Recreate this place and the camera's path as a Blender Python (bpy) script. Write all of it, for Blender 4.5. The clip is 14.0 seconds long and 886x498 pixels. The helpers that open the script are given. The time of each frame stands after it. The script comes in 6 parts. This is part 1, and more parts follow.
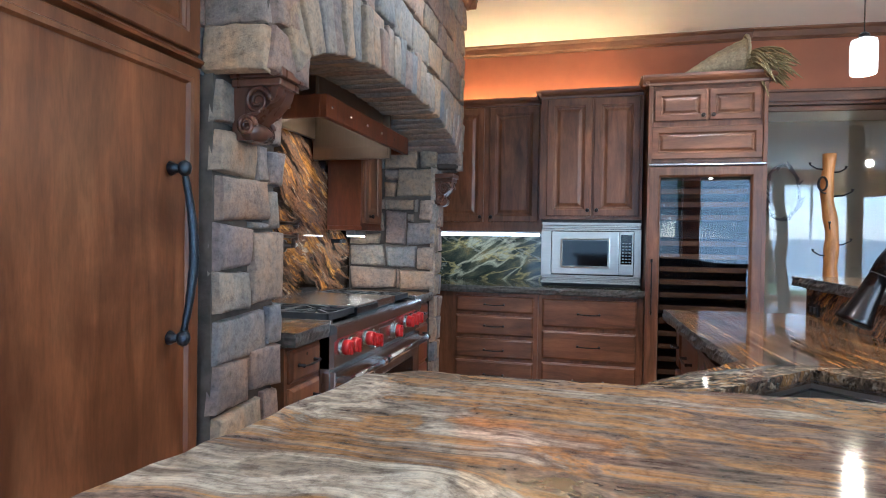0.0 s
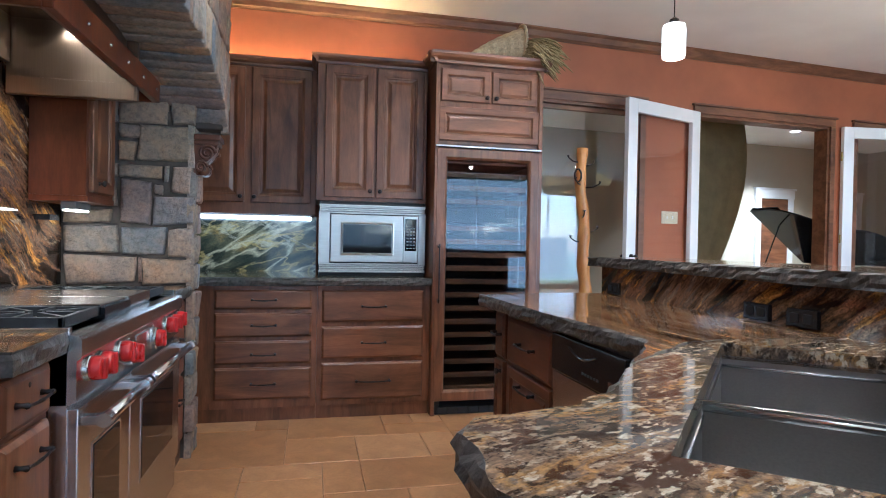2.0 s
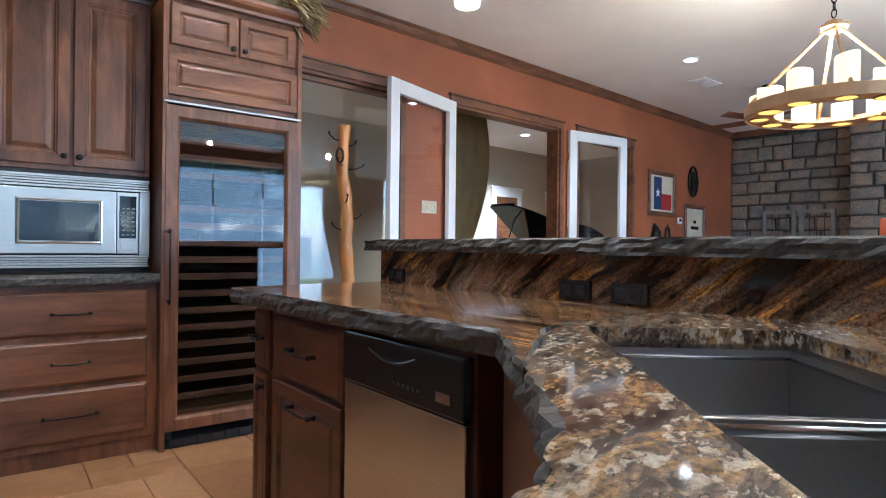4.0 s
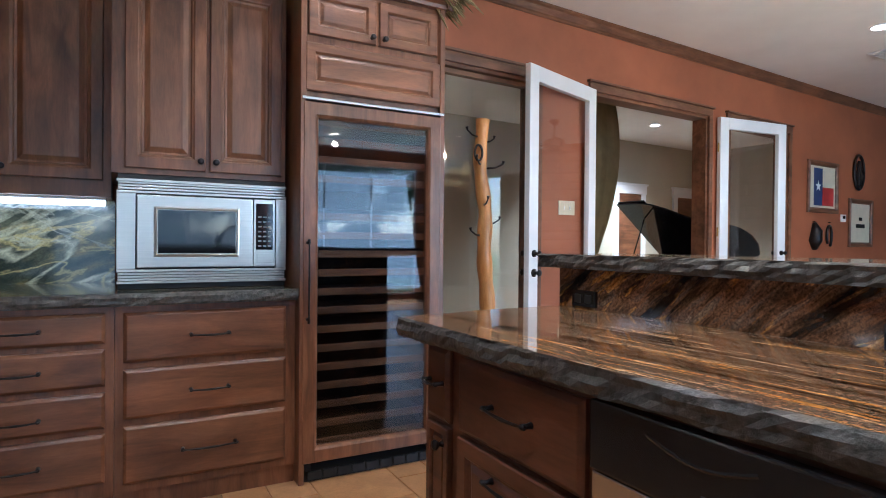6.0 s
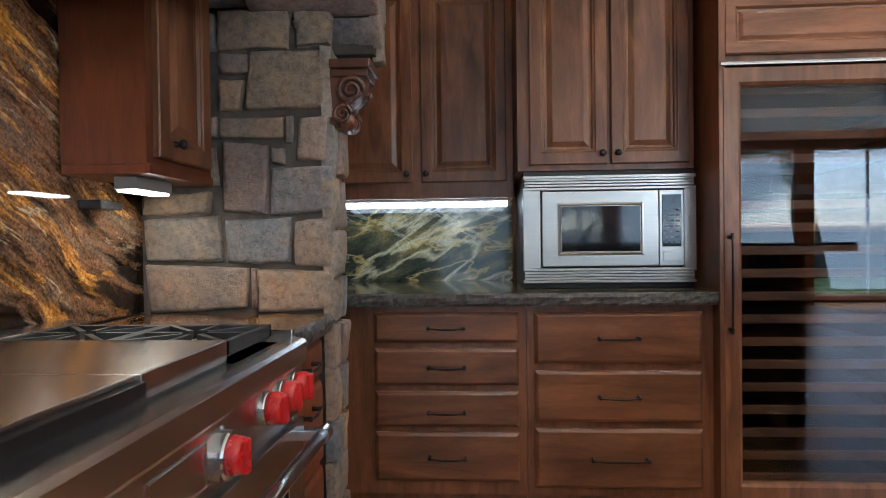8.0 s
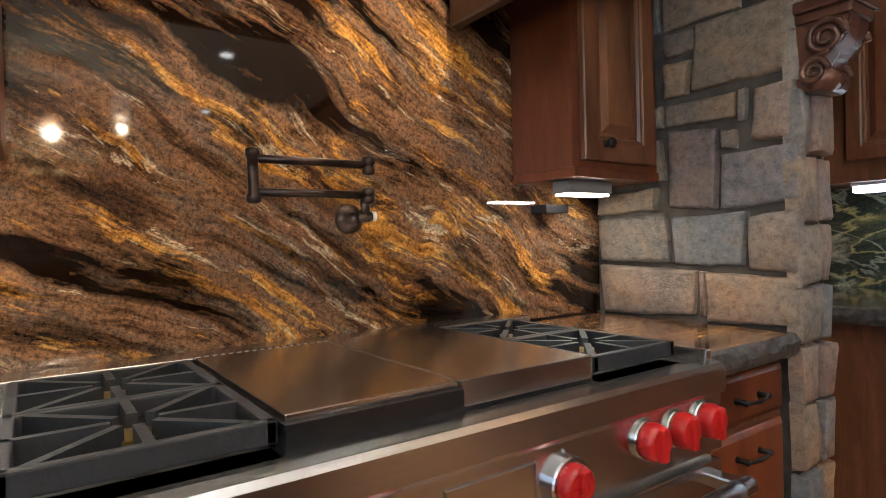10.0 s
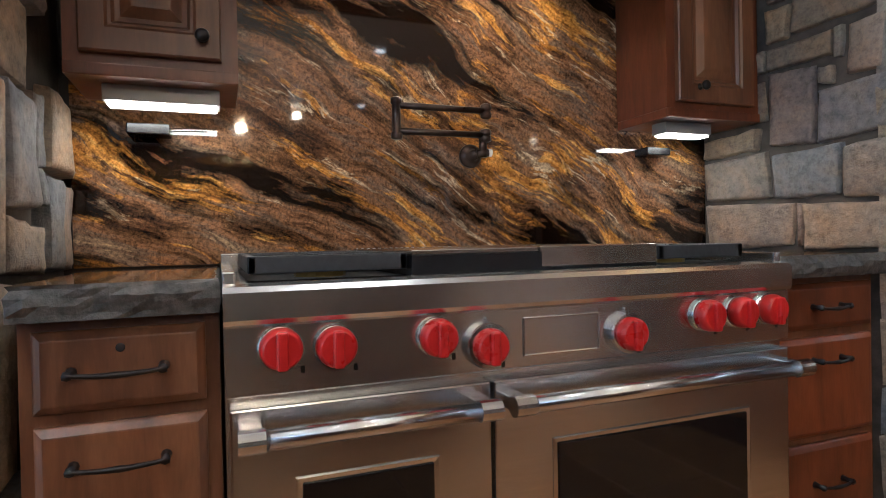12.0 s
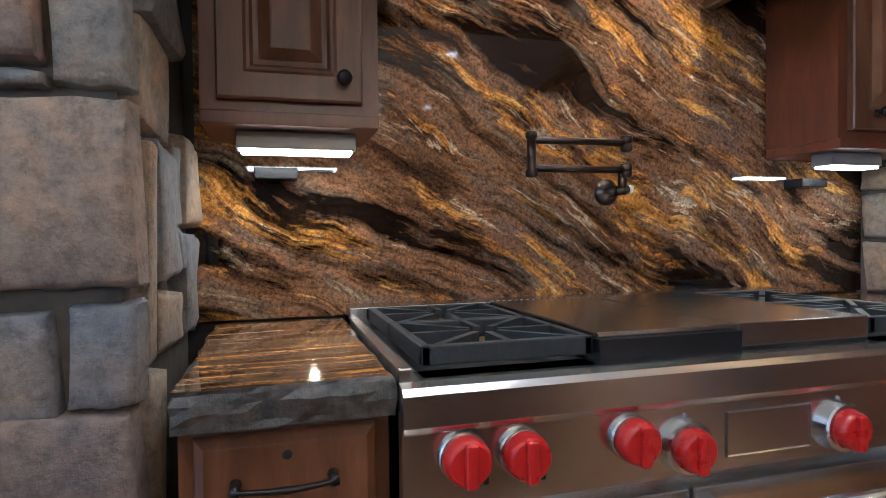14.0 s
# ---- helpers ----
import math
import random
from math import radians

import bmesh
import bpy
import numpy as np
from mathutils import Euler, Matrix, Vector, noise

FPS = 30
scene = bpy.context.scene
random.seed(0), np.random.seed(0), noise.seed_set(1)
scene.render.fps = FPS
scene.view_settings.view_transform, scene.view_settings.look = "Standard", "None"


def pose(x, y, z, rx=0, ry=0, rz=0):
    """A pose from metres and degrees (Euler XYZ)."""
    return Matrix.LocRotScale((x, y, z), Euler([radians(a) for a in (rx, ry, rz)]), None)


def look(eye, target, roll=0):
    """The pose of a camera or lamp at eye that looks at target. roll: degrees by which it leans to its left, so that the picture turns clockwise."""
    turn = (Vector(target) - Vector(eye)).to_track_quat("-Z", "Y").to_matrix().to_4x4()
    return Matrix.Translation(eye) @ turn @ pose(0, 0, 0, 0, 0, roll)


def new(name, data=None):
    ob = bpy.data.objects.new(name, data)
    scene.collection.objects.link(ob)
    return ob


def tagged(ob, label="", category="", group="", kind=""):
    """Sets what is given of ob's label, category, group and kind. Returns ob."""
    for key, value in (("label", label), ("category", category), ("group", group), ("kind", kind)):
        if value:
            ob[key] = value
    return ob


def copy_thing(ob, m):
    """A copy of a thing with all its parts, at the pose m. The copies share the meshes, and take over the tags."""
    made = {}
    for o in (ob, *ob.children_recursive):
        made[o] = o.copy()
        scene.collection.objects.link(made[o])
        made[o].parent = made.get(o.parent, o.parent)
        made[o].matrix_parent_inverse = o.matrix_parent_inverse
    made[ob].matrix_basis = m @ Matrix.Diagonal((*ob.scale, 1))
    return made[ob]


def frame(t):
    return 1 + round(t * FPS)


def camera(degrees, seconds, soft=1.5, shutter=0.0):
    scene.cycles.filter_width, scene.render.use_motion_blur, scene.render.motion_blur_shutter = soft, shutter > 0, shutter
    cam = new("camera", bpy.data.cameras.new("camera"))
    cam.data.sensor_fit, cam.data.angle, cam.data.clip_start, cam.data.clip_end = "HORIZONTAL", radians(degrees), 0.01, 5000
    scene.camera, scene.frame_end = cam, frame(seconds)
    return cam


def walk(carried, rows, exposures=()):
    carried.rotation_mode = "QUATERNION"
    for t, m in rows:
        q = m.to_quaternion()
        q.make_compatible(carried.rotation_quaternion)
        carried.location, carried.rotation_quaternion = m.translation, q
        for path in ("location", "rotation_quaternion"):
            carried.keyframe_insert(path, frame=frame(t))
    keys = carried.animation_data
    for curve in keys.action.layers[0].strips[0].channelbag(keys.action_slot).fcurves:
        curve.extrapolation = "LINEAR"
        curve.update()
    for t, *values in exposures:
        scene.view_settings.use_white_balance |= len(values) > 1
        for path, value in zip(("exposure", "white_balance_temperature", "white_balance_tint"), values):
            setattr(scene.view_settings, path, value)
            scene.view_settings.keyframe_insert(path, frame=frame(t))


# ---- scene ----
cam = camera(74.3, 14.0, soft=1.0)

PATH = [
    (0, (0.132, 0.474, 1.291), (-0.367, 2.41, 1.261), 0.9),
    (0.5, (-0.079, 0.597, 1.267), (-0.44, 2.564, 1.236), 0.8),
    (1, (-0.228, 0.715, 1.256), (-0.309, 2.713, 1.226), 1.0),
    (1.5, (-0.293, 0.883, 1.228), (-0.128, 2.876, 1.204), 1.1),
    (2, (-0.314, 1.015, 1.188), (0.125, 2.966, 1.168), 1.1),
    (2.5, (-0.35, 1.132, 1.146), (0.544, 2.92, 1.143), 1.3),
    (3, (-0.324, 1.23, 1.095), (0.83, 2.863, 1.097), 1.2),
    (3.2, (-0.277, 1.297, 1.092), (0.928, 2.893, 1.094), 1.2),
    (5.3, (-0.187, 2.005, 1.128), (1.041, 3.584, 1.124), 0.5),
    (5.5, (-0.202, 2.056, 1.141), (0.979, 3.669, 1.131), 0.6),
    (6, (-0.234, 2.158, 1.163), (0.722, 3.914, 1.146), 0.5),
    (6.5, (-0.259, 2.214, 1.159), (0.47, 4.076, 1.14), 0.3),
    (7, (-0.291, 2.262, 1.153), (0.262, 4.184, 1.127), 0.3),
    (7.5, (-0.374, 2.364, 1.139), (-0.088, 4.343, 1.113), -0.1),
    (8, (-0.47, 2.52, 1.159), (-0.589, 4.516, 1.135), -0.7),
    (8.5, (-0.617, 2.707, 1.198), (-1.028, 4.665, 1.174), -0.8),
    (9, (-0.633, 2.833, 1.221), (-1.529, 4.621, 1.199), -1.1),
    (9.2, (-0.582, 2.85, 1.231), (-1.717, 4.496, 1.207), -1.3),
    (11.3, (0.078, 2.751, 0.985), (-1.725, 3.616, 0.967), -1.2),
    (11.5, (0.081, 2.753, 0.965), (-1.74, 3.58, 0.944), -1.3),
    (12, (0.07, 2.735, 0.987), (-1.798, 3.45, 0.961), -1.2),
    (12.5, (0.032, 2.741, 1.094), (-1.854, 3.403, 1.049), -1.0),
    (13, (-0.052, 2.757, 1.152), (-1.941, 3.413, 1.1), -0.9),
    (13.5, (-0.113, 2.691, 1.145), (-2.002, 3.346, 1.095), -0.7),
    (14, (-0.139, 2.575, 1.128), (-2.06, 3.129, 1.086), -0.7),
]
walk(cam, [(t, look(eye, target, roll)) for t, eye, target, roll in PATH], [(0.0, 2.78, 4720, 5), (3.0, 2.8, 4680, 4), (7.0, 2.75, 4880, 6), (8.0, 2.52, 5400, 7), (9.0, 2.72, 5750, 8), (11.5, 2.5, 5300, 7), (12.0, 2.5, 5150, 7), (13.5, 2.58, 5050, 6), (14.0, 2.5, 4800, 6)])

# ---- world, exposure, large lights ----
SKY = bpy.data.worlds.new("sky")
scene.world = SKY
SKY.use_nodes = True
_n = SKY.node_tree.nodes
_sky = _n.new("ShaderNodeTexSky")
_sky.sky_type = "NISHITA"
_sky.sun_disc = False
_sky.sun_elevation, _sky.sun_rotation = radians(48), radians(160)
SKY.node_tree.links.new(_sky.outputs[0], _n["Background"].inputs[0])
_n["Background"].inputs[1].default_value = 0.15
sun = new("sun", bpy.data.lights.new("sun", "SUN"))
sun.data.energy, sun.data.angle, sun.data.color = 5.0, radians(0.5), (1.0, 0.95, 0.88)
sun.matrix_world = look((2, -12, 14), (0, -6, 0))
scene.view_settings.exposure = 2.75


def area_lamp(name, eye, target, sx, sy, watts, colour):
    d = bpy.data.lights.new(name, "AREA")
    d.shape, d.size, d.size_y, d.energy, d.color = "RECTANGLE", sx, sy, watts, colour
    ob = new(name, d)
    ob.matrix_world = look(eye, target)
    return ob


DAY = (0.7, 0.85, 1.0)
WARM = (1.0, 0.72, 0.42)
# daylight in the openings of the windows behind the walk
area_lamp("window_daylight", (0.2, -3.3, 1.45), (0.2, 3, 3.8), 3.2, 2.5, 6.6, DAY)
area_lamp("window_daylight", (3.6, -3.3, 1.45), (3.2, 3, 3.8), 2.8, 2.5, 16.0, DAY)
area_lamp("window_daylight", (6.9, -3.3, 1.45), (6.5, 3, 3.8), 2.7, 2.5, 19.0, DAY)

# ---- geometry helpers ----


def link_mesh(name, bm, mat=None, smooth=False):
    me = bpy.data.meshes.new(name)
    bmesh.ops.recalc_face_normals(bm, faces=bm.faces)
    edged = any(f.material_index == 1 for f in bm.faces)
    bm.to_mesh(me)
    bm.free()
    if smooth:
        for p in me.polygons:
            p.use_smooth = True
    if mat:
        me.materials.append(mat)
        if edged:
            me.materials.append(M_chisel)
    return new(name, me)


def part(name, bm, mat, parent, label="", smooth=False):
    ob = link_mesh(name, bm, mat, smooth)
    ob.parent = parent
    ob.matrix_parent_inverse = parent.matrix_basis.inverted() if parent.parent is None else Matrix()
    if label:
        ob["label"] = label
    return ob


def thing(name, base, label, category, group="", kind=""):
    ob = new(name)
    ob.empty_display_size = 0.1
    ob.matrix_basis = Matrix.Translation(base)
    return tagged(ob, label, category, group, kind)


def whole(name, bm, mat, label, category, group="", kind="", smooth=False):
    return tagged(link_mesh(name, bm, mat, smooth), label, category, group, kind)


def structure(name, bm, mat, label, category):
    return tagged(link_mesh(name, bm, mat), label, category, kind="structure")


def add_box(bm, x0, x1, y0, y1, z0, z1, bevel=0.0, seg=2):
    v = bmesh.ops.create_cube(bm, size=1.0)["verts"]
    for w in v:
        w.co = Vector((x0 + (w.co.x + 0.5) * (x1 - x0), y0 + (w.co.y + 0.5) * (y1 - y0), z0 + (w.co.z + 0.5) * (z1 - z0)))
    if bevel:
        e = list({e for w in v for e in w.link_edges})
        bmesh.ops.bevel(bm, geom=e, offset=bevel, segments=seg, profile=0.6, affect="EDGES", clamp_overlap=True)
    return bm


def block(x0, x1, y0, y1, z0, z1, bevel=0.0, seg=2):
    return add_box(bmesh.new(), x0, x1, y0, y1, z0, z1, bevel, seg)


def basis(o, u, v):
    """Local u to the right, v up, w out of the face."""
    u, v = Vector(u), Vector(v)
    w = u.cross(v)
    m = Matrix((u, v, w)).transposed().to_4x4()
    m.translation = o
    return m


def nested(bm, m, u0, u1, v0, v1, loops, cap=True, back=True):
    """Rectangular loops (inset, height) joined into a moulded panel."""
    rings = []
    for i, h in loops:
        rings.append([bm.verts.new(m @ Vector(c)) for c in ((u0 + i, v0 + i, h), (u1 - i, v0 + i, h), (u1 - i, v1 - i, h), (u0 + i, v1 - i, h))])
    for a, b in zip(rings, rings[1:]):
        for k in range(4):
            bm.faces.new((a[k], a[(k + 1) % 4], b[(k + 1) % 4], b[k]))
    if cap:
        bm.faces.new(rings[-1])
    if back:
        bm.faces.new(rings[0][::-1])
    return bm


RAISED = [(0, 0), (0, 0.016), (0.004, 0.02), (0.05, 0.02), (0.056, 0.016), (0.062, 0.015), (0.068, 0.008), (0.078, 0.007), (0.1, 0.016), (0.104, 0.0165)]
SMALLP = [(0, 0), (0, 0.016), (0.004, 0.02), (0.042, 0.02), (0.047, 0.016), (0.052, 0.009), (0.058, 0.008), (0.072, 0.015), (0.075, 0.0155)]
DRAWER = [(0, 0), (0, 0.01), (0.003, 0.013), (0.013, 0.02), (0.016, 0.0205)]


def tube(bm, pts, radii, seg=10, caps=True):
    pts = [Vector(p) for p in pts]
    if not hasattr(radii, "__len__"):
        radii = [radii] * len(pts)
    rings = []
    up = None
    for i, p in enumerate(pts):
        d = (pts[min(i + 1, len(pts) - 1)] - pts[max(i - 1, 0)]).normalized()
        if up is None:
            up = Vector((0, 0, 1)) if abs(d.z) < 0.9 else Vector((1, 0, 0))
        a = d.cross(up).normalized()
        up = a.cross(d).normalized()
        rings.append([bm.verts.new(p + radii[i] * (math.cos(2 * math.pi * k / seg) * a + math.sin(2 * math.pi * k / seg) * up)) for k in range(seg)])
    for a, b in zip(rings, rings[1:]):
        for k in range(seg):
            bm.faces.new((a[k], a[(k + 1) % seg], b[(k + 1) % seg], b[k]))
    if caps:
        bm.faces.new(rings[0][::-1])
        bm.faces.new(rings[-1])
    return bm


def lathe(bm, centre, profile, axis="z", seg=20):
    """profile of (radius, height) about an axis."""
    c = Vector(centre)
    rings = []
    for r, h in profile:
        ring = []
        for k in range(seg):
            a = 2 * math.pi * k / seg
            p = (r * math.cos(a), r * math.sin(a), h)
            if axis == "x":
                p = (h, p[0], p[1])
            elif axis == "y":
                p = (p[0], h, p[1])
            ring.append(bm.verts.new(c + Vector(p)))
        rings.append(ring)
    for a, b in zip(rings, rings[1:]):
        for k in range(seg):
            bm.faces.new((a[k], a[(k + 1) % seg], b[(k + 1) % seg], b[k]))
    bm.faces.new(rings[0][::-1])
    bm.faces.new(rings[-1])
    return bm


def prism(bm, pts, z0, z1):
    """An upright prism over a plan outline."""
    a = [bm.verts.new((x, y, z0)) for x, y in pts]
    b = [bm.verts.new((x, y, z1)) for x, y in pts]
    n = len(pts)
    for k in range(n):
        bm.faces.new((a[k], a[(k + 1) % n], b[(k + 1) % n], b[k]))
    bm.faces.new(a[::-1])
    bm.faces.new(b)
    return bm


def profile_run(bm, profile, p0, p1, out):
    """A moulding: profile of (out, up) carried from p0 to p1."""
    p0, p1, out = Vector(p0), Vector(p1), Vector(out)
    a = [bm.verts.new(p0 + out * o + Vector((0, 0, h))) for o, h in profile]
    b = [bm.verts.new(p1 + out * o + Vector((0, 0, h))) for o, h in profile]
    n = len(profile)
    for k in range(n):
        bm.faces.new((a[k], a[(k + 1) % n], b[(k + 1) % n], b[k]))
    bm.faces.new(a[::-1])
    bm.faces.new(b)
    return bm


def densify(pts, step):
    out = []
    for i, p in enumerate(pts):
        q = pts[(i + 1) % len(pts)]
        n = max(1, int(math.hypot(q[0] - p[0], q[1] - p[1]) / step))
        out += [(p[0] + (q[0] - p[0]) * k / n, p[1] + (q[1] - p[1]) * k / n) for k in range(n)]
    return out


def slab(pts, z0, z1, hole=None, rough=0.008, step=0.022):
    """A stone slab with chiselled edges, and an optional cut-out."""
    bm = bmesh.new()
    pts = densify(pts, step)
    n = len(pts)
    area = sum(pts[i][0] * pts[(i + 1) % n][1] - pts[(i + 1) % n][0] * pts[i][1] for i in range(n))
    s = 1 if area > 0 else -1
    rings = []
    for j, f in enumerate((0.0, 0.18, 0.42, 0.66, 0.88, 1.0)):
        ring = []
        for i, (x, y) in enumerate(pts):
            a, b = pts[i - 1], pts[(i + 1) % n]
            nx, ny = (b[1] - a[1]) * s, -(b[0] - a[0]) * s
            l = math.hypot(nx, ny) or 1
            d = rough * (noise.noise((x * 9, y * 9, j * 0.9)) + 0.8 * noise.noise((x * 31, y * 31, j * 2.1)))
            d += (0.0, 0.004, 0.006, 0.005, 0.002, -0.003)[j]
            z = z0 + (z1 - z0) * f + (0 if j in (0, 5) else 0.004 * noise.noise((x * 27, y * 27, 7 + j)))
            ring.append(bm.verts.new((x + d * nx / l, y + d * ny / l, z)))
        rings.append(ring)
    for a, b in zip(rings, rings[1:]):
        for k in range(n):
            bm.faces.new((a[k], a[(k + 1) % n], b[(k + 1) % n], b[k])).material_index = 1
    for ring, z in ((rings[-1], z1), (rings[0], z0)):
        edges = [bm.edges.get((ring[k], ring[(k + 1) % n])) for k in range(n)]
        if hole:
            h = [bm.verts.new((x, y, z)) for x, y in hole]
            edges += [bm.edges.new((h[k], h[(k + 1) % len(h)])) for k in range(len(h))]
            if z == z1:
                top = h
            else:
                low = h
        bmesh.ops.triangle_fill(bm, edges=edges, use_beauty=True)
    if hole:
        for k in range(len(hole)):
            bm.faces.new((top[k], top[(k + 1) % len(hole)], low[(k + 1) % len(hole)], low[k]))
    return bm


def counter(name, bm, mat, label, category, group=""):
    """A counter as a thing with its polished slab and its chiselled edge as parts."""
    c = thing(name, tuple(sum((v.co for v in bm.verts), Vector()) / len(bm.verts)), label, category, group)
    edge = bm.copy()
    bmesh.ops.delete(edge, geom=[f for f in edge.faces if f.material_index == 0], context="FACES")
    bmesh.ops.delete(bm, geom=[f for f in bm.faces if f.material_index == 1], context="FACES")
    for f in edge.faces:
        f.material_index = 0
    part("slab", bm, mat, c)
    part("chiselled_edge", edge, M_chisel, c, "rough chiselled stone edge")
    return c


# ---- materials ----


def material(name):
    m = bpy.data.materials.new(name)
    m.use_nodes = True
    t = m.node_tree
    return m, t, t.nodes["Principled BSDF"]


def node(t, kind, **inputs):
    n = t.nodes.new(kind)
    for k, v in inputs.items():
        n.inputs[k.replace("_", " ")].default_value = v
    return n


def coords(t, scale=(1, 1, 1), rot=(0, 0, 0), shift=False):
    tc = t.nodes.new("ShaderNodeTexCoord")
    mp = t.nodes.new("ShaderNodeMapping")
    mp.vector_type = "TEXTURE"
    mp.inputs["Scale"].default_value = tuple(1 / s for s in scale)
    mp.inputs["Rotation"].default_value = rot
    t.links.new(tc.outputs["Object"], mp.inputs["Vector"])
    if shift:
        oi = t.nodes.new("ShaderNodeObjectInfo")
        mul = t.nodes.new("ShaderNodeMath")
        mul.operation = "MULTIPLY"
        mul.inputs[1].default_value = 37.0
        t.links.new(oi.outputs["Random"], mul.inputs[0])
        t.links.new(mul.outputs[0], mp.inputs["Location"])
    return mp.outputs[0]


def noise_tex(t, vec, scale, detail=6, rough=0.6, dist=0.0):
    n = t.nodes.new("ShaderNodeTexNoise")
    n.inputs["Scale"].default_value, n.inputs["Detail"].default_value = scale, detail
    n.inputs["Roughness"].default_value, n.inputs["Distortion"].default_value = rough, dist
    t.links.new(vec, n.inputs["Vector"])
    return n.outputs["Fac"]


def ramp(t, fac, stops):
    r = t.nodes.new("ShaderNodeValToRGB")
    e = r.color_ramp.elements
    while len(e) < len(stops):
        e.new(0.5)
    for el, (p, c) in zip(e, stops):
        el.position, el.color = p, (*c, 1)
    t.links.new(fac, r.inputs[0])
    return r.outputs[0]


def mix(t, a, b, fac, mode="MIX"):
    n = t.nodes.new("ShaderNodeMix")
    n.data_type, n.blend_type = "RGBA", mode
    for sock, val in ((n.inputs[0], fac), (n.inputs[6], a), (n.inputs[7], b)):
        if hasattr(val, "links"):
            t.links.new(val, sock)
        else:
            sock.default_value = val if isinstance(val, float) else (*val, 1)
    return n.outputs[2]


def bump(t, p, height, strength, distance=0.01):
    b = t.nodes.new("ShaderNodeBump")
    b.inputs["Strength"].default_value, b.inputs["Distance"].default_value = strength, distance
    t.links.new(height, b.inputs["Height"])
    t.links.new(b.outputs[0], p.inputs["Normal"])


def rough_range(t, p, fac, lo, hi):
    m = t.nodes.new("ShaderNodeMapRange")
    m.inputs["To Min"].default_value, m.inputs["To Max"].default_value = lo, hi
    t.links.new(fac, m.inputs["Value"])
    t.links.new(m.outputs[0], p.inputs["Roughness"])


def wood(name, dark, mid, light, along="z", rough=(0.28, 0.45), knots=0.35):
    m, t, p = material(name)
    sc = {"z": (1, 1, 0.14), "y": (1, 0.14, 1), "x": (0.14, 1, 1)}[along]
    v = coords(t, sc, shift=True)
    g = noise_tex(t, v, 16, 5, 0.52, 0.9)
    big = noise_tex(t, coords(t, tuple(0.5 + 0.5 * s for s in sc), shift=True), 3.6, 5, 0.6, 0.6)
    fine = noise_tex(t, v, 140, 3, 0.6)
    c = ramp(t, g, [(0.25, dark), (0.5, mid), (0.78, light)])
    c = mix(t, c, ramp(t, big, [(0.3, (0.42, 0.36, 0.33)), (0.5, (0.95, 0.95, 0.95)), (0.68, (1.4, 1.3, 1.2))]), 0.8, "MULTIPLY")
    kn = t.nodes.new("ShaderNodeTexVoronoi")
    kn.inputs["Scale"].default_value = 2.3
    t.links.new(coords(t, (1, 1, 0.8), shift=True), kn.inputs["Vector"])
    c = mix(t, c, ramp(t, kn.outputs["Distance"], [(0.02, (0.16, 0.1, 0.08)), (0.075, (1, 1, 1))]), knots, "MULTIPLY")
    c = mix(t, c, ramp(t, fine, [(0.35, (0.7, 0.66, 0.63)), (0.6, (1.05, 1.05, 1.05))]), 0.4, "MULTIPLY")
    t.links.new(c, p.inputs["Base Color"])
    rough_range(t, p, g, *rough)
    bump(t, p, fine, 0.12, 0.002)
    return m


M_wood = wood("alder_wood", (0.078, 0.03, 0.015), (0.158, 0.065, 0.029), (0.23, 0.102, 0.048))
M_woodh = wood("alder_wood_across", (0.078, 0.03, 0.015), (0.158, 0.065, 0.029), (0.23, 0.102, 0.048), "x")
# same alder at roughly two thirds of the tone, for the island fronts
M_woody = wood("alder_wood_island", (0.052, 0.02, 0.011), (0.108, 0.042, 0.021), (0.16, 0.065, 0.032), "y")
M_redwood = wood("red_stained_wood", (0.08, 0.023, 0.01), (0.14, 0.04, 0.015), (0.185, 0.058, 0.021), "z", (0.25, 0.4), 0.15)
M_fridge = wood("fridge_panel_wood", (0.085, 0.028, 0.01), (0.15, 0.055, 0.02), (0.215, 0.088, 0.034), "z", (0.3, 0.45), 0.5)
M_corbel = wood("corbel_wood", (0.055, 0.023, 0.015), (0.095, 0.042, 0.026), (0.14, 0.062, 0.037), "z", (0.22, 0.35), 0.1)
M_trim = wood("trim_wood", (0.1, 0.04, 0.02), (0.17, 0.075, 0.035), (0.24, 0.115, 0.06), "x", (0.35, 0.5), 0.1)
M_log = wood("peeled_log", (0.3, 0.12, 0.03), (0.45, 0.21, 0.06), (0.58, 0.31, 0.11), "z", (0.3, 0.45), 0.8)
# slat tones lowered to carry the gloom inside the cooler
M_slat_dim = wood("shelf_slat_wood_dimmed", (0.15, 0.06, 0.024), (0.22, 0.095, 0.038), (0.29, 0.135, 0.057), "x", (0.4, 0.6), 0.1)


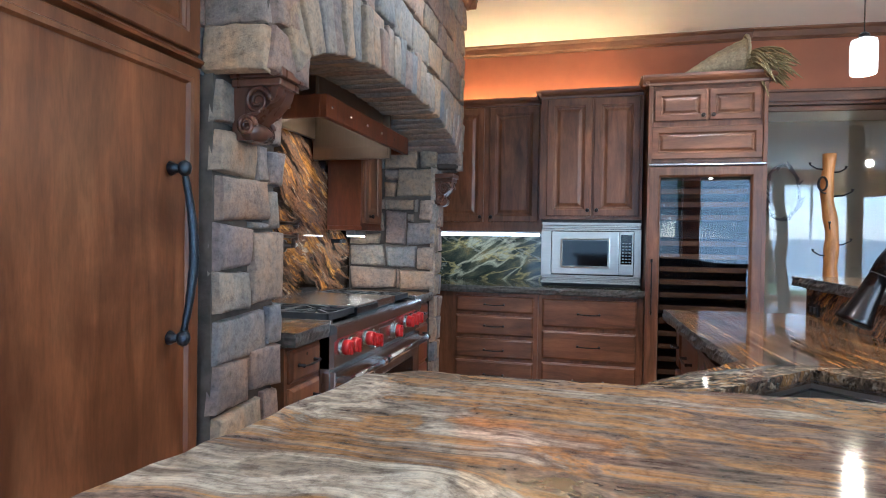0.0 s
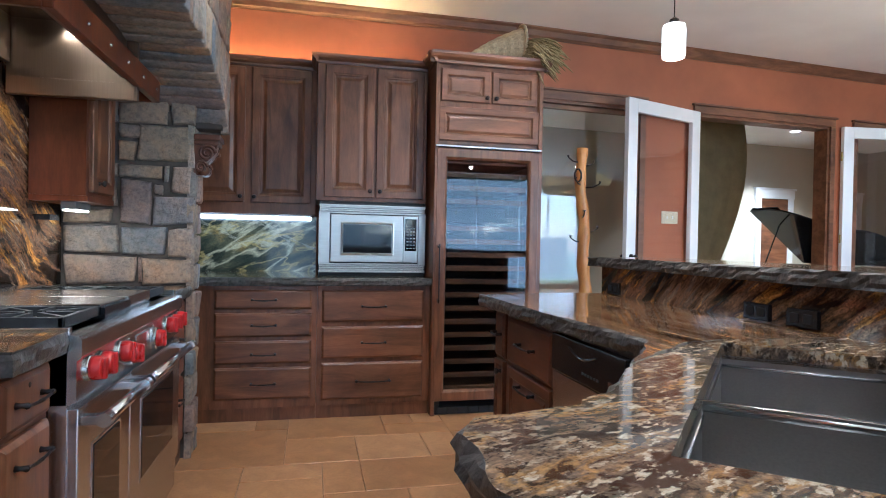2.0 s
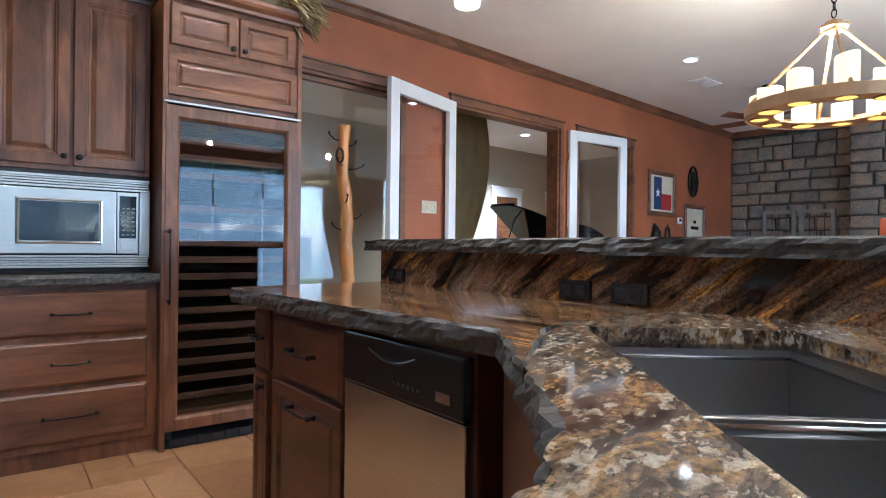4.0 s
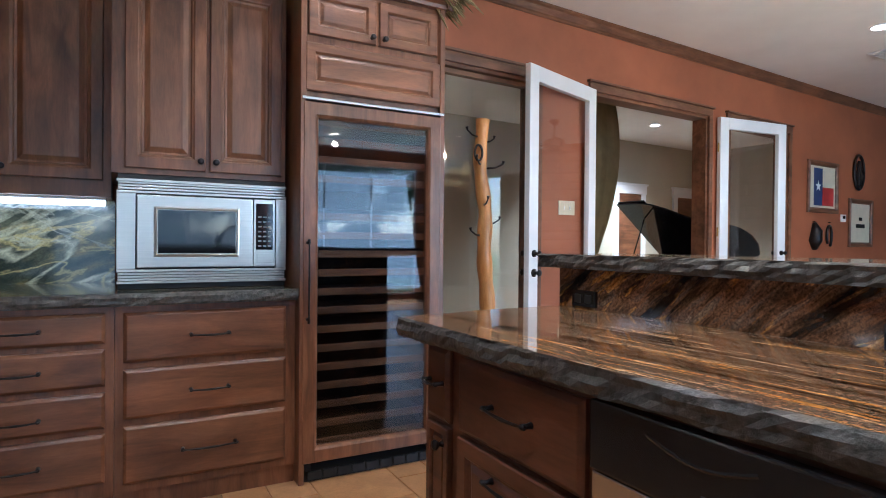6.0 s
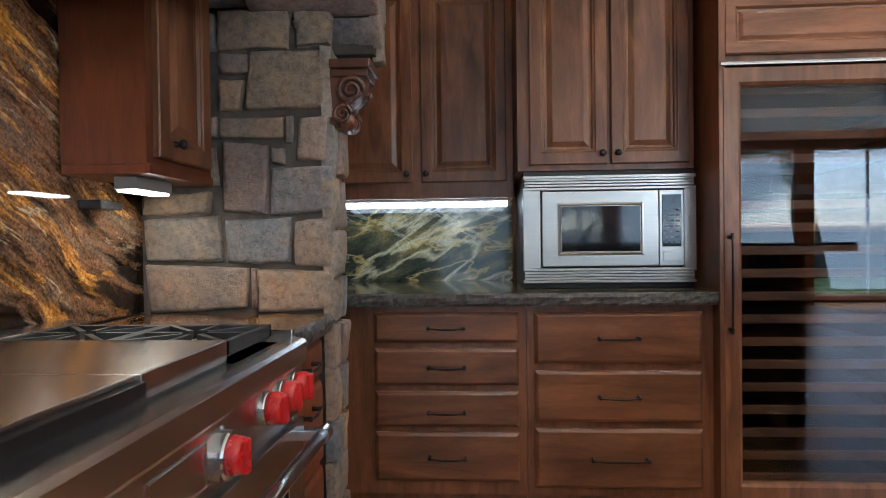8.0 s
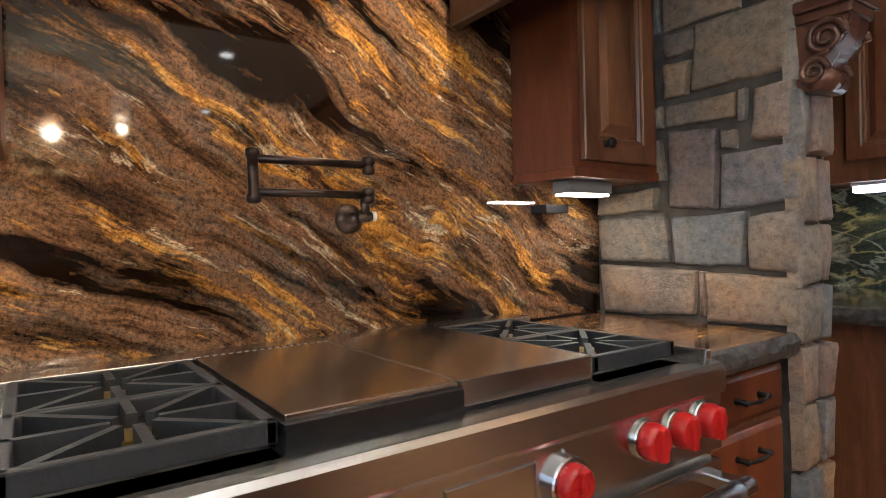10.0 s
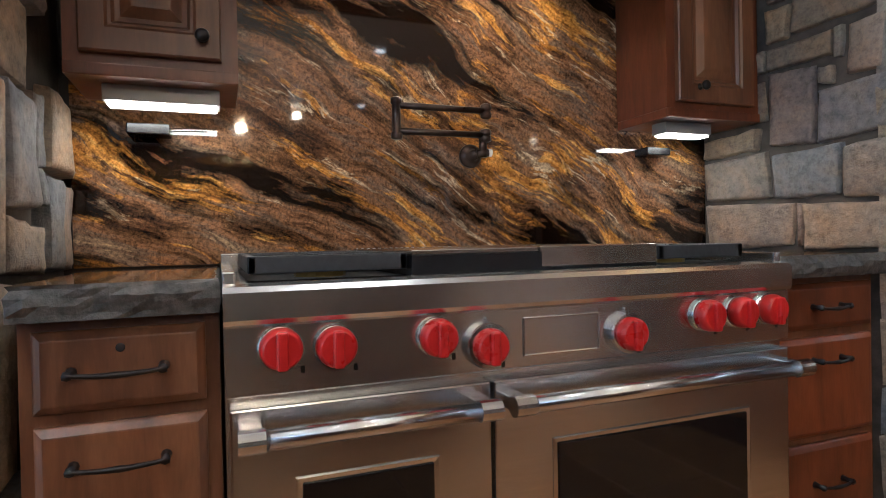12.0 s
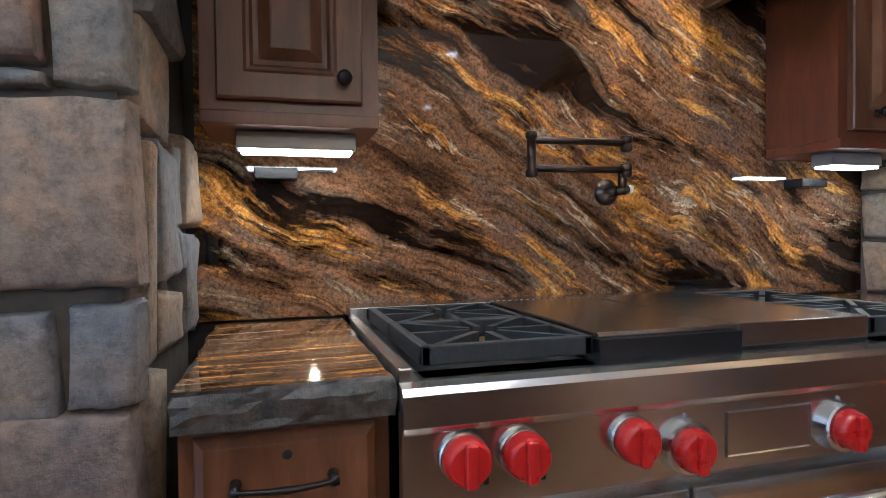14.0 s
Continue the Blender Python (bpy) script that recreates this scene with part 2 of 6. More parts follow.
def granite(name, stops, rot, stretch, scale, speck, warp=0.6, rough=0.08, blotch=None, dist=0.5, bands=0.0):
    """Polished stone whose veins run along local x after the turn."""
    m, t, p = material(name)
    v = coords(t, stretch, rot)
    iso = coords(t)
    w = noise_tex(t, iso, 2.2, 3, 0.55)
    add = t.nodes.new("ShaderNodeVectorMath")
    add.operation = "ADD"
    comb = t.nodes.new("ShaderNodeCombineXYZ")
    mul = t.nodes.new("ShaderNodeMath")
    mul.operation = "MULTIPLY"
    mul.inputs[1].default_value = warp
    t.links.new(w, mul.inputs[0])
    for k in range(3):
        t.links.new(mul.outputs[0], comb.inputs[k])
    t.links.new(v, add.inputs[0])
    t.links.new(comb.outputs[0], add.inputs[1])
    vein = noise_tex(t, add.outputs[0], scale, 9, 0.68, dist)
    c = ramp(t, vein, stops)
    if bands:
        wide = noise_tex(t, add.outputs[0], scale * 0.55, 3, 0.5, 0.2)
        c = mix(t, c, ramp(t, wide, [(0.36, (0.6, 0.54, 0.52)), (0.46, (1, 0.95, 0.92)), (0.52, (1.2, 1.2, 1.2)), (0.62, (1.5, 1.5, 1.5))]), bands, "MULTIPLY")
    vein2 = noise_tex(t, add.outputs[0], scale * 2.7, 7, 0.7, dist * 1.6)
    c = mix(t, c, ramp(t, vein2, [(0.33, (0.18, 0.13, 0.1)), (0.5, (1, 1, 1)), (0.72, (1.35, 1.3, 1.2))]), 0.6, "MULTIPLY")
    vein3 = noise_tex(t, add.outputs[0], scale * 8, 5, 0.75, dist)
    c = mix(t, c, ramp(t, vein3, [(0.36, (0.3, 0.25, 0.22)), (0.5, (1, 1, 1)), (0.66, (1.6, 1.5, 1.35))]), 0.55, "MULTIPLY")
    sp = noise_tex(t, iso, 95, 4, 0.75)
    c = mix(t, c, ramp(t, sp, [(0.36, (0.2, 0.15, 0.12)), (0.5, (1, 1, 1)), (0.68, (1.6, 1.5, 1.35))]), speck, "MULTIPLY")
    if blotch:
        fv = coords(t, (0.75, 1.6, 1), (0, 0, radians(25)))
        patch = ramp(t, noise_tex(t, iso, 3.0, 3, 0.6), [(0.38, (0.15, 0.15, 0.15)), (0.55, (1, 1, 1))])
        pale = ramp(t, noise_tex(t, fv, blotch, 5, 0.6, 0.1), [(0.53, (0, 0, 0)), (0.58, (0.9, 0.9, 0.9))])
        f = mix(t, (0.0, 0.0, 0.0), pale, patch)
        light = ramp(t, noise_tex(t, iso, 70, 5, 0.7), [(0.34, (0.2, 0.13, 0.08)), (0.48, (0.5, 0.4, 0.28)), (0.64, (0.68, 0.62, 0.5))])
        c = mix(t, c, light, f)
        dark = ramp(t, noise_tex(t, coords(t, (0.7, 1.5, 1), (0, 0, radians(32))), blotch * 0.7, 6, 0.6, 0.1), [(0.38, (0.06, 0.05, 0.05)), (0.45, (1, 1, 1))])
        c = mix(t, c, dark, 0.85, "MULTIPLY")
    t.links.new(c, p.inputs["Base Color"])
    p.inputs["Roughness"].default_value = rough
    return m


BROWNS = [(0.3, (0.012, 0.008, 0.007)), (0.39, (0.06, 0.028, 0.014)), (0.46, (0.17, 0.075, 0.028)), (0.52, (0.36, 0.15, 0.035)), (0.58, (0.2, 0.11, 0.055)), (0.66, (0.4, 0.29, 0.17)), (0.78, (0.1, 0.065, 0.045))]


def flow_granite(name, rot, stretch, warp=0.32, black=0.43, gold=0.53, cream=0.6, rough=0.05, big=2.4, seedz=0.0):
    """Polished stone with broad dark drifts, gold and cream streaks that run along local x after the turn."""
    m, t, p = material(name)
    tc = t.nodes.new("ShaderNodeTexCoord")
    wn = t.nodes.new("ShaderNodeTexNoise")
    wn.inputs["Scale"].default_value, wn.inputs["Detail"].default_value = 1.5, 4
    t.links.new(tc.outputs["Object"], wn.inputs["Vector"])
    wa = t.nodes.new("ShaderNodeVectorMath")
    wa.operation = "MULTIPLY_ADD"
    wa.inputs[1].default_value = (warp, warp, warp)
    t.links.new(wn.outputs["Color"], wa.inputs[0])
    t.links.new(tc.outputs["Object"], wa.inputs[2])

    def along(k, off):
        mp = t.nodes.new("ShaderNodeMapping")
        mp.vector_type = "TEXTURE"
        mp.inputs["Scale"].default_value = tuple(1 / (1 + (q - 1) * k) for q in stretch)
        mp.inputs["Rotation"].default_value = rot
        mp.inputs["Location"].default_value = (off, off * 0.7 + seedz, off * 1.3)
        t.links.new(wa.outputs[0], mp.inputs["Vector"])
        return mp.outputs[0]
    v = along(1.0, 0.0)
    c = ramp(t, noise_tex(t, v, big * 2.3, 9, 0.68, 0.4), [(0.3, (0.02, 0.013, 0.011)), (0.42, (0.075, 0.038, 0.02)), (0.5, (0.17, 0.09, 0.045)), (0.58, (0.11, 0.075, 0.055)), (0.68, (0.27, 0.19, 0.115)), (0.8, (0.1, 0.07, 0.05))])
    g = ramp(t, noise_tex(t, along(1.0, 3.1), big * 1.8, 8, 0.66, 0.3), [(gold, (0, 0, 0)), (gold + 0.025, (0.8, 0.8, 0.8)), (gold + 0.1, (0.95, 0.95, 0.95))])
    c = mix(t, c, ramp(t, noise_tex(t, v, 26, 5, 0.7), [(0.35, (0.16, 0.065, 0.014)), (0.52, (0.42, 0.2, 0.035)), (0.68, (0.56, 0.35, 0.11))]), g)
    k = ramp(t, noise_tex(t, along(1.0, 7.7), big * 2.0, 9, 0.7, 0.5), [(cream, (0, 0, 0)), (cream + 0.035, (0.85, 0.85, 0.85))])
    c = mix(t, c, ramp(t, noise_tex(t, v, 40, 5, 0.7), [(0.35, (0.2, 0.15, 0.1)), (0.6, (0.55, 0.45, 0.32))]), k)
    c = mix(t, c, ramp(t, noise_tex(t, along(1.0, 12.3), big, 8, 0.62, 0.25), [(black - 0.035, (0.06, 0.055, 0.06)), (black + 0.012, (0.6, 0.58, 0.56)), (black + 0.06, (1.25, 1.22, 1.2))]), 1.0, "MULTIPLY")
    c = mix(t, c, ramp(t, noise_tex(t, v, 19, 7, 0.75, 0.3), [(0.33, (0.2, 0.16, 0.14)), (0.48, (1, 1, 1)), (0.7, (1.5, 1.42, 1.3))]), 0.55, "MULTIPLY")
    c = mix(t, c, ramp(t, noise_tex(t, tc.outputs["Object"], 130, 4, 0.8), [(0.36, (0.18, 0.14, 0.12)), (0.5, (0.95, 0.95, 0.95)), (0.64, (1.75, 1.62, 1.4))]), 0.8, "MULTIPLY")
    t.links.new(c, p.inputs["Base Color"])
    p.inputs["Roughness"].default_value = rough
    return m


M_splash = flow_granite("bookmatched_granite", (radians(-28), 0, 0), (1, 0.32, 1.95), 0.28, 0.446, 0.545, 0.582, 0.04, 4.2)
M_top_y = flow_granite("island_granite_long", (0, 0, radians(4)), (4.0, 0.2, 1), 0.1, 0.4, 0.57, 0.59, 0.06, 6.5, 2.0)
M_top_x = granite("bar_granite", [(0.3, (0.025, 0.018, 0.018)), (0.4, (0.09, 0.065, 0.055)), (0.46, (0.22, 0.17, 0.13)), (0.5, (0.36, 0.2, 0.08)), (0.54, (0.25, 0.2, 0.155)), (0.6, (0.48, 0.42, 0.33)), (0.66, (0.2, 0.155, 0.12)), (0.78, (0.1, 0.08, 0.075))], (0, 0, radians(-5)), (0.4, 3.4, 1), 2.8, 0.4, 0.7, 0.07)
M_top_sink = granite("sink_granite", [(0.3, (0.02, 0.016, 0.015)), (0.42, (0.07, 0.052, 0.042)), (0.5, (0.19, 0.135, 0.09)), (0.55, (0.3, 0.18, 0.07)), (0.61, (0.14, 0.11, 0.09)), (0.72, (0.4, 0.34, 0.26))], (0, 0, radians(20)), (0.55, 2.4, 1), 4.2, 0.6, 0.7, 0.06, blotch=40)
M_bar_face = flow_granite("bar_face_granite", (radians(-36), 0, 0), (1, 0.3, 2.0), 0.14, 0.42, 0.57, 0.66, 0.1, 5.5, 5.0)


def veined_green(name):
    m, t, p = material(name)
    v = coords(t, (0.55, 1, 1.7), (0, radians(-20), 0))
    c = ramp(t, noise_tex(t, v, 4, 8, 0.65, 0.5), [(0.3, (0.012, 0.015, 0.012)), (0.46, (0.035, 0.04, 0.028)), (0.56, (0.085, 0.08, 0.045)), (0.66, (0.2, 0.14, 0.045)), (0.76, (0.06, 0.055, 0.035))])
    for sc, rot, at, wide, tone, much in ((2.6, -26, 0.5, 0.016, (0.5, 0.45, 0.3), 0.8), (4.4, -14, 0.47, 0.012, (0.42, 0.32, 0.12), 0.8), (3.0, 26, 0.53, 0.006, (0.45, 0.42, 0.32), 0.5)):
        n = noise_tex(t, coords(t, (0.5, 1, 1.6), (0, radians(rot), 0)), sc, 5, 0.5, 0.25)
        f = ramp(t, n, [(at - wide * 2, (0, 0, 0)), (at, (much, much, much)), (at + wide * 2, (0, 0, 0))])
        c = mix(t, c, tone, f)
    c = mix(t, c, ramp(t, noise_tex(t, coords(t), 110, 4, 0.75), [(0.36, (0.35, 0.35, 0.35)), (0.5, (1, 1, 1)), (0.68, (1.5, 1.5, 1.4))]), 0.5, "MULTIPLY")
    t.links.new(c, p.inputs["Base Color"])
    p.inputs["Roughness"].default_value = 0.06
    return m


M_green = veined_green("green_granite")
M_green_top = granite("green_granite_top", [(0.3, (0.015, 0.016, 0.013)), (0.48, (0.06, 0.06, 0.045)), (0.58, (0.2, 0.17, 0.09)), (0.66, (0.07, 0.07, 0.05)), (0.8, (0.2, 0.12, 0.04))], (0, 0, 0), (0.5, 2.4, 1), 4, 0.5, 0.7, 0.1)


def stone_mat(name, stops, grain=0.8):
    m, t, p = material(name)
    oi = t.nodes.new("ShaderNodeObjectInfo")
    c = ramp(t, oi.outputs["Random"], stops)
    v = coords(t)
    b = noise_tex(t, v, 7, 6, 0.62, 0.3)
    f = noise_tex(t, v, 38, 9, 0.78)
    c = mix(t, c, ramp(t, b, [(0.3, (0.58, 0.66, 0.8)), (0.5, (1, 0.98, 0.95)), (0.7, (1.4, 1.12, 0.85))]), 0.9, "MULTIPLY")
    c = mix(t, c, ramp(t, f, [(0.34, (0.4, 0.4, 0.4)), (0.5, (1, 1, 1)), (0.68, (1.45, 1.42, 1.38))]), grain, "MULTIPLY")
    t.links.new(c, p.inputs["Base Color"])
    rough_range(t, p, b, 0.5, 0.75)
    bump(t, p, noise_tex(t, v, 22, 10, 0.72), 0.9, 0.02)
    return m


M_stone = stone_mat("split_stone", [(0.0, (0.17, 0.185, 0.205)), (0.2, (0.3, 0.235, 0.17)), (0.4, (0.21, 0.215, 0.225)), (0.55, (0.25, 0.195, 0.18)), (0.7, (0.36, 0.27, 0.185)), (0.85, (0.24, 0.17, 0.14)), (1.0, (0.28, 0.255, 0.22))])
M_farstone = stone_mat("ledge_stone", [(0.0, (0.16, 0.15, 0.14)), (0.3, (0.24, 0.22, 0.2)), (0.6, (0.28, 0.24, 0.19)), (1.0, (0.2, 0.19, 0.18))])


def plain(name, colour, rough=0.5, metal=0.0, vary=0.15, scale=8.0, bumpy=0.0, grain=60.0):
    m, t, p = material(name)
    v = coords(t)
    n = noise_tex(t, v, scale, 5, 0.6)
    lo = tuple(max(0, 1 - vary) for _ in range(3))
    c = mix(t, colour, ramp(t, n, [(0.3, lo), (0.7, (1 + vary * 0.5,) * 3)]), 1.0, "MULTIPLY")
    t.links.new(c, p.inputs["Base Color"])
    p.inputs["Metallic"].default_value = metal
    rough_range(t, p, n, max(0.02, rough - 0.06), rough + 0.06)
    if bumpy:
        bump(t, p, noise_tex(t, v, grain, 6, 0.65), bumpy, 0.004)
    return m


def brushed(name, colour, along, rough=0.25):
    m, t, p = material(name)
    sc = {"x": (0.02, 1, 1), "y": (1, 0.02, 1), "z": (1, 1, 0.02)}[along]
    n = noise_tex(t, coords(t, sc), 260, 4, 0.6)
    s = noise_tex(t, coords(t), 5, 4, 0.6)
    t.links.new(mix(t, colour, ramp(t, n, [(0.3, (0.92, 0.92, 0.92)), (0.7, (1.05, 1.05, 1.05))]), 1.0, "MULTIPLY"), p.inputs["Base Color"])
    p.inputs["Metallic"].default_value = 1.0
    rough_range(t, p, s, rough - 0.02, rough + 0.03)
    bump(t, p, n, 0.012, 0.001)
    return m


M_mortar = plain("mortar", (0.1, 0.082, 0.066), 0.9, vary=0.4, scale=20, bumpy=0.5, grain=120)
M_rust = plain("rust_wall_paint", (0.335, 0.108, 0.043), 0.6, vary=0.22, scale=1.6, bumpy=0.12, grain=90)
M_ceiling = plain("ceiling_paint", (0.86, 0.87, 0.87), 0.75, vary=0.06, scale=1.5, bumpy=0.2, grain=70)
M_beige = plain("beige_wall_paint", (0.5, 0.47, 0.37), 0.65, vary=0.08, scale=1.2, bumpy=0.08)
M_olive = plain("olive_drapery", (0.27, 0.215, 0.11), 0.85, vary=0.2, scale=5)
M_white = plain("white_paint", (0.78, 0.8, 0.82), 0.4, vary=0.05, scale=4)
M_steel = brushed("brushed_steel", (0.56, 0.555, 0.55), "y", 0.24)
M_steelx = brushed("brushed_steel_across", (0.46, 0.44, 0.41), "x", 0.3)
# brown base colour paints in the wood and dark that the liner reflects
M_steel_reflect = brushed("hood_liner_steel_reflections", (0.25, 0.19, 0.14), "z", 0.28)
M_steelflat = brushed("griddle_steel", (0.52, 0.48, 0.44), "y", 0.2)
M_sinksteel = brushed("sink_steel", (0.38, 0.37, 0.36), "x", 0.36)
M_chrome = plain("polished_steel", (0.55, 0.55, 0.56), 0.2, 1.0, 0.05)
M_iron = plain("oiled_bronze", (0.03, 0.026, 0.025), 0.36, 0.7, 0.3, 30, 0.2)
M_blueiron = plain("hammered_iron", (0.045, 0.055, 0.07), 0.3, 0.85, 0.4, 60, 0.5, 140)
M_faucet = plain("faucet_bronze", (0.055, 0.046, 0.042), 0.24, 0.9, 0.25, 30)
M_cast = plain("cast_iron", (0.03, 0.032, 0.036), 0.5, 0.2, 0.3, 40, 0.3)
M_black = plain("black_plastic", (0.012, 0.012, 0.013), 0.22, 0.0, 0.2)
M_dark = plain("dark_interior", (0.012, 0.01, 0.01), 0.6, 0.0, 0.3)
M_red = plain("red_knob_plastic", (0.44, 0.013, 0.012), 0.28, 0.0, 0.12, 20)
M_ring = plain("tan_wood_ring", (0.4, 0.25, 0.13), 0.5, vary=0.2, scale=9, bumpy=0.2, grain=60)
M_chisel = plain("chiselled_stone_edge", (0.07, 0.063, 0.055), 0.36, 0.0, 0.75, 45, 0.9, 60)
M_lampgrey = plain("grey_lamp_housing", (0.3, 0.29, 0.28), 0.4, 0.3, 0.1)
M_porcelain = plain("porcelain", (0.8, 0.79, 0.76), 0.2, 0.0, 0.03)
M_bronze = plain("pot_filler_bronze", (0.07, 0.05, 0.042), 0.3, 0.9, 0.3, 30)
M_brass = plain("aged_brass", (0.4, 0.28, 0.1), 0.35, 1.0, 0.2, 20)
M_wick = plain("woven_grass", (0.42, 0.33, 0.2), 0.85, 0.0, 0.35, 60, 0.6, 160)
M_dry = plain("dried_grass", (0.23, 0.17, 0.07), 0.85, 0.0, 0.5, 40)
M_paper = plain("poster_paper", (0.62, 0.56, 0.42), 0.7, 0.0, 0.1, 9)
M_blue = plain("flag_blue", (0.03, 0.05, 0.14), 0.6)
M_flagred = plain("flag_red", (0.4, 0.03, 0.025), 0.6)
M_pianoblack = plain("piano_lacquer", (0.006, 0.006, 0.007), 0.08)
M_leaf = plain("foliage", (0.06, 0.12, 0.035), 0.5, 0.0, 0.5, 3)
M_lawn = plain("lawn_grass", (0.09, 0.17, 0.04), 0.8, 0.0, 0.4, 2.0, 0.5)
M_fence = plain("weathered_fence", (0.22, 0.2, 0.18), 0.8, 0.0, 0.35, 6)
M_orangecandle = plain("orange_wax", (0.6, 0.13, 0.05), 0.45, 0.0, 0.1)
M_greywood = plain("weathered_grey_wood", (0.22, 0.21, 0.2), 0.75, 0.0, 0.4, 14, 0.4)


def glow(name, colour, strength, base=(0.8, 0.8, 0.8)):
    m, t, p = material(name)
    p.inputs["Base Color"].default_value = (*base, 1)
    p.inputs["Emission Color"].default_value = (*colour, 1)
    p.inputs["Emission Strength"].default_value = strength
    p.inputs["Roughness"].default_value = 0.4
    return m


M_led = glow("led_strip", (1.0, 0.86, 0.66), 7.5)
M_led_cool = glow("led_strip_cool", (0.92, 0.97, 1.0), 1.6)
M_can = glow("can_light_lens", (1.0, 0.93, 0.82), 3.5)
M_shade = glow("pendant_glass", (1.0, 0.88, 0.66), 0.27)
M_candle = glow("chandelier_glass", (1.0, 0.72, 0.34), 0.2, (0.6, 0.5, 0.3))
M_amber = glow("chandelier_cup", (1.0, 0.42, 0.07), 0.3, (0.5, 0.25, 0.08))
M_cove = glow("cove_strip", (1.0, 0.6, 0.2), 15)


def glass(name, tint=(1, 1, 1), ior=1.5):
    """Thin clear sheet: straight through, with Fresnel gloss."""
    m, t, p = material(name)
    tr = t.nodes.new("ShaderNodeBsdfTransparent")
    tr.inputs[0].default_value = (*tint, 1)
    gl = t.nodes.new("ShaderNodeBsdfGlossy")
    gl.inputs["Roughness"].default_value = 0.0
    lw = t.nodes.new("ShaderNodeLayerWeight")
    lw.inputs["Blend"].default_value = 0.5
    po = t.nodes.new("ShaderNodeMath")
    po.operation = "POWER"
    po.inputs[1].default_value = 5.0
    t.links.new(lw.outputs["Facing"], po.inputs[0])
    fr = t.nodes.new("ShaderNodeMapRange")
    fr.inputs["To Min"].default_value = ((ior - 1) / (ior + 1)) ** 2
    t.links.new(po.outputs[0], fr.inputs["Value"])
    mx = t.nodes.new("ShaderNodeMixShader")
    t.links.new(fr.outputs[0], mx.inputs[0])
    t.links.new(tr.outputs[0], mx.inputs[1])
    t.links.new(gl.outputs[0], mx.inputs[2])
    t.links.new(mx.outputs[0], t.nodes["Material Output"].inputs[0])
    t.nodes.remove(p)
    return m


M_glass = glass("window_glass")
M_darkglass = glass("tinted_door_glass", (0.6, 0.62, 0.65), 1.55)
M_ovenglass, _t, _p = material("oven_window_glass")
_p.inputs["Base Color"].default_value = (0.006, 0.006, 0.007, 1)
_p.inputs["Roughness"].default_value = 0.06


def tile_mat(name):
    m, t, p = material(name)
    oi = t.nodes.new("ShaderNodeObjectInfo")
    c = ramp(t, oi.outputs["Random"], [(0, (0.37, 0.185, 0.077)), (0.5, (0.45, 0.235, 0.1)), (1, (0.51, 0.28, 0.13))])
    v = coords(t)
    b = noise_tex(t, v, 5, 6, 0.65, 0.8)
    c = mix(t, c, ramp(t, b, [(0.32, (0.7, 0.62, 0.55)), (0.55, (1, 1, 1)), (0.75, (1.25, 1.2, 1.12))]), 0.85, "MULTIPLY")
    c = mix(t, c, ramp(t, noise_tex(t, v, 70, 6, 0.7), [(0.35, (0.75, 0.72, 0.7)), (0.55, (1, 1, 1))]), 0.5, "MULTIPLY")
    t.links.new(c, p.inputs["Base Color"])
    rough_range(t, p, b, 0.22, 0.42)
    bump(t, p, b, 0.15, 0.004)
    return m


M_tile = tile_mat("travertine_tile")
M_grout = plain("tile_grout", (0.3, 0.185, 0.105), 0.85, 0.0, 0.25, 30)

# ---- large structure ----
WY = 5.77          # kitchen face of the rust wall
CEIL = 3.05
# beyond the wine cabinet the rust wall and all that lies along it stand turned a little away
TURN = Matrix.Translation((1.35, WY, 0)) @ Matrix.Rotation(radians(4.3), 4, "Z") @ Matrix.Translation((-1.35, -WY, 0))


def made():
    return set(bpy.data.objects)


def turn_since(old):
    """Turn every top-level object made since then with the far wall."""
    for o in bpy.data.objects:
        if o not in old and o.parent is None:
            o.matrix_basis = TURN @ o.matrix_basis


structure("floor", block(-1.9, 10.4, -3.6, 10.6, -0.2, -0.012), M_grout, "tan travertine tiled floor with sandy grout", "floor")
structure("ceiling", block(-1.9, 10.4, -3.6, 6.75, CEIL, CEIL + 0.2), M_ceiling, "smooth white painted ceiling", "ceiling")
old = made()
structure("ceiling_music_room", block(1.2, 9.5, 5.93, 8.9, 2.85, 3.04), M_ceiling, "white ceiling of the adjoining room", "ceiling")
turn_since(old)
structure("wall_west", block(-1.9, -1.65, -3.6, 5.93, 0, CEIL), M_rust, "rust red painted wall behind the cooking alcove", "wall")


def wall_with_openings(x0, x1, y0, y1, z1, openings):
    bm = bmesh.new()
    x = x0
    for a, b, lo, hi in openings:
        add_box(bm, x, a, y0, y1, 0, z1)
        if lo > 0:
            add_box(bm, a, b, y0, y1, 0, lo)
        add_box(bm, a, b, y0, y1, hi, z1)
        x = b
    add_box(bm, x, x1, y0, y1, 0, z1)
    return bm


OPEN_TOP = 2.46
structure("wall_north", block(-1.65, 1.36, WY, WY + 0.15, 0, CEIL), M_rust, "rust red painted wall behind the cabinets", "wall")
old = made()
structure("wall_north_far", wall_with_openings(1.35, 9.62, WY, WY + 0.15, CEIL, [(1.42, 2.6, 0.15, OPEN_TOP), (3.25, 4.88, 0, OPEN_TOP), (5.25, 6.42, 0.15, OPEN_TOP)]), M_rust, "rust red painted wall with a doorway and two tall windows", "wall")
structure("wall_east", block(9.62, 9.8, -3.4, WY + 0.15, 0, CEIL), M_mortar, "mortar backing of the ledge stone wall", "wall")
bm = bmesh.new()
add_box(bm, 1.2, 1.35, WY + 0.15, 8.75, 0, 3)
add_box(bm, 1.2, 9.3, 8.6, 8.75, 0, 3)
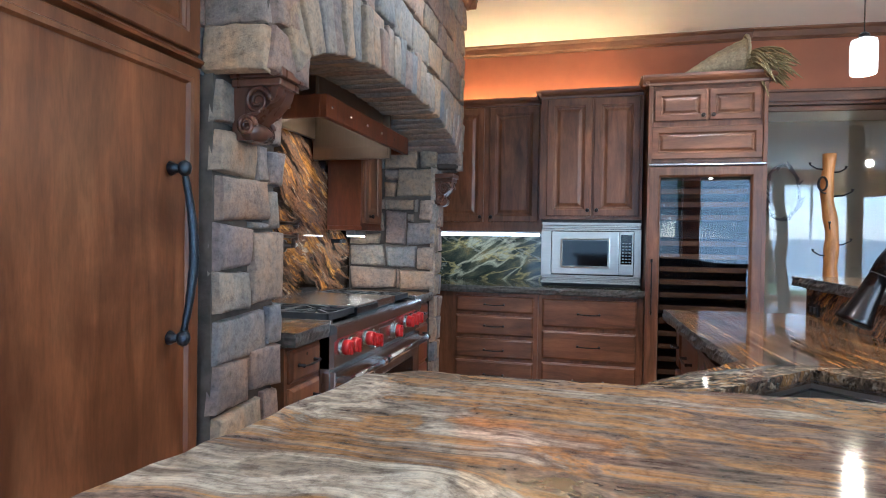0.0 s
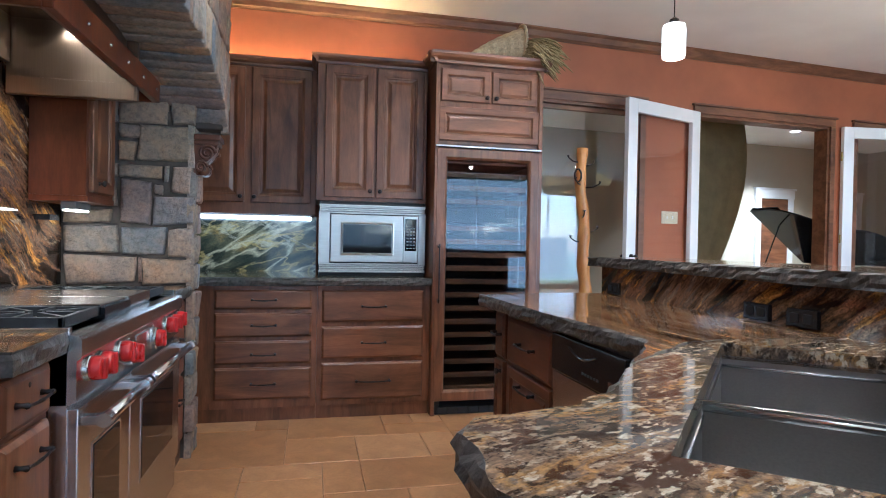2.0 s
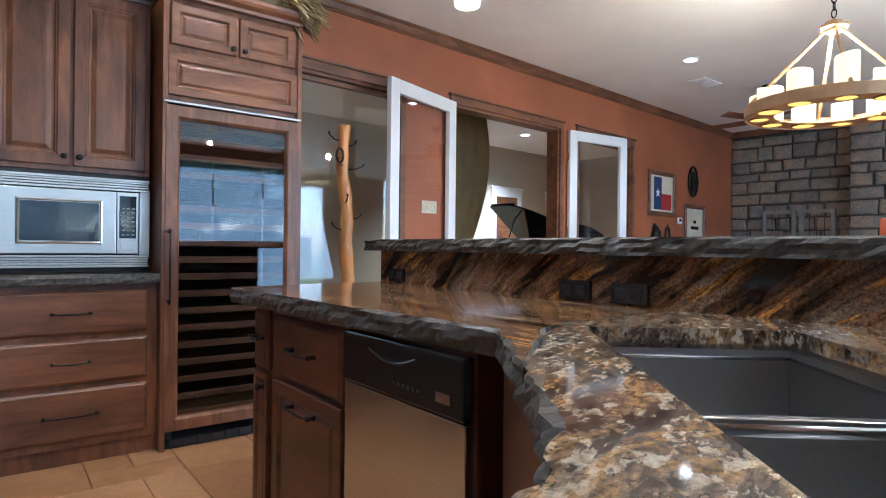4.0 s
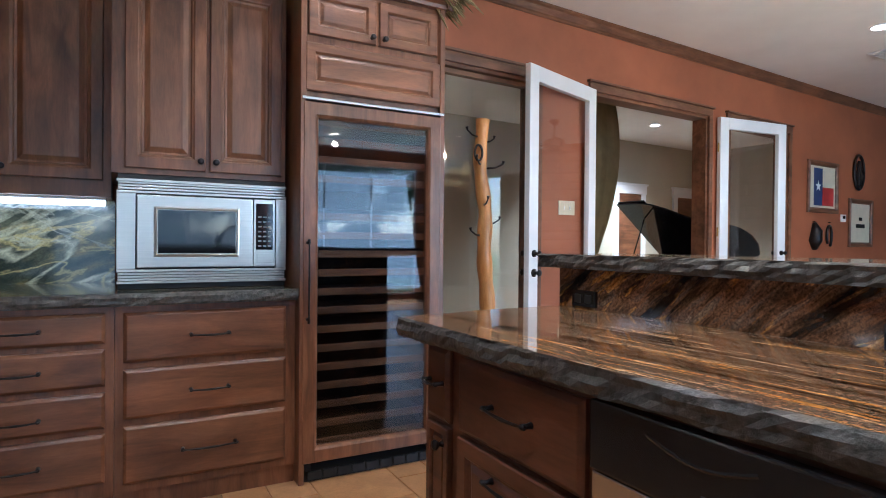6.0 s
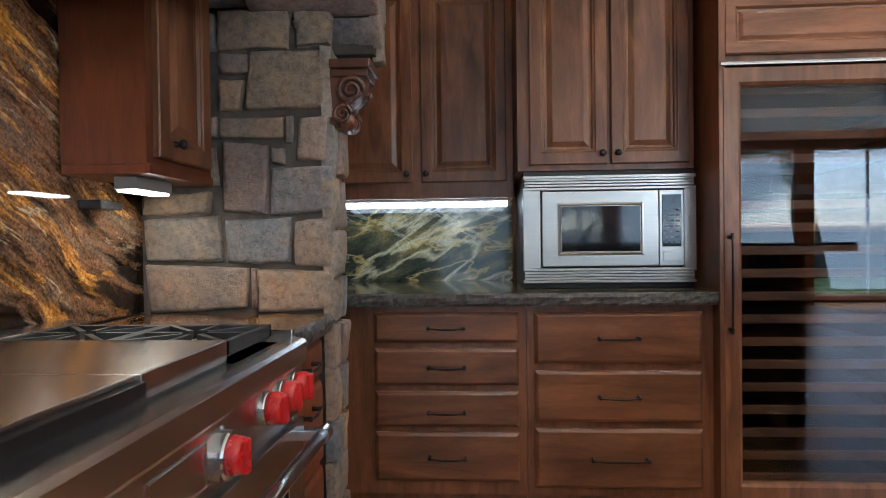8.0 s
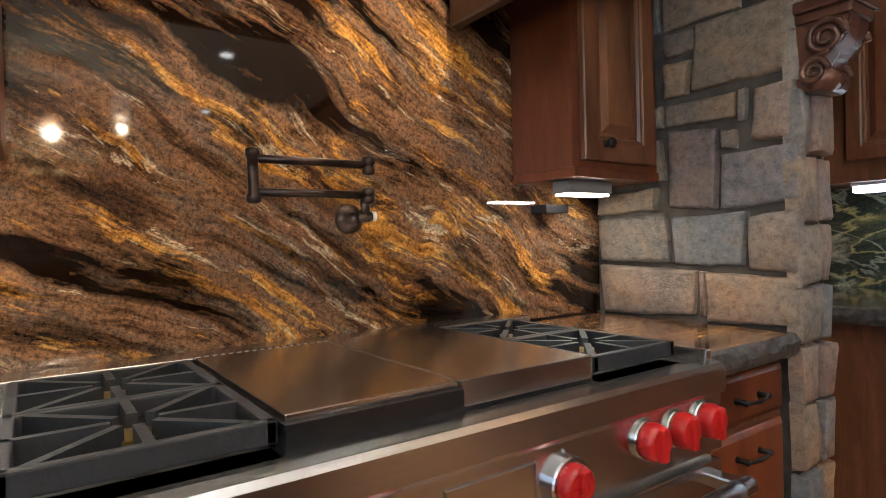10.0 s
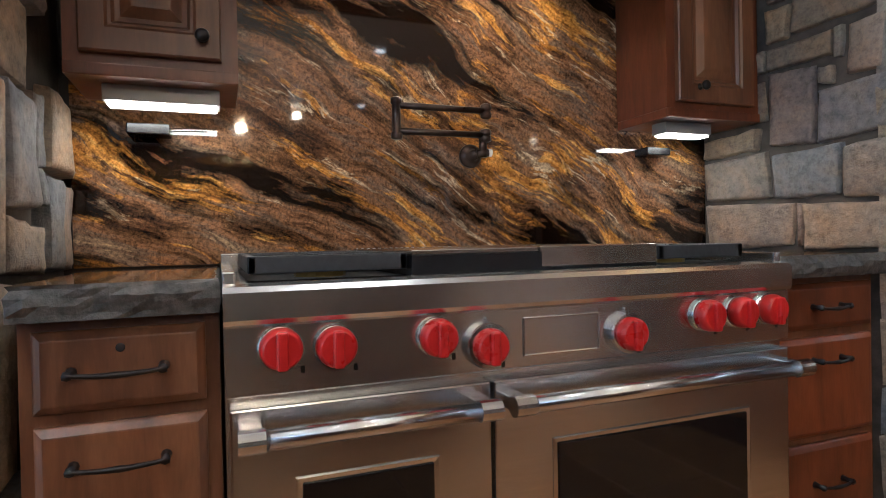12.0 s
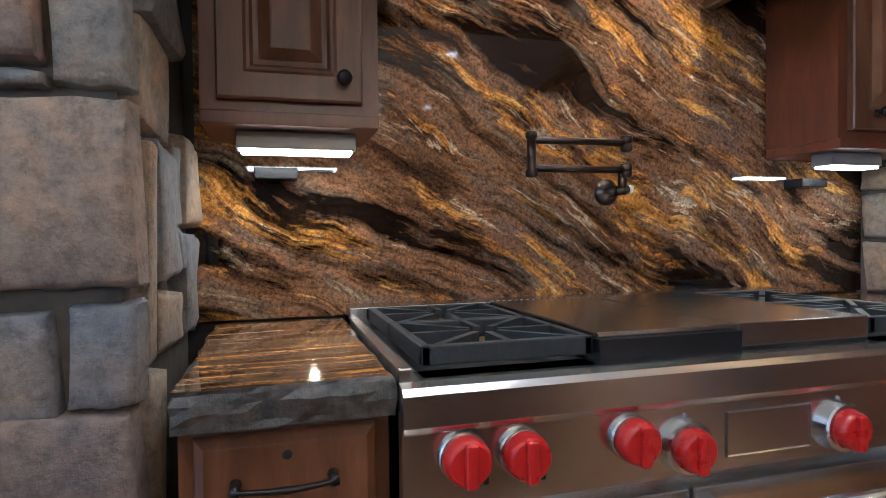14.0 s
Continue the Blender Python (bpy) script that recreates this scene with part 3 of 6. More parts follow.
add_box(bm, 9.15, 9.3, WY + 0.15, 8.6, 0, 3)
structure("wall_music_room", bm, M_beige, "pale beige painted walls of the adjoining room", "wall")
turn_since(old)
structure("wall_south", wall_with_openings(-1.9, 10.4, -3.6, -3.4, CEIL, [(-1.5, 1.9, 0.1, 2.75), (2.2, 5.2, 0.1, 2.75), (5.5, 8.4, 0.1, 2.75)]), M_rust, "rust red wall with tall garden windows", "wall")

# crown and casings on the rust wall
CROWN = [(0, 0), (0.012, 0), (0.02, 0.012), (0.03, 0.02), (0.05, 0.06), (0.07, 0.075), (0.075, 0.085), (0, 0.085)]
structure("trim", profile_run(bmesh.new(), CROWN, (-1.65, WY, CEIL - 0.085), (1.35, WY, CEIL - 0.085), (0, -1, 0)), M_trim, "stained wood crown moulding along the ceiling", "trim")
old = made()
structure("trim", profile_run(bmesh.new(), CROWN, (1.35, WY, CEIL - 0.085), (9.62, WY, CEIL - 0.085), (0, -1, 0)), M_trim, "stained wood crown moulding along the ceiling", "trim")
structure("trim", profile_run(bmesh.new(), CROWN, (9.52, WY, CEIL - 0.085), (9.52, -3.2, CEIL - 0.085), (-1, 0, 0)), M_trim, "stained wood crown moulding above the stone wall", "trim")


def casing(x0, x1, top, label):
    bm = bmesh.new()
    add_box(bm, x0 - 0.06, x1 + 0.06, WY - 0.025, WY, top, top + 0.075, 0.006)
    add_box(bm, x0 - 0.075, x1 + 0.075, WY - 0.04, WY, top + 0.075, top + 0.095, 0.005)
    add_box(bm, x0 - 0.06, x0, WY - 0.025, WY, 0, top, 0.006)
    add_box(bm, x1, x1 + 0.06, WY - 0.025, WY, 0, top, 0.006)
    add_box(bm, x0, x0 + 0.025, WY, WY + 0.15, 0, top)
    add_box(bm, x1 - 0.025, x1, WY, WY + 0.15, 0, top)
    add_box(bm, x0, x1, WY, WY + 0.15, top - 0.025, top)
    structure("trim", bm, M_trim, label, "trim")


casing(1.42, 2.6, OPEN_TOP, "stained wood casing round the fixed window")
casing(3.25, 4.88, OPEN_TOP, "stained wood casing round the double doorway")
casing(5.25, 6.42, OPEN_TOP, "stained wood casing round the fixed window")


def window(name, x0, x1, y, z0, z1, panes, label, mat=M_trim):
    w = thing(name, ((x0 + x1) / 2, y, z0), label, "window", kind="structure")
    bm = bmesh.new()
    f = 0.035
    add_box(bm, x0, x1, y - 0.025, y + 0.025, z0, z0 + f)
    add_box(bm, x0, x1, y - 0.025, y + 0.025, z1 - f, z1)
    add_box(bm, x0, x0 + f, y - 0.025, y + 0.025, z0 + f, z1 - f)
    add_box(bm, x1 - f, x1, y - 0.025, y + 0.025, z0 + f, z1 - f)
    step = (x1 - x0 - f) / panes
    for k in range(1, panes):
        add_box(bm, x0 + k * step, x0 + k * step + f, y - 0.025, y + 0.025, z0 + f, z1 - f)
    part("window_frame", bm, mat, w)
    for k in range(panes):
        g = part("pane", block(x0 + f + k * step, x0 + (k + 1) * step, y - 0.003, y + 0.003, z0 + f, z1 - f), M_glass, w)
        g.visible_shadow = False
    return w


window("window_1", 1.445, 2.575, WY + 0.06, 0.15, OPEN_TOP - 0.03, 1, "large fixed pane in a dark wood frame")
window("window_2", 5.275, 6.395, WY + 0.06, 0.15, OPEN_TOP - 0.03, 1, "large fixed pane in a dark wood frame")
turn_since(old)
window("window_3", -1.5, 1.9, -3.5, 0.1, 2.75, 3, "tall garden window with white frame", M_white)
window("window_4", 2.2, 5.2, -3.5, 0.1, 2.75, 3, "tall garden window with white frame", M_white)
window("window_5", 5.5, 8.4, -3.5, 0.1, 2.75, 3, "tall garden window with white frame", M_white)


def french_door(name, hinge, angle, width, label):
    """A glazed leaf: local u runs from the hinge to the free edge."""
    a = radians(angle)
    m = basis((hinge[0], hinge[1], 0.01), (math.cos(a), math.sin(a), 0), (0, 0, 1))
    d = thing(name, (hinge[0], hinge[1], 0), label, "door", kind="structure")
    bm = bmesh.new()
    h = 2.455

    def local_box(u0, u1, v0, v1, w0, w1, b=0.003):
        k = len(bm.verts)
        add_box(bm, u0, u1, v0, v1, w0, w1, b)
        bm.verts.ensure_lookup_table()
        for v in bm.verts[k:]:
            v.co = m @ v.co
    s = 0.115
    local_box(0, s, 0, h, -0.022, 0.022)
    local_box(width - s, width, 0, h, -0.022, 0.022)
    local_box(s, width - s, h - s, h, -0.022, 0.022)
    local_box(s, width - s, 0, 0.25, -0.022, 0.022)
    part("door_frame", bm, M_white, d)
    bm = bmesh.new()
    local_box(s, width - s, 0.25, h - s, -0.003, 0.003, 0)
    g = part("pane", bm, M_glass, d)
    g.visible_shadow = False
    for z, r in ((1.09, 0.026), (0.95, 0.03)):
        bm = bmesh.new()
        for sgn in (1, -1):
            c = m @ Vector((width - 0.06, z, sgn * 0.022))
            out = (m.to_3x3() @ Vector((0, 0, sgn))).normalized()
            tube(bm, [c, c + out * 0.01, c + out * 0.012, c + out * 0.04, c + out * 0.05, c + out * 0.062], [r, r, 0.012, 0.012, r * 0.95, r * 0.6], 14)
        part("door_knob" if z < 1 else "dead_bolt", bm, M_iron, d, "dark bronze knob", True)
    for z in (0.25, 1.3, 2.15):
        bm = bmesh.new()
        c = m @ Vector((-0.004, z, 0))
        tube(bm, [c - Vector((0, 0, 0.045)), c + Vector((0, 0, 0.045))], 0.008, 8)
        part("hinge", bm, M_brass, d, "brass hinge")
    return d


old = made()
french_door("door_1", (3.225, WY - 0.035), 180 + 14.8, 0.98, "white glazed french door leaf standing open")
french_door("door_2", (5.02, WY - 0.035), -10, 0.95, "white glazed french door leaf standing open")
turn_since(old)

# ---- cooking alcove in stone ----
AX = -0.815     # front of the arch
PX_L, PX_R = -1.0, -0.955  # fronts of the piers
Y_L, Y_R = 2.44, 4.372
YP, YE = 4.53, 4.62           # outer ends of the far pier and of the arch
A0, AW = 2.16, 2.34           # the arch opening: its start and width        # inner faces of the piers
stone_wall = thing("stone_arch", (-1.2, 3.2, 0), "rounded stone masonry arch over the cooking range", "stone arch", kind="structure")
rng = random.Random(5)


def stone(parent, m, u0, u1, v0, v1, proud, seed, mat=M_stone, joint=0.0025, n=7):
    """One rough faced block on a wall face."""
    bm = bmesh.new()
    u0, u1, v0, v1 = u0 + joint, u1 - joint, v0 + joint, v1 - joint
    jit = 0.1 * min(u1 - u0, v1 - v0, 0.12)
    r = random.Random(seed)
    cu = [r.uniform(-jit, jit) for _ in range(8)]
    tilt = (r.uniform(-0.006, 0.006), r.uniform(-0.006, 0.006))
    grid = []
    edge = min(0.017, (u1 - u0) * 0.2, (v1 - v0) * 0.2)
    fu = sorted({0.0, edge * 0.35 / (u1 - u0), edge / (u1 - u0), 0.33, 0.5, 0.67, 1 - edge / (u1 - u0), 1 - edge * 0.35 / (u1 - u0), 1.0})
    fv = sorted({0.0, edge * 0.35 / (v1 - v0), edge / (v1 - v0), 0.5, 1 - edge / (v1 - v0), 1 - edge * 0.35 / (v1 - v0), 1.0})
    for b, y in enumerate(fv):
        row = []
        for a, x in enumerate(fu):
            du = (cu[0] * (1 - y) + cu[1] * y) * (1 - x) + (cu[2] * (1 - y) + cu[3] * y) * x
            dv = (cu[4] * (1 - x) + cu[5] * x) * (1 - y) + (cu[6] * (1 - x) + cu[7] * x) * y
            u, v = u0 + (u1 - u0) * x + du, v0 + (v1 - v0) * y + dv
            k = min(a, len(fu) - 1 - a, b, len(fv) - 1 - b)
            h = (-0.012, 0.82, 1.0, 1.0, 1.0)[min(k, 4)]
            wob = noise.noise((u * 8 + seed, v * 8, seed * 0.37)) * 0.4 + noise.noise((u * 22, v * 22 + seed, 3.1)) * 0.25
            w = proud * h * (1 + wob) + (0 if k == 0 else tilt[0] * (x - 0.5) + tilt[1] * (y - 0.5)) if k else -0.012
            if k <= 1:
                u += 0.006 * noise.noise((u * 30, v * 30, seed))
                v += 0.006 * noise.noise((v * 30, u * 30, seed + 9))
            row.append(bm.verts.new(m @ Vector((u, v, w))))
        grid.append(row)
    for b in range(len(fv) - 1):
        for a in range(len(fu) - 1):
            bm.faces.new((grid[b][a], grid[b][a + 1], grid[b + 1][a + 1], grid[b + 1][a]))
    me = bpy.data.meshes.new("stone")
    bm.to_mesh(me)
    bm.free()
    nu, nv = len(fu) - 1, len(fv) - 1
    for p in me.polygons:
        a, b = p.index % nu, p.index // nu
        p.use_smooth = 0 < a < nu - 1 and 0 < b < nv - 1
    me.materials.append(mat)
    ob = new("stone", me)
    ob.parent = parent
    ob.matrix_parent_inverse = parent.matrix_basis.inverted() if parent.parent is None else Matrix()
    return ob


def arch_z(y):
    c, half, rise, spring = 3.33, 1.17, 0.255, 1.79
    k = max(-1, min(1, (y - c) / half))
    return spring + rise * math.sqrt(max(0, 1 - abs(k) ** 2.1))


# backing of the piers and of the wall over the arch
part("pier", block(-1.65, PX_L, 2.028, Y_L - 0.06, 0, 1.86), M_mortar, stone_wall)
part("pier", block(-1.65, PX_R, Y_R + 0.02, YP, 0, 1.86), M_mortar, stone_wall)
bm = bmesh.new()
ys = [2.028] + [A0 + AW * k / 40 for k in range(41)] + [YE]
front = [(y, max(1.77, arch_z(y)) + 0.012) for y in ys] + [(YE, CEIL), (2.028, CEIL)]
a = [bm.verts.new((AX, y, z)) for y, z in front]
b = [bm.verts.new((-1.2, y, z)) for y, z in front]
for k in range(len(front)):
    bm.faces.new((a[k], b[k], b[(k + 1) % len(front)], a[(k + 1) % len(front)]))
bm.faces.new(a)
bm.faces.new(b[::-1])
part("arch_backing", bm, M_mortar, stone_wall)
part("chimney_backing", block(-1.65, -1.592, 2.028, YE, 0, CEIL), M_dark, stone_wall, "dark back of the alcove")

F_L = basis((PX_L, 0, 0), (0, 1, 0), (0, 0, 1))       # pier fronts and arch, facing the room
F_R = basis((PX_R, 0, 0), (0, 1, 0), (0, 0, 1))
F_A = basis((AX, 0, 0), (0, 1, 0), (0, 0, 1))
F_IR = basis((0, Y_R + 0.02, 0), (1, 0, 0), (0, 0, 1))    # right inner face, looking to -y
F_IL = basis((0, Y_L - 0.055, 0), (-1, 0, 0), (0, 0, 1))   # left inner face, looking to +y
F_W = basis((0, 2.028, 0), (1, 0, 0), (0, 0, 1))          # near end, looking to -y
F_E = basis((0, YE, 0), (-1, 0, 0), (0, 0, 1))           # outer end, looking to +y
F_P = basis((0, YP, 0), (-1, 0, 0), (0, 0, 1))           # outer end of the far pier

# left pier front: (start, end, z0, z1), the start and end as shares of its width
PIER_STONES = [(0, 0.5, 1.64, 1.775), (0.5, 1, 1.61, 1.78), (0, 0.55, 1.487, 1.637), (0.55, 0.75, 1.48, 1.607), (0.75, 1, 1.467, 1.607), (0, 0.74, 1.345, 1.485), (0.74, 1, 1.32, 1.464),
               (0.49, 0.74, 1.32, 1.344), (0, 0.49, 1.19, 1.332), (0, 0.48, 1.042, 1.187), (0.49, 1, 1.06, 1.318), (0, 0.76, 0.895, 1.038), (0.76, 1, 0.91, 1.057),
               (0, 0.48, 0.742, 0.892), (0.48, 1, 0.757, 0.907), (0, 0.68, 0.6, 0.739), (0.68, 1, 0.6, 0.754), (0, 0.5, 0.45, 0.597), (0.5, 1, 0.45, 0.597), (0, 0.7, 0.3, 0.447), (0.7, 1, 0.3, 0.447),
               (0, 0.45, 0.15, 0.297), (0.45, 1, 0.15, 0.297), (0, 0.6, 0, 0.147), (0.6, 1, 0, 0.147)]
seed = 1
for s0, s1, z0, z1 in PIER_STONES:
    stone(stone_wall, F_L, 2.028 + s0 * 0.377, 2.028 + s1 * 0.377, z0, z1, rng.uniform(0.022, 0.036), seed)
    seed += 1
# right inner face, from the splash to the front corner: u is x
rows_r = [(0.94, 1.098, (-1.562, -1.212)), (0.945, 1.085, (-1.21, -1.185)), (0.94, 1.083, (-1.182, -0.935)), (1.102, 1.25, (-1.562, -1.3)), (1.098, 1.247, (-1.292, -1.062)), (1.088, 1.243, (-1.056, -0.935)),
          (1.254, 1.335, (-1.562, -1.335)), (1.34, 1.49, (-1.562, -1.31)), (1.252, 1.49, (-1.3, -1.152)), (1.25, 1.41, (-1.146, -0.935)), (1.495, 1.577, (-1.562, -1.31, -1.09)), (1.415, 1.475, (-1.135, -1.085)), (1.48, 1.577, (-1.085, -1.058)),
          (1.415, 1.58, (-1.056, -0.935)), (1.585, 1.7, (-1.31, -1.222)), (1.705, 1.785, (-1.31, -1.184)), (1.585, 1.79, (-1.214, -0.94)), (1.795, 1.93, (-1.5, -1.31, -1.06, -0.935)), (1.935, 2.1, (-1.5, -1.2, -0.935))]
for z0, z1, sp in rows_r:
    for s0, s1 in zip(sp, sp[1:]):
        stone(stone_wall, F_IR, s0, s1, z0, z1, rng.uniform(0.016, 0.026), seed)
        seed += 1
# left inner face, u is -x
for z0, z1, sp in [(0.0, 0.3, (1.045, 1.2)), (0.3, 0.6, (1.045, 1.2)), (0.6, 0.935, (1.045, 1.14)), (0.935, 1.045, (1.12, 1.32)), (0.935, 1.14, (1.33, 1.45, 1.562)), (0.935, 1.28, (1.045, 1.115)), (1.05, 1.29, (1.12, 1.29)), (1.07, 1.15, (1.295, 1.328)), (1.15, 1.31, (1.295, 1.36)), (1.145, 1.34, (1.37, 1.562)), (1.29, 1.45, (1.045, 1.26)), (1.45, 1.7, (1.045, 1.33)), (1.7, 1.9, (1.045, 1.3)), (1.9, 2.1, (1.045, 1.3))]:
    for s0, s1 in zip(sp, sp[1:]):
        stone(stone_wall, F_IL, s0, s1, z0, z1, rng.uniform(0.018, 0.034), seed)
        seed += 1
# right pier front and its outer end
z = 0.0
for h in (0.13, 0.16, 0.15, 0.14, 0.17, 0.15, 0.15, 0.16, 0.17, 0.17, 0.14, 0.13):
    k = rng.choice(((0, 1), (0, 0.62, 1), (0, 0.4, 1)))
    for s0, s1 in zip(k, k[1:]):
        stone(stone_wall, F_R, Y_R + s0 * (YP + 0.02 - Y_R), Y_R + s1 * (YP + 0.02 - Y_R), z, min(z + h, 1.79), rng.uniform(0.02, 0.036), seed)
        seed += 1
    stone(stone_wall, F_P, 0.945, 1.3, z, min(z + h, 1.79), rng.uniform(0.012, 0.026), seed)
    seed += 1
    z += h
    if z > 1.78:
        break
# voussoirs round the arch: wedges through its depth
N = 26
for k in range(N):
    ya, yb = A0 + AW * k / N, A0 + AW * (k + 1) / N
    bm = bmesh.new()
    r = random.Random(700 + k)
    h = r.uniform(0.17, 0.26)
    pts = []
    for y in (ya + 0.005, yb - 0.005):
        e = 0.02
        t = Vector((0, 2 * e, arch_z(min(A0 + AW - 0.01, y + e)) - arch_z(max(A0 + 0.01, y - e)))).normalized()
        nrm = Vector((0, -t.z, t.y))
        p0 = Vector((0, y, arch_z(y)))
        pts.append((p0, nrm))
    cols = []
    for x in (AX + 0.03 + r.uniform(0, 0.018), AX - 0.12, AX - 0.24, -1.2):
        cols.append([bm.verts.new(Vector((x, 0, 0)) + pts[0][0]), bm.verts.new(Vector((x, 0, 0)) + pts[0][0] + pts[0][1] * h),
                     bm.verts.new(Vector((x, 0, 0)) + pts[1][0] + pts[1][1] * h), bm.verts.new(Vector((x, 0, 0)) + pts[1][0])])
    for p, q in zip(cols, cols[1:]):
        for j in range(4):
            bm.faces.new((p[j], p[(j + 1) % 4], q[(j + 1) % 4], q[j]))
    bm.faces.new(cols[0][::-1])
    bm.faces.new(cols[-1])
    bmesh.ops.recalc_face_normals(bm, faces=bm.faces)
    bmesh.ops.bevel(bm, geom=[e for e in bm.edges if e.calc_length() < 0.4], offset=0.009, segments=2, profile=0.5, affect="EDGES", clamp_overlap=True)
    bmesh.ops.subdivide_edges(bm, edges=[e for e in bm.edges if e.calc_length() > 0.06], cuts=1, use_grid_fill=True)
    for v in bm.verts:
        v.co += Vector((0.008, 0.004, 0.006)) * noise.noise(v.co * 19 + Vector((k, 0, 0)))
    part("voussoir", bm, M_stone, stone_wall, smooth=True)
# uncoursed stones over the arch
z = 1.78
row = 0
while z < CEIL - 0.1:
    h = rng.uniform(0.13, 0.2)
    y = 2.028
    while y < YE - 0.01:
        w = rng.uniform(0.12, 0.3)
        y1 = min(y + w, YE)
        if YE - y1 < 0.08:
            y1 = YE
        mid = (y + y1) / 2
        if not A0 < mid < A0 + AW or z + h > arch_z(mid) + 0.24:
            stone(stone_wall, F_A, y, y1, z, min(z + h, CEIL - 0.06), rng.uniform(0.018, 0.036), seed)
            seed += 1
        y = y1
    u = -1.19
    while u < -0.83:
        u1 = min(u + rng.uniform(0.16, 0.3), -0.815)
        if -0.815 - u1 < 0.06:
            u1 = -0.815
        stone(stone_wall, F_W, u, u1, z, min(z + h, CEIL - 0.06), rng.uniform(0.012, 0.024), seed)
        seed += 1
        u = u1
    u = 0.83
    while u < 1.62:
        u1 = u + rng.uniform(0.14, 0.3)
        stone(stone_wall, F_E, u, u1, z, min(z + h, CEIL - 0.06), rng.uniform(0.012, 0.024), seed)
        seed += 1
        u = u1
    z += h
    row += 1
bm = profile_run(bmesh.new(), CROWN, (AX + 0.02, 1.0, CEIL - 0.085), (AX + 0.02, YE + 0.04, CEIL - 0.085), (1, 0, 0))
profile_run(bm, CROWN, (AX + 0.09, YE + 0.02, CEIL - 0.085), (-1.65, YE + 0.02, CEIL - 0.085), (0, 1, 0))
structure("trim", bm, M_trim, "stained wood crown moulding over the stone arch", "trim")

whole("granite_backsplash", block(-1.592, -1.573, Y_L - 0.035, Y_R + 0.015, 0.94, 2.45), M_splash, "polished brown and orange veined granite slab behind the range", "backsplash", kind="structure")


def corbel(base, sx, depth, width, height, label):
    """A scrolled bracket under the arch; base is the top middle of its back."""
    x, y, z = base
    c = thing("corbel", (x, y, z - height), label, "corbel")
    bm = bmesh.new()
    add_box(bm, x, x + depth * 1.12, y - width / 2 - 0.02, y + width / 2 + 0.02, z - 0.03, z, 0.006)
    add_box(bm, x, x + depth * 1.05, y - width / 2 - 0.01, y + width / 2 + 0.01, z - 0.055, z - 0.03, 0.006)
    part("abacus", bm, M_corbel, c)
    prof = []
    for k in range(25):
        f = k / 24
        d = depth * (0.98 - 0.62 * f ** 0.8 + 0.1 * math.sin(f * math.pi * 2.2))
        prof.append((d, -0.055 - f * (height - 0.055)))
    bm = bmesh.new()
    a = [bm.verts.new((x + d, y - width / 2, z + h)) for d, h in prof] + [bm.verts.new((x, y - width / 2, z - height)), bm.verts.new((x, y - width / 2, z - 0.055))]
    b = [bm.verts.new((v.co.x, y + width / 2, v.co.z)) for v in a]
    n = len(a)
    for k in range(n):
        bm.faces.new((a[k], a[(k + 1) % n], b[(k + 1) % n], b[k]))
    bm.faces.new(a)
    bm.faces.new(b[::-1])
    part("bracket", bm, M_corbel, c)
    for s in (-1, 1):
        for cx, cz, r in ((depth * 0.55, -0.1, 0.045), (depth * 0.32, -height + 0.045, 0.032)):
            bm = bmesh.new()
            pts = []
            for k in range(34):
                a = k / 33 * 2 * math.pi * 1.9
                rr = r * (1 - 0.8 * k / 33)
                pts.append((x + cx + rr * math.cos(a), y + s * (width / 2 + 0.004), z + cz + rr * math.sin(a)))
            tube(bm, pts, [0.009 - 0.004 * k / 33 for k in range(34)], 8)
            part("scroll", bm, M_corbel, c, smooth=True)
        bm = bmesh.new()
        tube(bm, [(x + depth * (0.62 - 0.35 * f), y + s * (width / 2 + 0.002), z - 0.13 - f * (height - 0.2)) for f in [k / 8 for k in range(9)]], 0.009, 8)
        part("bead", bm, M_corbel, c, smooth=True)
    bm = bmesh.new()
    tube(bm, [(x + depth * 0.36, y - width / 2 - 0.004, z - height + 0.03), (x + depth * 0.36, y + width / 2 + 0.004, z - height + 0.03)], 0.03, 16)
    part("roll", bm, M_corbel, c, smooth=True)
    return c


corbel((PX_L + 0.02, 2.15, 1.815), 1, 0.165, 0.1, 0.22, "dark carved wood corbel with scrolls on the stone pier")
corbel((PX_R + 0.015, 4.45, 1.75), 1, 0.12, 0.12, 0.22, "dark carved wood corbel with scrolls on the stone pier")

# ---- cabinet fittings ----


def bar_pull(parent, m, u, v, length, vertical=False, mat=M_iron):
    """Wrought pull: a thin bar with swollen ends on two posts."""
    bm = bmesh.new()
    n = 13
    pts, rad = [], []
    for k in range(n):
        f = k / (n - 1) * 2 - 1
        off = 0.026 + 0.004 * (1 - f * f)
        p = (u, v + f * length / 2, off) if vertical else (u + f * length / 2, v - 0.004 * (1 - f * f), off)
        pts.append(m @ Vector(p))
        rad.append(0.0036 + 0.0022 * (1 - abs(f) ** 0.5) + (0.0035 if abs(f) > 0.9 else 0))
    tube(bm, pts, rad, 8)
    for s in (-1, 1):
        c = (u, v + s * length * 0.46, 0) if vertical else (u + s * length * 0.46, v, 0)
        tube(bm, [m @ Vector(c), m @ Vector((c[0], c[1], 0.012)), m @ Vector((c[0], c[1], 0.03))], [0.009, 0.006, 0.0075], 8)
    return part("handle", bm, mat, parent, "dark wrought iron pull", True)


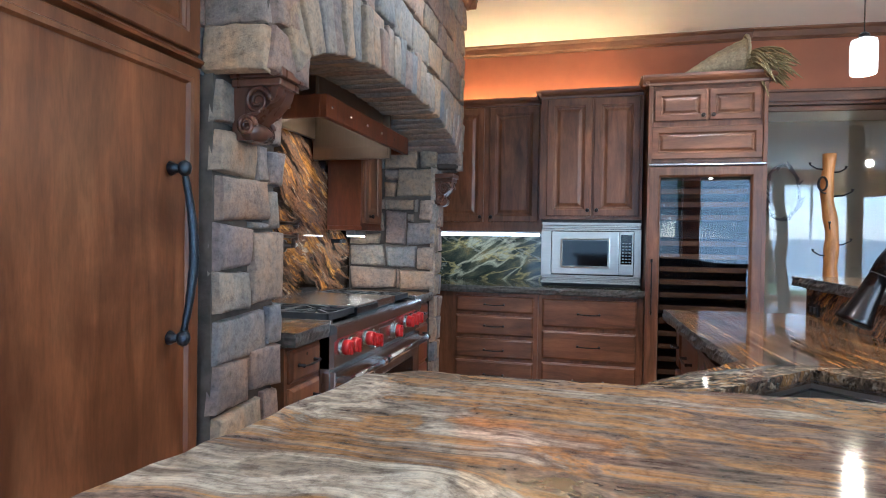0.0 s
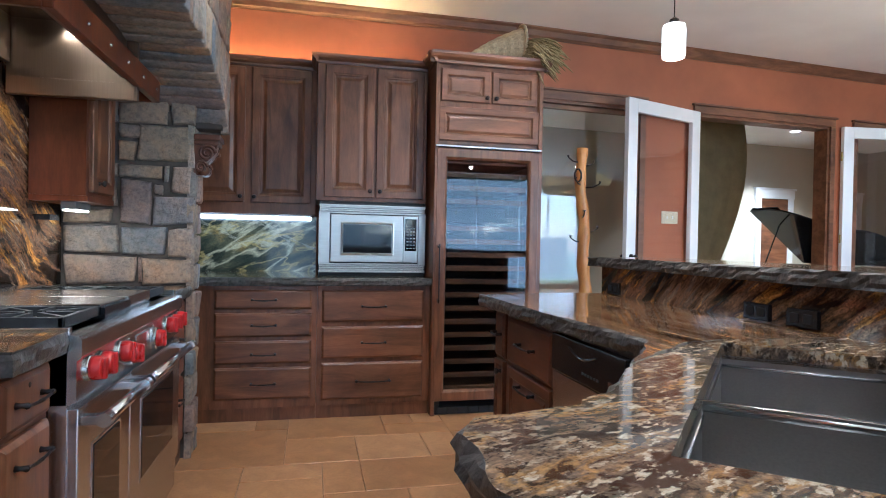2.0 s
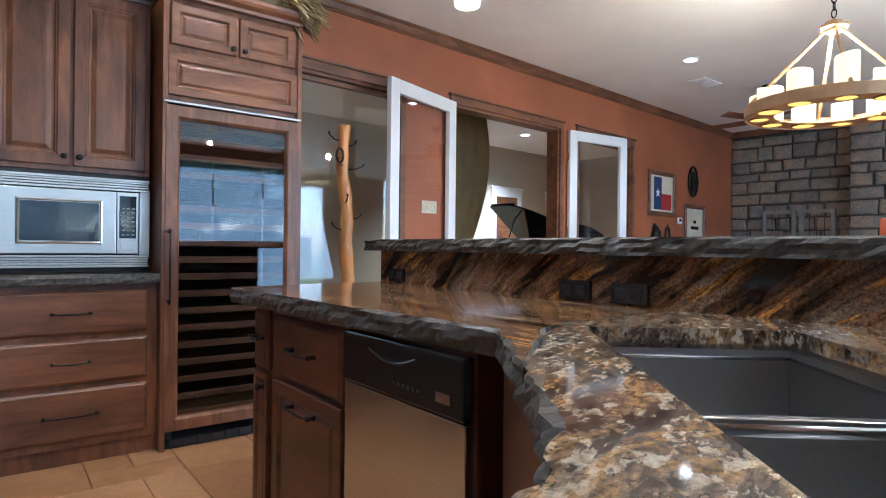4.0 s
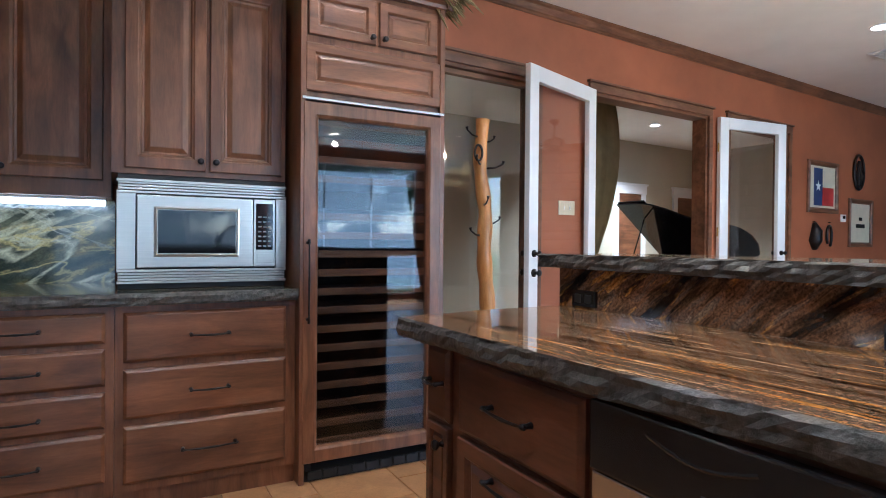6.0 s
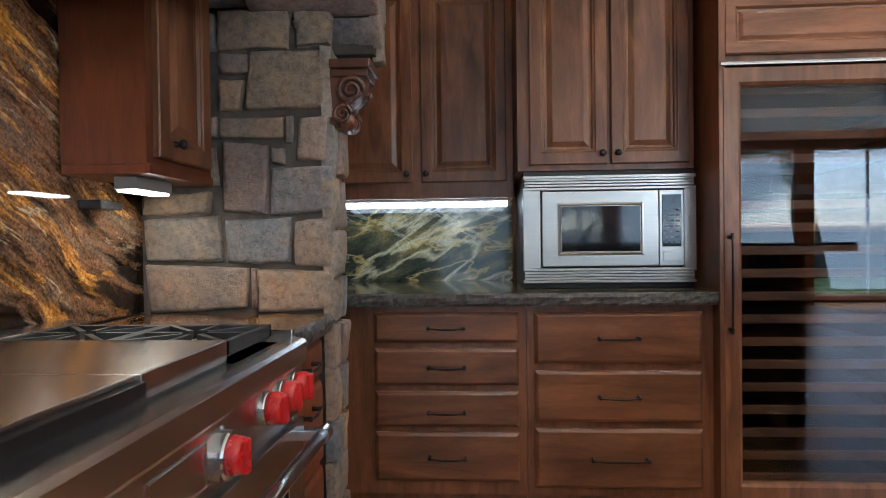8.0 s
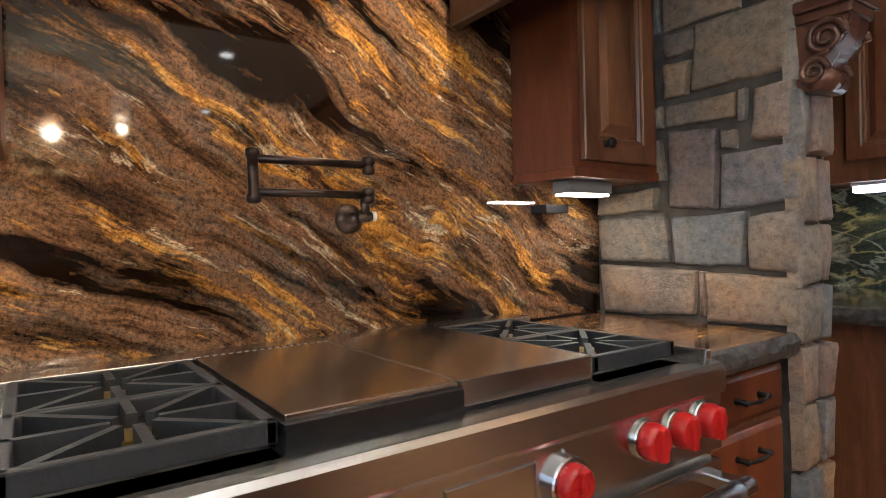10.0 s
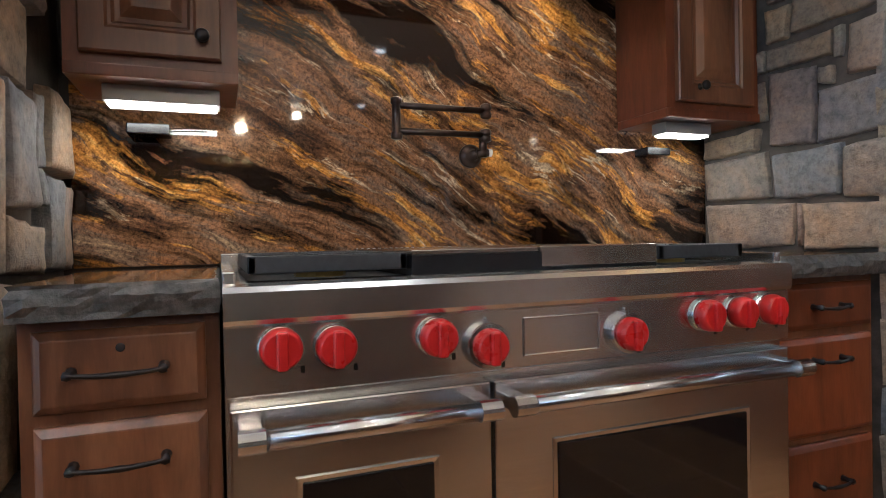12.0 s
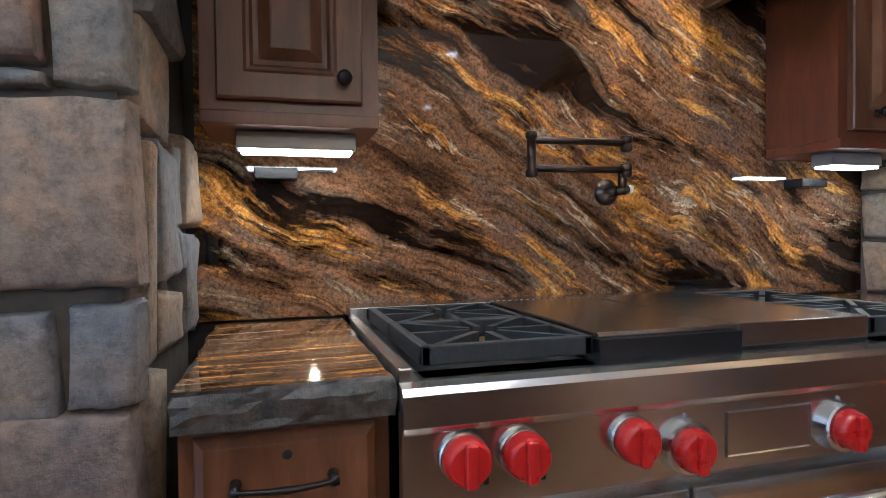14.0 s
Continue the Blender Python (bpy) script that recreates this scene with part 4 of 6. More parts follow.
def knob(parent, m, u, v, mat=M_iron):
    bm = bmesh.new()
    c = Vector((u, v, 0))
    prof = [(0.011, 0), (0.008, 0.006), (0.006, 0.012), (0.012, 0.018), (0.0155, 0.024), (0.013, 0.03), (0.006, 0.033)]
    rings = []
    for r, h in prof:
        rings.append([bm.verts.new(m @ (c + Vector((r * math.cos(k * math.pi / 7), r * math.sin(k * math.pi / 7), h)))) for k in range(14)])
    for a, b in zip(rings, rings[1:]):
        for k in range(14):
            bm.faces.new((a[k], a[(k + 1) % 14], b[(k + 1) % 14], b[k]))
    bm.faces.new(rings[-1])
    return part("knob", bm, mat, parent, "dark bronze knob", True)


def door(parent, m, u0, u1, v0, v1, loops=RAISED, mat=M_wood, name="door"):
    return part(name, nested(bmesh.new(), m, u0, u1, v0, v1, loops), mat, parent)


def shifted(m, w):
    return m @ Matrix.Translation((0, 0, w))


# ---- back wall cabinets ----
BY = 4.985
B = basis((0, BY, 0), (1, 0, 0), (0, 0, 1))
base = thing("base_cabinet", (-0.63, 5.3, 0), "stained knotty wood base cabinet with four drawers", "cabinet", "cabinets under the green counter")
part("body", block(-1.64, -0.272, BY, WY - 0.01, 0.09, 0.888), M_wood, base)
part("toe_kick", block(-1.64, -0.272, BY + 0.02, BY + 0.05, 0, 0.09), M_wood, base)
ZL = [(0.735, 0.862), (0.555, 0.711), (0.38, 0.529), (0.15, 0.356)]
for k, (z0, z1) in enumerate(ZL):
    d = door(base, shifted(B, 0.001), -0.912, -0.304, z0, z1, DRAWER, M_woodh, "drawer")
    bar_pull(d, shifted(B, 0.02), -0.607, (z0 + z1) / 2 - (0.0 if k != 2 else 0.01), 0.16)
base = thing("base_cabinet", (0.12, 5.3, 0), "stained knotty wood base cabinet with three deep drawers", "cabinet", "cabinets under the green counter")
part("body", block(-0.27, 0.494, BY, WY - 0.01, 0.09, 0.888), M_wood, base)
part("toe_kick", block(-0.27, 0.494, BY + 0.02, BY + 0.05, 0, 0.09), M_wood, base)
for z0, z1 in ((0.647, 0.86), (0.404, 0.617), (0.128, 0.375)):
    d = door(base, shifted(B, 0.001), -0.238, 0.446, z0, z1, DRAWER, M_woodh, "drawer")
    bar_pull(d, shifted(B, 0.02), 0.105, (z0 + z1) / 2, 0.17 if z0 > 0.2 else 0.24)
counter("green_countertop", slab([(-1.64, 4.94), (0.494, 4.94), (0.494, WY - 0.02), (-1.64, WY - 0.02)], 0.89, 0.945, rough=0.006), M_green_top, "dark green granite countertop with chiselled edge", "countertop")
whole("green_backsplash", block(-1.64, -0.28, WY - 0.03, WY - 0.004, 0.945, 1.375), M_green, "polished green granite splash with gold veins", "backsplash", kind="structure")
CABCROWN = [(0, 0), (0.012, 0.0), (0.016, 0.015), (0.034, 0.03), (0.042, 0.045), (0.045, 0.06), (0, 0.06)]

UY = 5.42
U = basis((0, UY, 0), (1, 0, 0), (0, 0, 1))
up = thing("wall_cabinet", (-0.95, 5.6, 1.37), "stained wood wall cabinet with raised panel doors", "cabinet", "wall cabinets")
part("body", block(-1.64, -0.292, UY, WY - 0.004, 1.375, 2.435), M_wood, up)
part("crown", profile_run(bmesh.new(), CABCROWN, (-1.64, UY, 2.435), (-0.292, UY, 2.435), (0, -1, 0)), M_woodh, up)
for u0, u1, k in ((-1.21, -0.79, -0.815), (-0.743, -0.326, -0.72)):
    d = door(up, shifted(U, 0.001), u0, u1, 1.455, 2.42)
    knob(d, shifted(U, 0.02), k, 1.495)
led = thing("under_cabinet_light", (-0.75, 5.53, 1.325), "lit slim led bar under the wall cabinet", "lamp")
part("housing", block(-1.22, -0.315, 5.47, 5.54, 1.362, 1.3745), M_porcelain, led)
part("diffuser", block(-1.215, -0.32, 5.472, 5.538, 1.336, 1.362, 0.004), M_led_cool, led)
strip = thing("cove_light", (-0.6, 5.65, 2.472), "warm light strip lying on top of the cabinets", "lamp")
part("strip", block(-1.5, 0.42, 5.66, 5.68, 2.48, 2.492), M_cove, strip)

RY = 5.15
R = basis((0, RY, 0), (1, 0, 0), (0, 0, 1))
up = thing("wall_cabinet", (0.11, 5.4, 1.47), "stained wood wall cabinet with two raised panel doors over the microwave", "cabinet", "wall cabinets")
part("body", block(-0.288, 0.48, RY, WY - 0.004, 1.47, 2.415), M_wood, up)
bm = profile_run(bmesh.new(), CABCROWN, (-0.305, RY, 2.415), (0.48, RY, 2.415), (0, -1, 0))
profile_run(bm, CABCROWN, (-0.288, RY - 0.04, 2.415), (-0.288, WY - 0.01, 2.415), (-1, 0, 0))
part("crown", bm, M_woodh, up)
for u0, u1, k in ((-0.236, 0.103, 0.078), (0.12, 0.456, 0.146)):
    d = door(up, shifted(R, 0.001), u0, u1, 1.495, 2.402)
    knob(d, shifted(R, 0.02), k, 1.54)

# microwave with its trim kit
mw = thing("microwave", (0.115, 5.3, 0.945), "built-in stainless steel microwave oven with trim kit", "microwave")
MW = basis((0, 5.14, 0), (1, 0, 0), (0, 0, 1))
part("body", block(-0.2621, 0.479, 5.15, 5.7, 0.9474, 1.4666), M_dark, mw)
bm = bmesh.new()
for z0, z1 in ((0.972, 0.983), (1.024, 1.036), (1.38, 1.392), (1.431, 1.444)):
    add_box(bm, -0.268, 0.48, 5.122, 5.15, z0, z1, 0.002)
add_box(bm, -0.268, -0.1918, 5.124, 5.15, 1.0359, 1.3801, 0.002)
add_box(bm, 0.4282, 0.48, 5.124, 5.15, 1.0359, 1.3801, 0.002)
part("trim_frame", bm, M_steelx, mw)
for z0 in (0.985, 1.396):
    for k in range(3):
        part("louvre", block(-0.2621, 0.4741, 5.13, 5.148, z0 + k * 0.013, z0 + k * 0.013 + 0.0105, 0.002), M_steelx, mw)
d = part("door", block(-0.1879, 0.3159, 5.112, 5.14, 1.0438, 1.3742, 0.004), M_steelx, mw)
part("window_bezel", nested(bmesh.new(), shifted(MW, 0.0275), -0.1185, 0.2525, 1.093, 1.324, [(0, 0), (0, 0.004), (0.008, 0.006), (0.014, 0.002)]), M_steelx, d)
part("window", block(-0.102, 0.2359, 5.106, 5.1095, 1.1097, 1.3073, 0.001), M_ovenglass, d, "dark glass")
p = part("control_panel", block(0.3189, 0.4243, 5.114, 5.14, 1.0438, 1.3742, 0.003), M_steelx, mw)
part("display", block(0.3306, 0.4116, 5.111, 5.1135, 1.1274, 1.3535, 0.001), M_ovenglass, p, "black keypad")
bm = bmesh.new()
for r in range(7):
    for c in range(3):
        add_box(bm, 0.341 + c * 0.0235, 0.356 + c * 0.0235, 5.1095, 5.111, 1.142 + r * 0.0236, 1.149 + r * 0.0236)
part("key_legends", bm, plain("grey_print", (0.3, 0.33, 0.36), 0.5), p)
part("open_button", block(0.3355, 0.4087, 5.11, 5.1135, 1.0635, 1.1077, 0.002), M_steelx, p)

# wine tower
TY = 4.955
T = basis((0, TY, 0), (1, 0, 0), (0, 0, 1))
tower = thing("wine_cabinet", (0.92, 5.3, 0), "tall stained wood cabinet housing a glass door wine cooler", "cabinet")
bm = bmesh.new()
add_box(bm, 0.497, 0.524, TY - 0.03, WY - 0.004, 0, 2.42, 0.003)
add_box(bm, 1.248, 1.276, TY - 0.03, WY - 0.004, 0, 2.42, 0.003)
part("side_panel", bm, M_wood, tower)
part("upper_body", block(0.524, 1.248, TY, WY - 0.004, 1.87, 2.42), M_wood, tower)
bm = profile_run(bmesh.new(), [(a * 1.3, b * 1.15) for a, b in CABCROWN], (0.452, TY - 0.025, 2.42), (1.32, TY - 0.025, 2.42), (0, -1, 0))
profile_run(bm, [(a * 1.3, b * 1.15) for a, b in CABCROWN], (0.497, TY - 0.06, 2.42), (0.497, WY - 0.01, 2.42), (-1, 0, 0))
profile_run(bm, [(a * 1.3, b * 1.15) for a, b in CABCROWN], (1.276, TY - 0.06, 2.42), (1.276, WY - 0.01, 2.42), (1, 0, 0))
add_box(bm, 0.497, 1.276, TY - 0.02, WY - 0.01, 2.42, 2.486)
part("crown", bm, M_woodh, tower)
for u0, u1, k in ((0.538, 0.884, 0.86), (0.902, 1.232, 0.926)):
    d = door(tower, shifted(T, 0.001), u0, u1, 2.168, 2.39, SMALLP, M_woodh)
    knob(d, shifted(T, 0.02), k, 2.2)
door(tower, shifted(T, 0.012), 0.522, 1.245, 1.895, 2.125, SMALLP, M_woodh, "grille_panel")
part("metal_strip", block(0.503, 1.268, TY - 0.04, TY, 1.848, 1.862, 0.003), M_chrome, tower, "bright steel strip")
wd = thing("wine_cooler", (0.92, 5.3, 0.0), "tall wine cooler with wood framed glass door and slatted shelves", "wine cooler")
bm = bmesh.new()
add_box(bm, 0.528, 0.565, TY + 0.005, 5.6, 0.03, 1.84)
add_box(bm, 1.225, 1.245, TY + 0.005, 5.6, 0.03, 1.84)
add_box(bm, 0.528, 1.245, 5.58, 5.6, 0.03, 1.84)
add_box(bm, 0.528, 1.245, TY + 0.005, 5.58, 0.0, 0.05)
add_box(bm, 0.528, 1.245, TY + 0.005, 5.58, 1.81, 1.84)
part("cabinet_liner", bm, M_dark, wd)
dr = part("door_frame", nested(bmesh.new(), shifted(T, -0.001), 0.512, 1.252, 0.1, 1.842, [(0, 0), (0, 0.03), (0.004, 0.034), (0.06, 0.034), (0.072, 0.026), (0.08, 0.004), (0.08, 0)], cap=False, back=False), M_wood, wd)
g = part("pane", block(0.588, 1.176, TY - 0.014, TY - 0.008, 0.176, 1.766), M_darkglass, wd, "tinted glass pane")
g.visible_shadow = False
m_pull = shifted(T, 0.034)
bar_pull(dr, m_pull, 0.535, 0.98, 0.4, True)
for k in range(18):
    z = 0.155 + k * 0.0935
    if 1.32 < z < 1.42:
        continue
    sh = part("shelf", block(0.58, 1.21, TY + 0.03, TY + 0.05, z, z + 0.036, 0.003), M_slat_dim, wd)
    part("rack", block(0.58, 1.21, TY + 0.052, 5.5, z + 0.006, z + 0.014), M_dark, wd, "dark wire rack")
part("divider", block(0.58, 1.21, TY + 0.02, 5.55, 1.335, 1.375), M_dark, wd)
bm = bmesh.new()
for k in range(9):
    add_box(bm, 0.55 + k * 0.075, 0.615 + k * 0.075, TY - 0.012, TY + 0.0, 0.012, 0.05, 0.002)
part("toe_grille", bm, M_dark, wd)

# basket and dried grasses on the tower
basket = thing("cornucopia_basket", (0.91, 5.08, 2.49), "woven cornucopia basket lying on top of the tall cabinet", "basket")
bm = bmesh.new()
pts, rad = [], []
for k in range(16):
    f = k / 15
    pts.append((0.74 + 0.42 * f, 5.1, 2.5 + 0.02 + 0.115 * f + 0.02 * math.sin(f * 3)))
    rad.append(0.012 + 0.118 * f ** 1.1 + (0.004 if k % 2 else 0))
tube(bm, pts, rad, 20, caps=False)
part("weave", bm, M_wick, basket)
bm = bmesh.new()
tube(bm, [(1.16 + 0.004 * math.cos(a), 5.1 + 0.132 * math.cos(a), 2.655 + 0.132 * math.sin(a)) for a in [k * math.pi / 12 for k in range(25)]], 0.014, 8)
part("rim", bm, M_wick, basket, "braided rim", True)
bm = bmesh.new()
r = random.Random(3)
for k in range(420):
    a = r.uniform(-1.3, 1.3)
    l = r.uniform(0.08, 0.24)
    p = Vector((1.14 + r.uniform(0, 0.05), 5.04 + r.uniform(-0.09, 0.07), 2.57 + r.uniform(-0.05, 0.07)))
    d = Vector((math.cos(a) * 1.15, -0.4 + math.sin(a) * 0.55, r.uniform(-0.15, 0.45)))
    pp = [p]
    for s in range(5):
        pp.append(pp[-1] + d * l / 5)
        d.z -= r.uniform(0.12, 0.5)
    tube(bm, pp, [0.002, 0.003, 0.005, 0.009, 0.008, 0.0015], 5)
tagged(link_mesh("dried_grass", bm, M_dry), "dry tan grasses and seed heads spilling from the basket", "dried plants", kind="stuff")

# ---- range ----
RX = -0.905
G = basis((RX, 0, 0), (0, 1, 0), (0, 0, 1))
ry0, ry1 = 2.738, 3.972
range_ = thing("kitchen_range", (-1.2, 3.355, 0), "wide stainless steel professional range with red knobs and two ovens", "range")
part("body", block(-1.555, RX - 0.035, ry0, ry1, 0.1, 0.915), M_steel, range_)
bm = bmesh.new()
prof = [(-0.09, 0.925), (-0.03, 0.925), (-0.008, 0.921), (0.0, 0.912), (0.0, 0.868), (-0.004, 0.86), (-0.012, 0.855), (-0.012, 0.745), (-0.03, 0.738), (-0.09, 0.738)]
a = [bm.verts.new((RX + o, ry0, z)) for o, z in prof]
b = [bm.verts.new((RX + o, ry1, z)) for o, z in prof]
for k in range(len(prof)):
    bm.faces.new((a[k], a[(k + 1) % len(prof)], b[(k + 1) % len(prof)], b[k]))
bm.faces.new(a)
bm.faces.new(b[::-1])
panel = part("control_panel", bm, M_steel, range_)
for y, z, big in ((2.824, 0.82, 0), (2.913, 0.816, 0), (3.094, 0.817, 0), (3.194, 0.793, 1), (3.508, 0.793, 1), (3.715, 0.816, 0), (3.809, 0.817, 0), (3.899, 0.818, 0)):
    bz = lathe(bmesh.new(), (RX - 0.012, y, z), [(0.043 if big else 0.036, 0), (0.043 if big else 0.036, 0.006 if not big else 0.014), (0.041 if big else 0.034, 0.009 if not big else 0.018), (0.03, 0.01 if not big else 0.019)], "x", 28)
    bz = part("knob_bezel", bz, M_chrome if big else M_steel, panel)
    k = part("knob", lathe(bmesh.new(), (RX + 0.004, y, z), [(0.033, -0.006), (0.0345, 0.002), (0.0338, 0.012), (0.0315, 0.02), (0.027, 0.024)], "x", 32), M_red, panel, "red control knob", True)
    k.data.polygons[-1].use_smooth = False
    part("knob_grip", block(RX + 0.018, RX + 0.037, y - 0.0095, y + 0.0095, z - 0.032, z + 0.03, 0.0065, 3), M_red, panel, "red control knob grip")
    if big:
        bm = bmesh.new()
        for s in range(22):
            an = s / 22 * 2 * math.pi
            c, sn = math.cos(an), math.sin(an)
            q = [Vector((RX + 0.0045, y + rr * c + tt * -sn, z + rr * sn + tt * c)) for rr, tt in ((0.034, -0.003), (0.0385, -0.003), (0.0385, 0.003), (0.034, 0.003))]
            bm.faces.new([bm.verts.new(v) for v in q])
        part("dial_marks", bm, M_black, panel, "black dial lettering bars")
    part("gas_mark", block(RX - 0.0135, RX - 0.0115, y + 0.032, y + 0.039, z - 0.046, z - 0.034), M_black, panel)
    part("indicator", lathe(bmesh.new(), (RX - 0.012, y, z + 0.048), [(0.004, 0), (0.0035, 0.003), (0.001, 0.004)], "x", 10), M_black if not big else M_chrome, panel)
nm = nested(bmesh.new(), shifted(G, -0.0125), 3.272, 3.445, 0.764, 0.839, [(0, 0), (0, 0.003), (0.002, 0.004), (0.004, 0.002)])
part("display_cover", nm, M_steel, panel)
for y0, y1, wy0, wy1, zt in ((ry0 + 0.006, 3.2, 2.855, 3.085, 0.592), (3.207, ry1 - 0.006, 3.343, 3.832, 0.59)):
    od = part("oven_door", block(RX - 0.045, RX - 0.008, y0, y1, 0.17, 0.725, 0.004), M_steel, range_)
    part("window_frame", nested(bmesh.new(), shifted(G, -0.0085), wy0 - 0.012, wy1 + 0.012, 0.29, zt + 0.012, [(0, 0), (0, 0.002), (0.003, 0.003), (0.012, 0.001)]), M_chrome, od)
    part("window", block(RX - 0.02, RX - 0.0045, wy0, wy1, 0.302, zt, 0.002), M_ovenglass, od, "dark oven window glass")
    bm = bmesh.new()
    tube(bm, [(RX + 0.05, y0 + 0.012, 0.69), (RX + 0.05, y1 - 0.012, 0.69)], 0.0165, 18)
    hd = part("handle", bm, M_chrome, od, "round polished steel bar handle", True)
    for y in (y0 + 0.03, y1 - 0.03):
        bm = bmesh.new()
        tube(bm, [(RX + 0.05, y - 0.02, 0.69), (RX + 0.05, y + 0.02, 0.69)], 0.0195, 18)
        add_box(bm, RX - 0.01, RX + 0.05, y - 0.018, y + 0.018, 0.677, 0.703, 0.004)
        part("handle_bracket", bm, M_chrome, od)
part("kick_panel", block(RX - 0.05, RX - 0.02, ry0 + 0.01, ry1 - 0.01, 0.03, 0.16, 0.003), M_steel, range_)
for y in (ry0 + 0.06, ry1 - 0.06):
    part("foot", lathe(bmesh.new(), (RX - 0.07, y, 0), [(0.02, 0), (0.016, 0.012), (0.016, 0.1)], "z", 12), M_chrome, range_)
# cooktop: burner bays at both ends and a covered griddle between
bm = bmesh.new()
add_box(bm, -1.555, RX - 0.03, ry0, ry0 + 0.02, 0.905, 0.945, 0.003)
add_box(bm, -1.555, RX - 0.03, ry1 - 0.02, ry1, 0.905, 0.945, 0.003)
add_box(bm, -1.56, -1.475, ry0, ry1, 0.905, 0.968, 0.003)
part("cooktop_rim", bm, M_steel, range_)
for y0, y1 in ((ry0 + 0.04, 3.06), (3.64, ry1 - 0.085)):
    part("burner_pan", block(-1.475, RX - 0.045, y0, y1, 0.91, 0.925), M_dark, range_, "dark burner tray")
    for cx in (-1.09, -1.34):
        part("burner", lathe(bmesh.new(), (cx, (y0 + y1) / 2, 0.925), [(0.05, 0), (0.05, 0.012), (0.034, 0.014), (0.034, 0.024), (0.008, 0.026)], "z", 20), M_brass, range_, "round gas burner head")
        bm = bmesh.new()
        h0, h1 = 0.938, 0.968
        xa, xb = cx - 0.125, cx + 0.125
        for q in ((xa, xa + 0.016, y0, y1), (xb - 0.016, xb, y0, y1), (xa, xb, y0, y0 + 0.016), (xa, xb, y1 - 0.016, y1)):
            add_box(bm, *q, h0, h1, 0.003)
        yc = (y0 + y1) / 2
        for k in range(8):
            an = k * math.pi / 4 + 0.0
            d = Vector((math.cos(an), math.sin(an), 0))
            far = min(0.115 / max(abs(d.x), 1e-6), (y1 - y0) / 2 / max(abs(d.y), 1e-6))
            n2 = Vector((-d.y, d.x, 0)) * 0.0065
            p0, p1 = Vector((cx, yc, 0)) + d * 0.028, Vector((cx, yc, 0)) + d * far
            q = [p0 - n2, p0 + n2, p1 + n2, p1 - n2]
            lo = [bm.verts.new((v.x, v.y, h0)) for v in q]
            hi = [bm.verts.new((v.x, v.y, h1)) for v in q]
            for j in range(4):
                bm.faces.new((lo[j], lo[(j + 1) % 4], hi[(j + 1) % 4], hi[j]))
            bm.faces.new(hi)
            bm.faces.new(lo[::-1])
        part("grate", bm, M_cast, range_, "black cast iron grate")
bm = bmesh.new()
add_box(bm, -1.47, RX - 0.047, 3.065, 3.338, 0.915, 0.962)
add_box(bm, -1.47, RX - 0.06, 3.338, 3.635, 0.915, 0.944)
part("griddle", bm, M_black, range_, "black griddle trough")
cover = part("griddle_cover", block(-1.455, RX - 0.062, 3.069, 3.338, 0.962, 0.972, 0.002), M_steelflat, range_, "brushed steel griddle cover")
part("griddle_cover", block(-1.455, RX - 0.056, 3.34, 3.632, 0.932, 0.973, 0.002), M_steelflat, range_, "brushed steel griddle cover")
bm = bmesh.new()
for k in range(22):
    add_box(bm, -1.47, -1.452, 3.07 + k * 0.0155, 3.079 + k * 0.0155, 0.965, 0.973, 0.001)
part("vent_teeth", bm, M_chrome, range_, "slotted steel vent")

# drawers beside the range
S = basis((-0.985, 0, 0), (0, 1, 0), (0, 0, 1))
for (y0, y1), zs, lab in (((Y_L + 0.006, ry0 - 0.006), ((0.735, 0.862), (0.455, 0.715), (0.12, 0.435)), "stained wood drawer cabinet beside the range"), ((ry1 + 0.006, Y_R - 0.006), ((0.745, 0.862), (0.475, 0.725), (0.12, 0.455)), "narrow stained wood drawer cabinet beside the range")):
    c = thing("drawer_cabinet", (-1.2, (y0 + y1) / 2, 0), lab, "cabinet", "drawer cabinets at the range")
    part("body", block(-1.555, -0.985, y0, y1, 0.0, 0.875), M_wood, c)
    for z0, z1 in zs:
        d = door(c, shifted(S, 0.001), y0 + 0.02, y1 - 0.022, z0, z1, DRAWER, M_redwood if y0 > 3 else M_wood, "drawer")
        bar_pull(d, shifted(S, 0.02), (y0 + y1) / 2 - 0.005, (z0 + z1) / 2 + (0.0 if z1 - z0 < 0.2 else 0.07), 0.14 if y0 < 3 else 0.11)
        if z0 > 0.7 and y0 < 3:
            bm = lathe(bmesh.new(), (-0.9645, (y0 + y1) / 2 - 0.002, z1 - 0.03), [(0.008, 0), (0.006, 0.002), (0.002, 0.0025)], "x", 12)
            part("wood_knot", bm, M_dark, d)
    counter("side_counter", slab([(-1.563, y0), (-0.94, y0 + (0 if y0 > 3 else 0.0)), (-0.94, y1), (-1.563, y1)], 0.88, 0.935, rough=0.007), M_top_y, "brown streaked granite counter with chiselled front edge", "countertop", "side counters at the range")

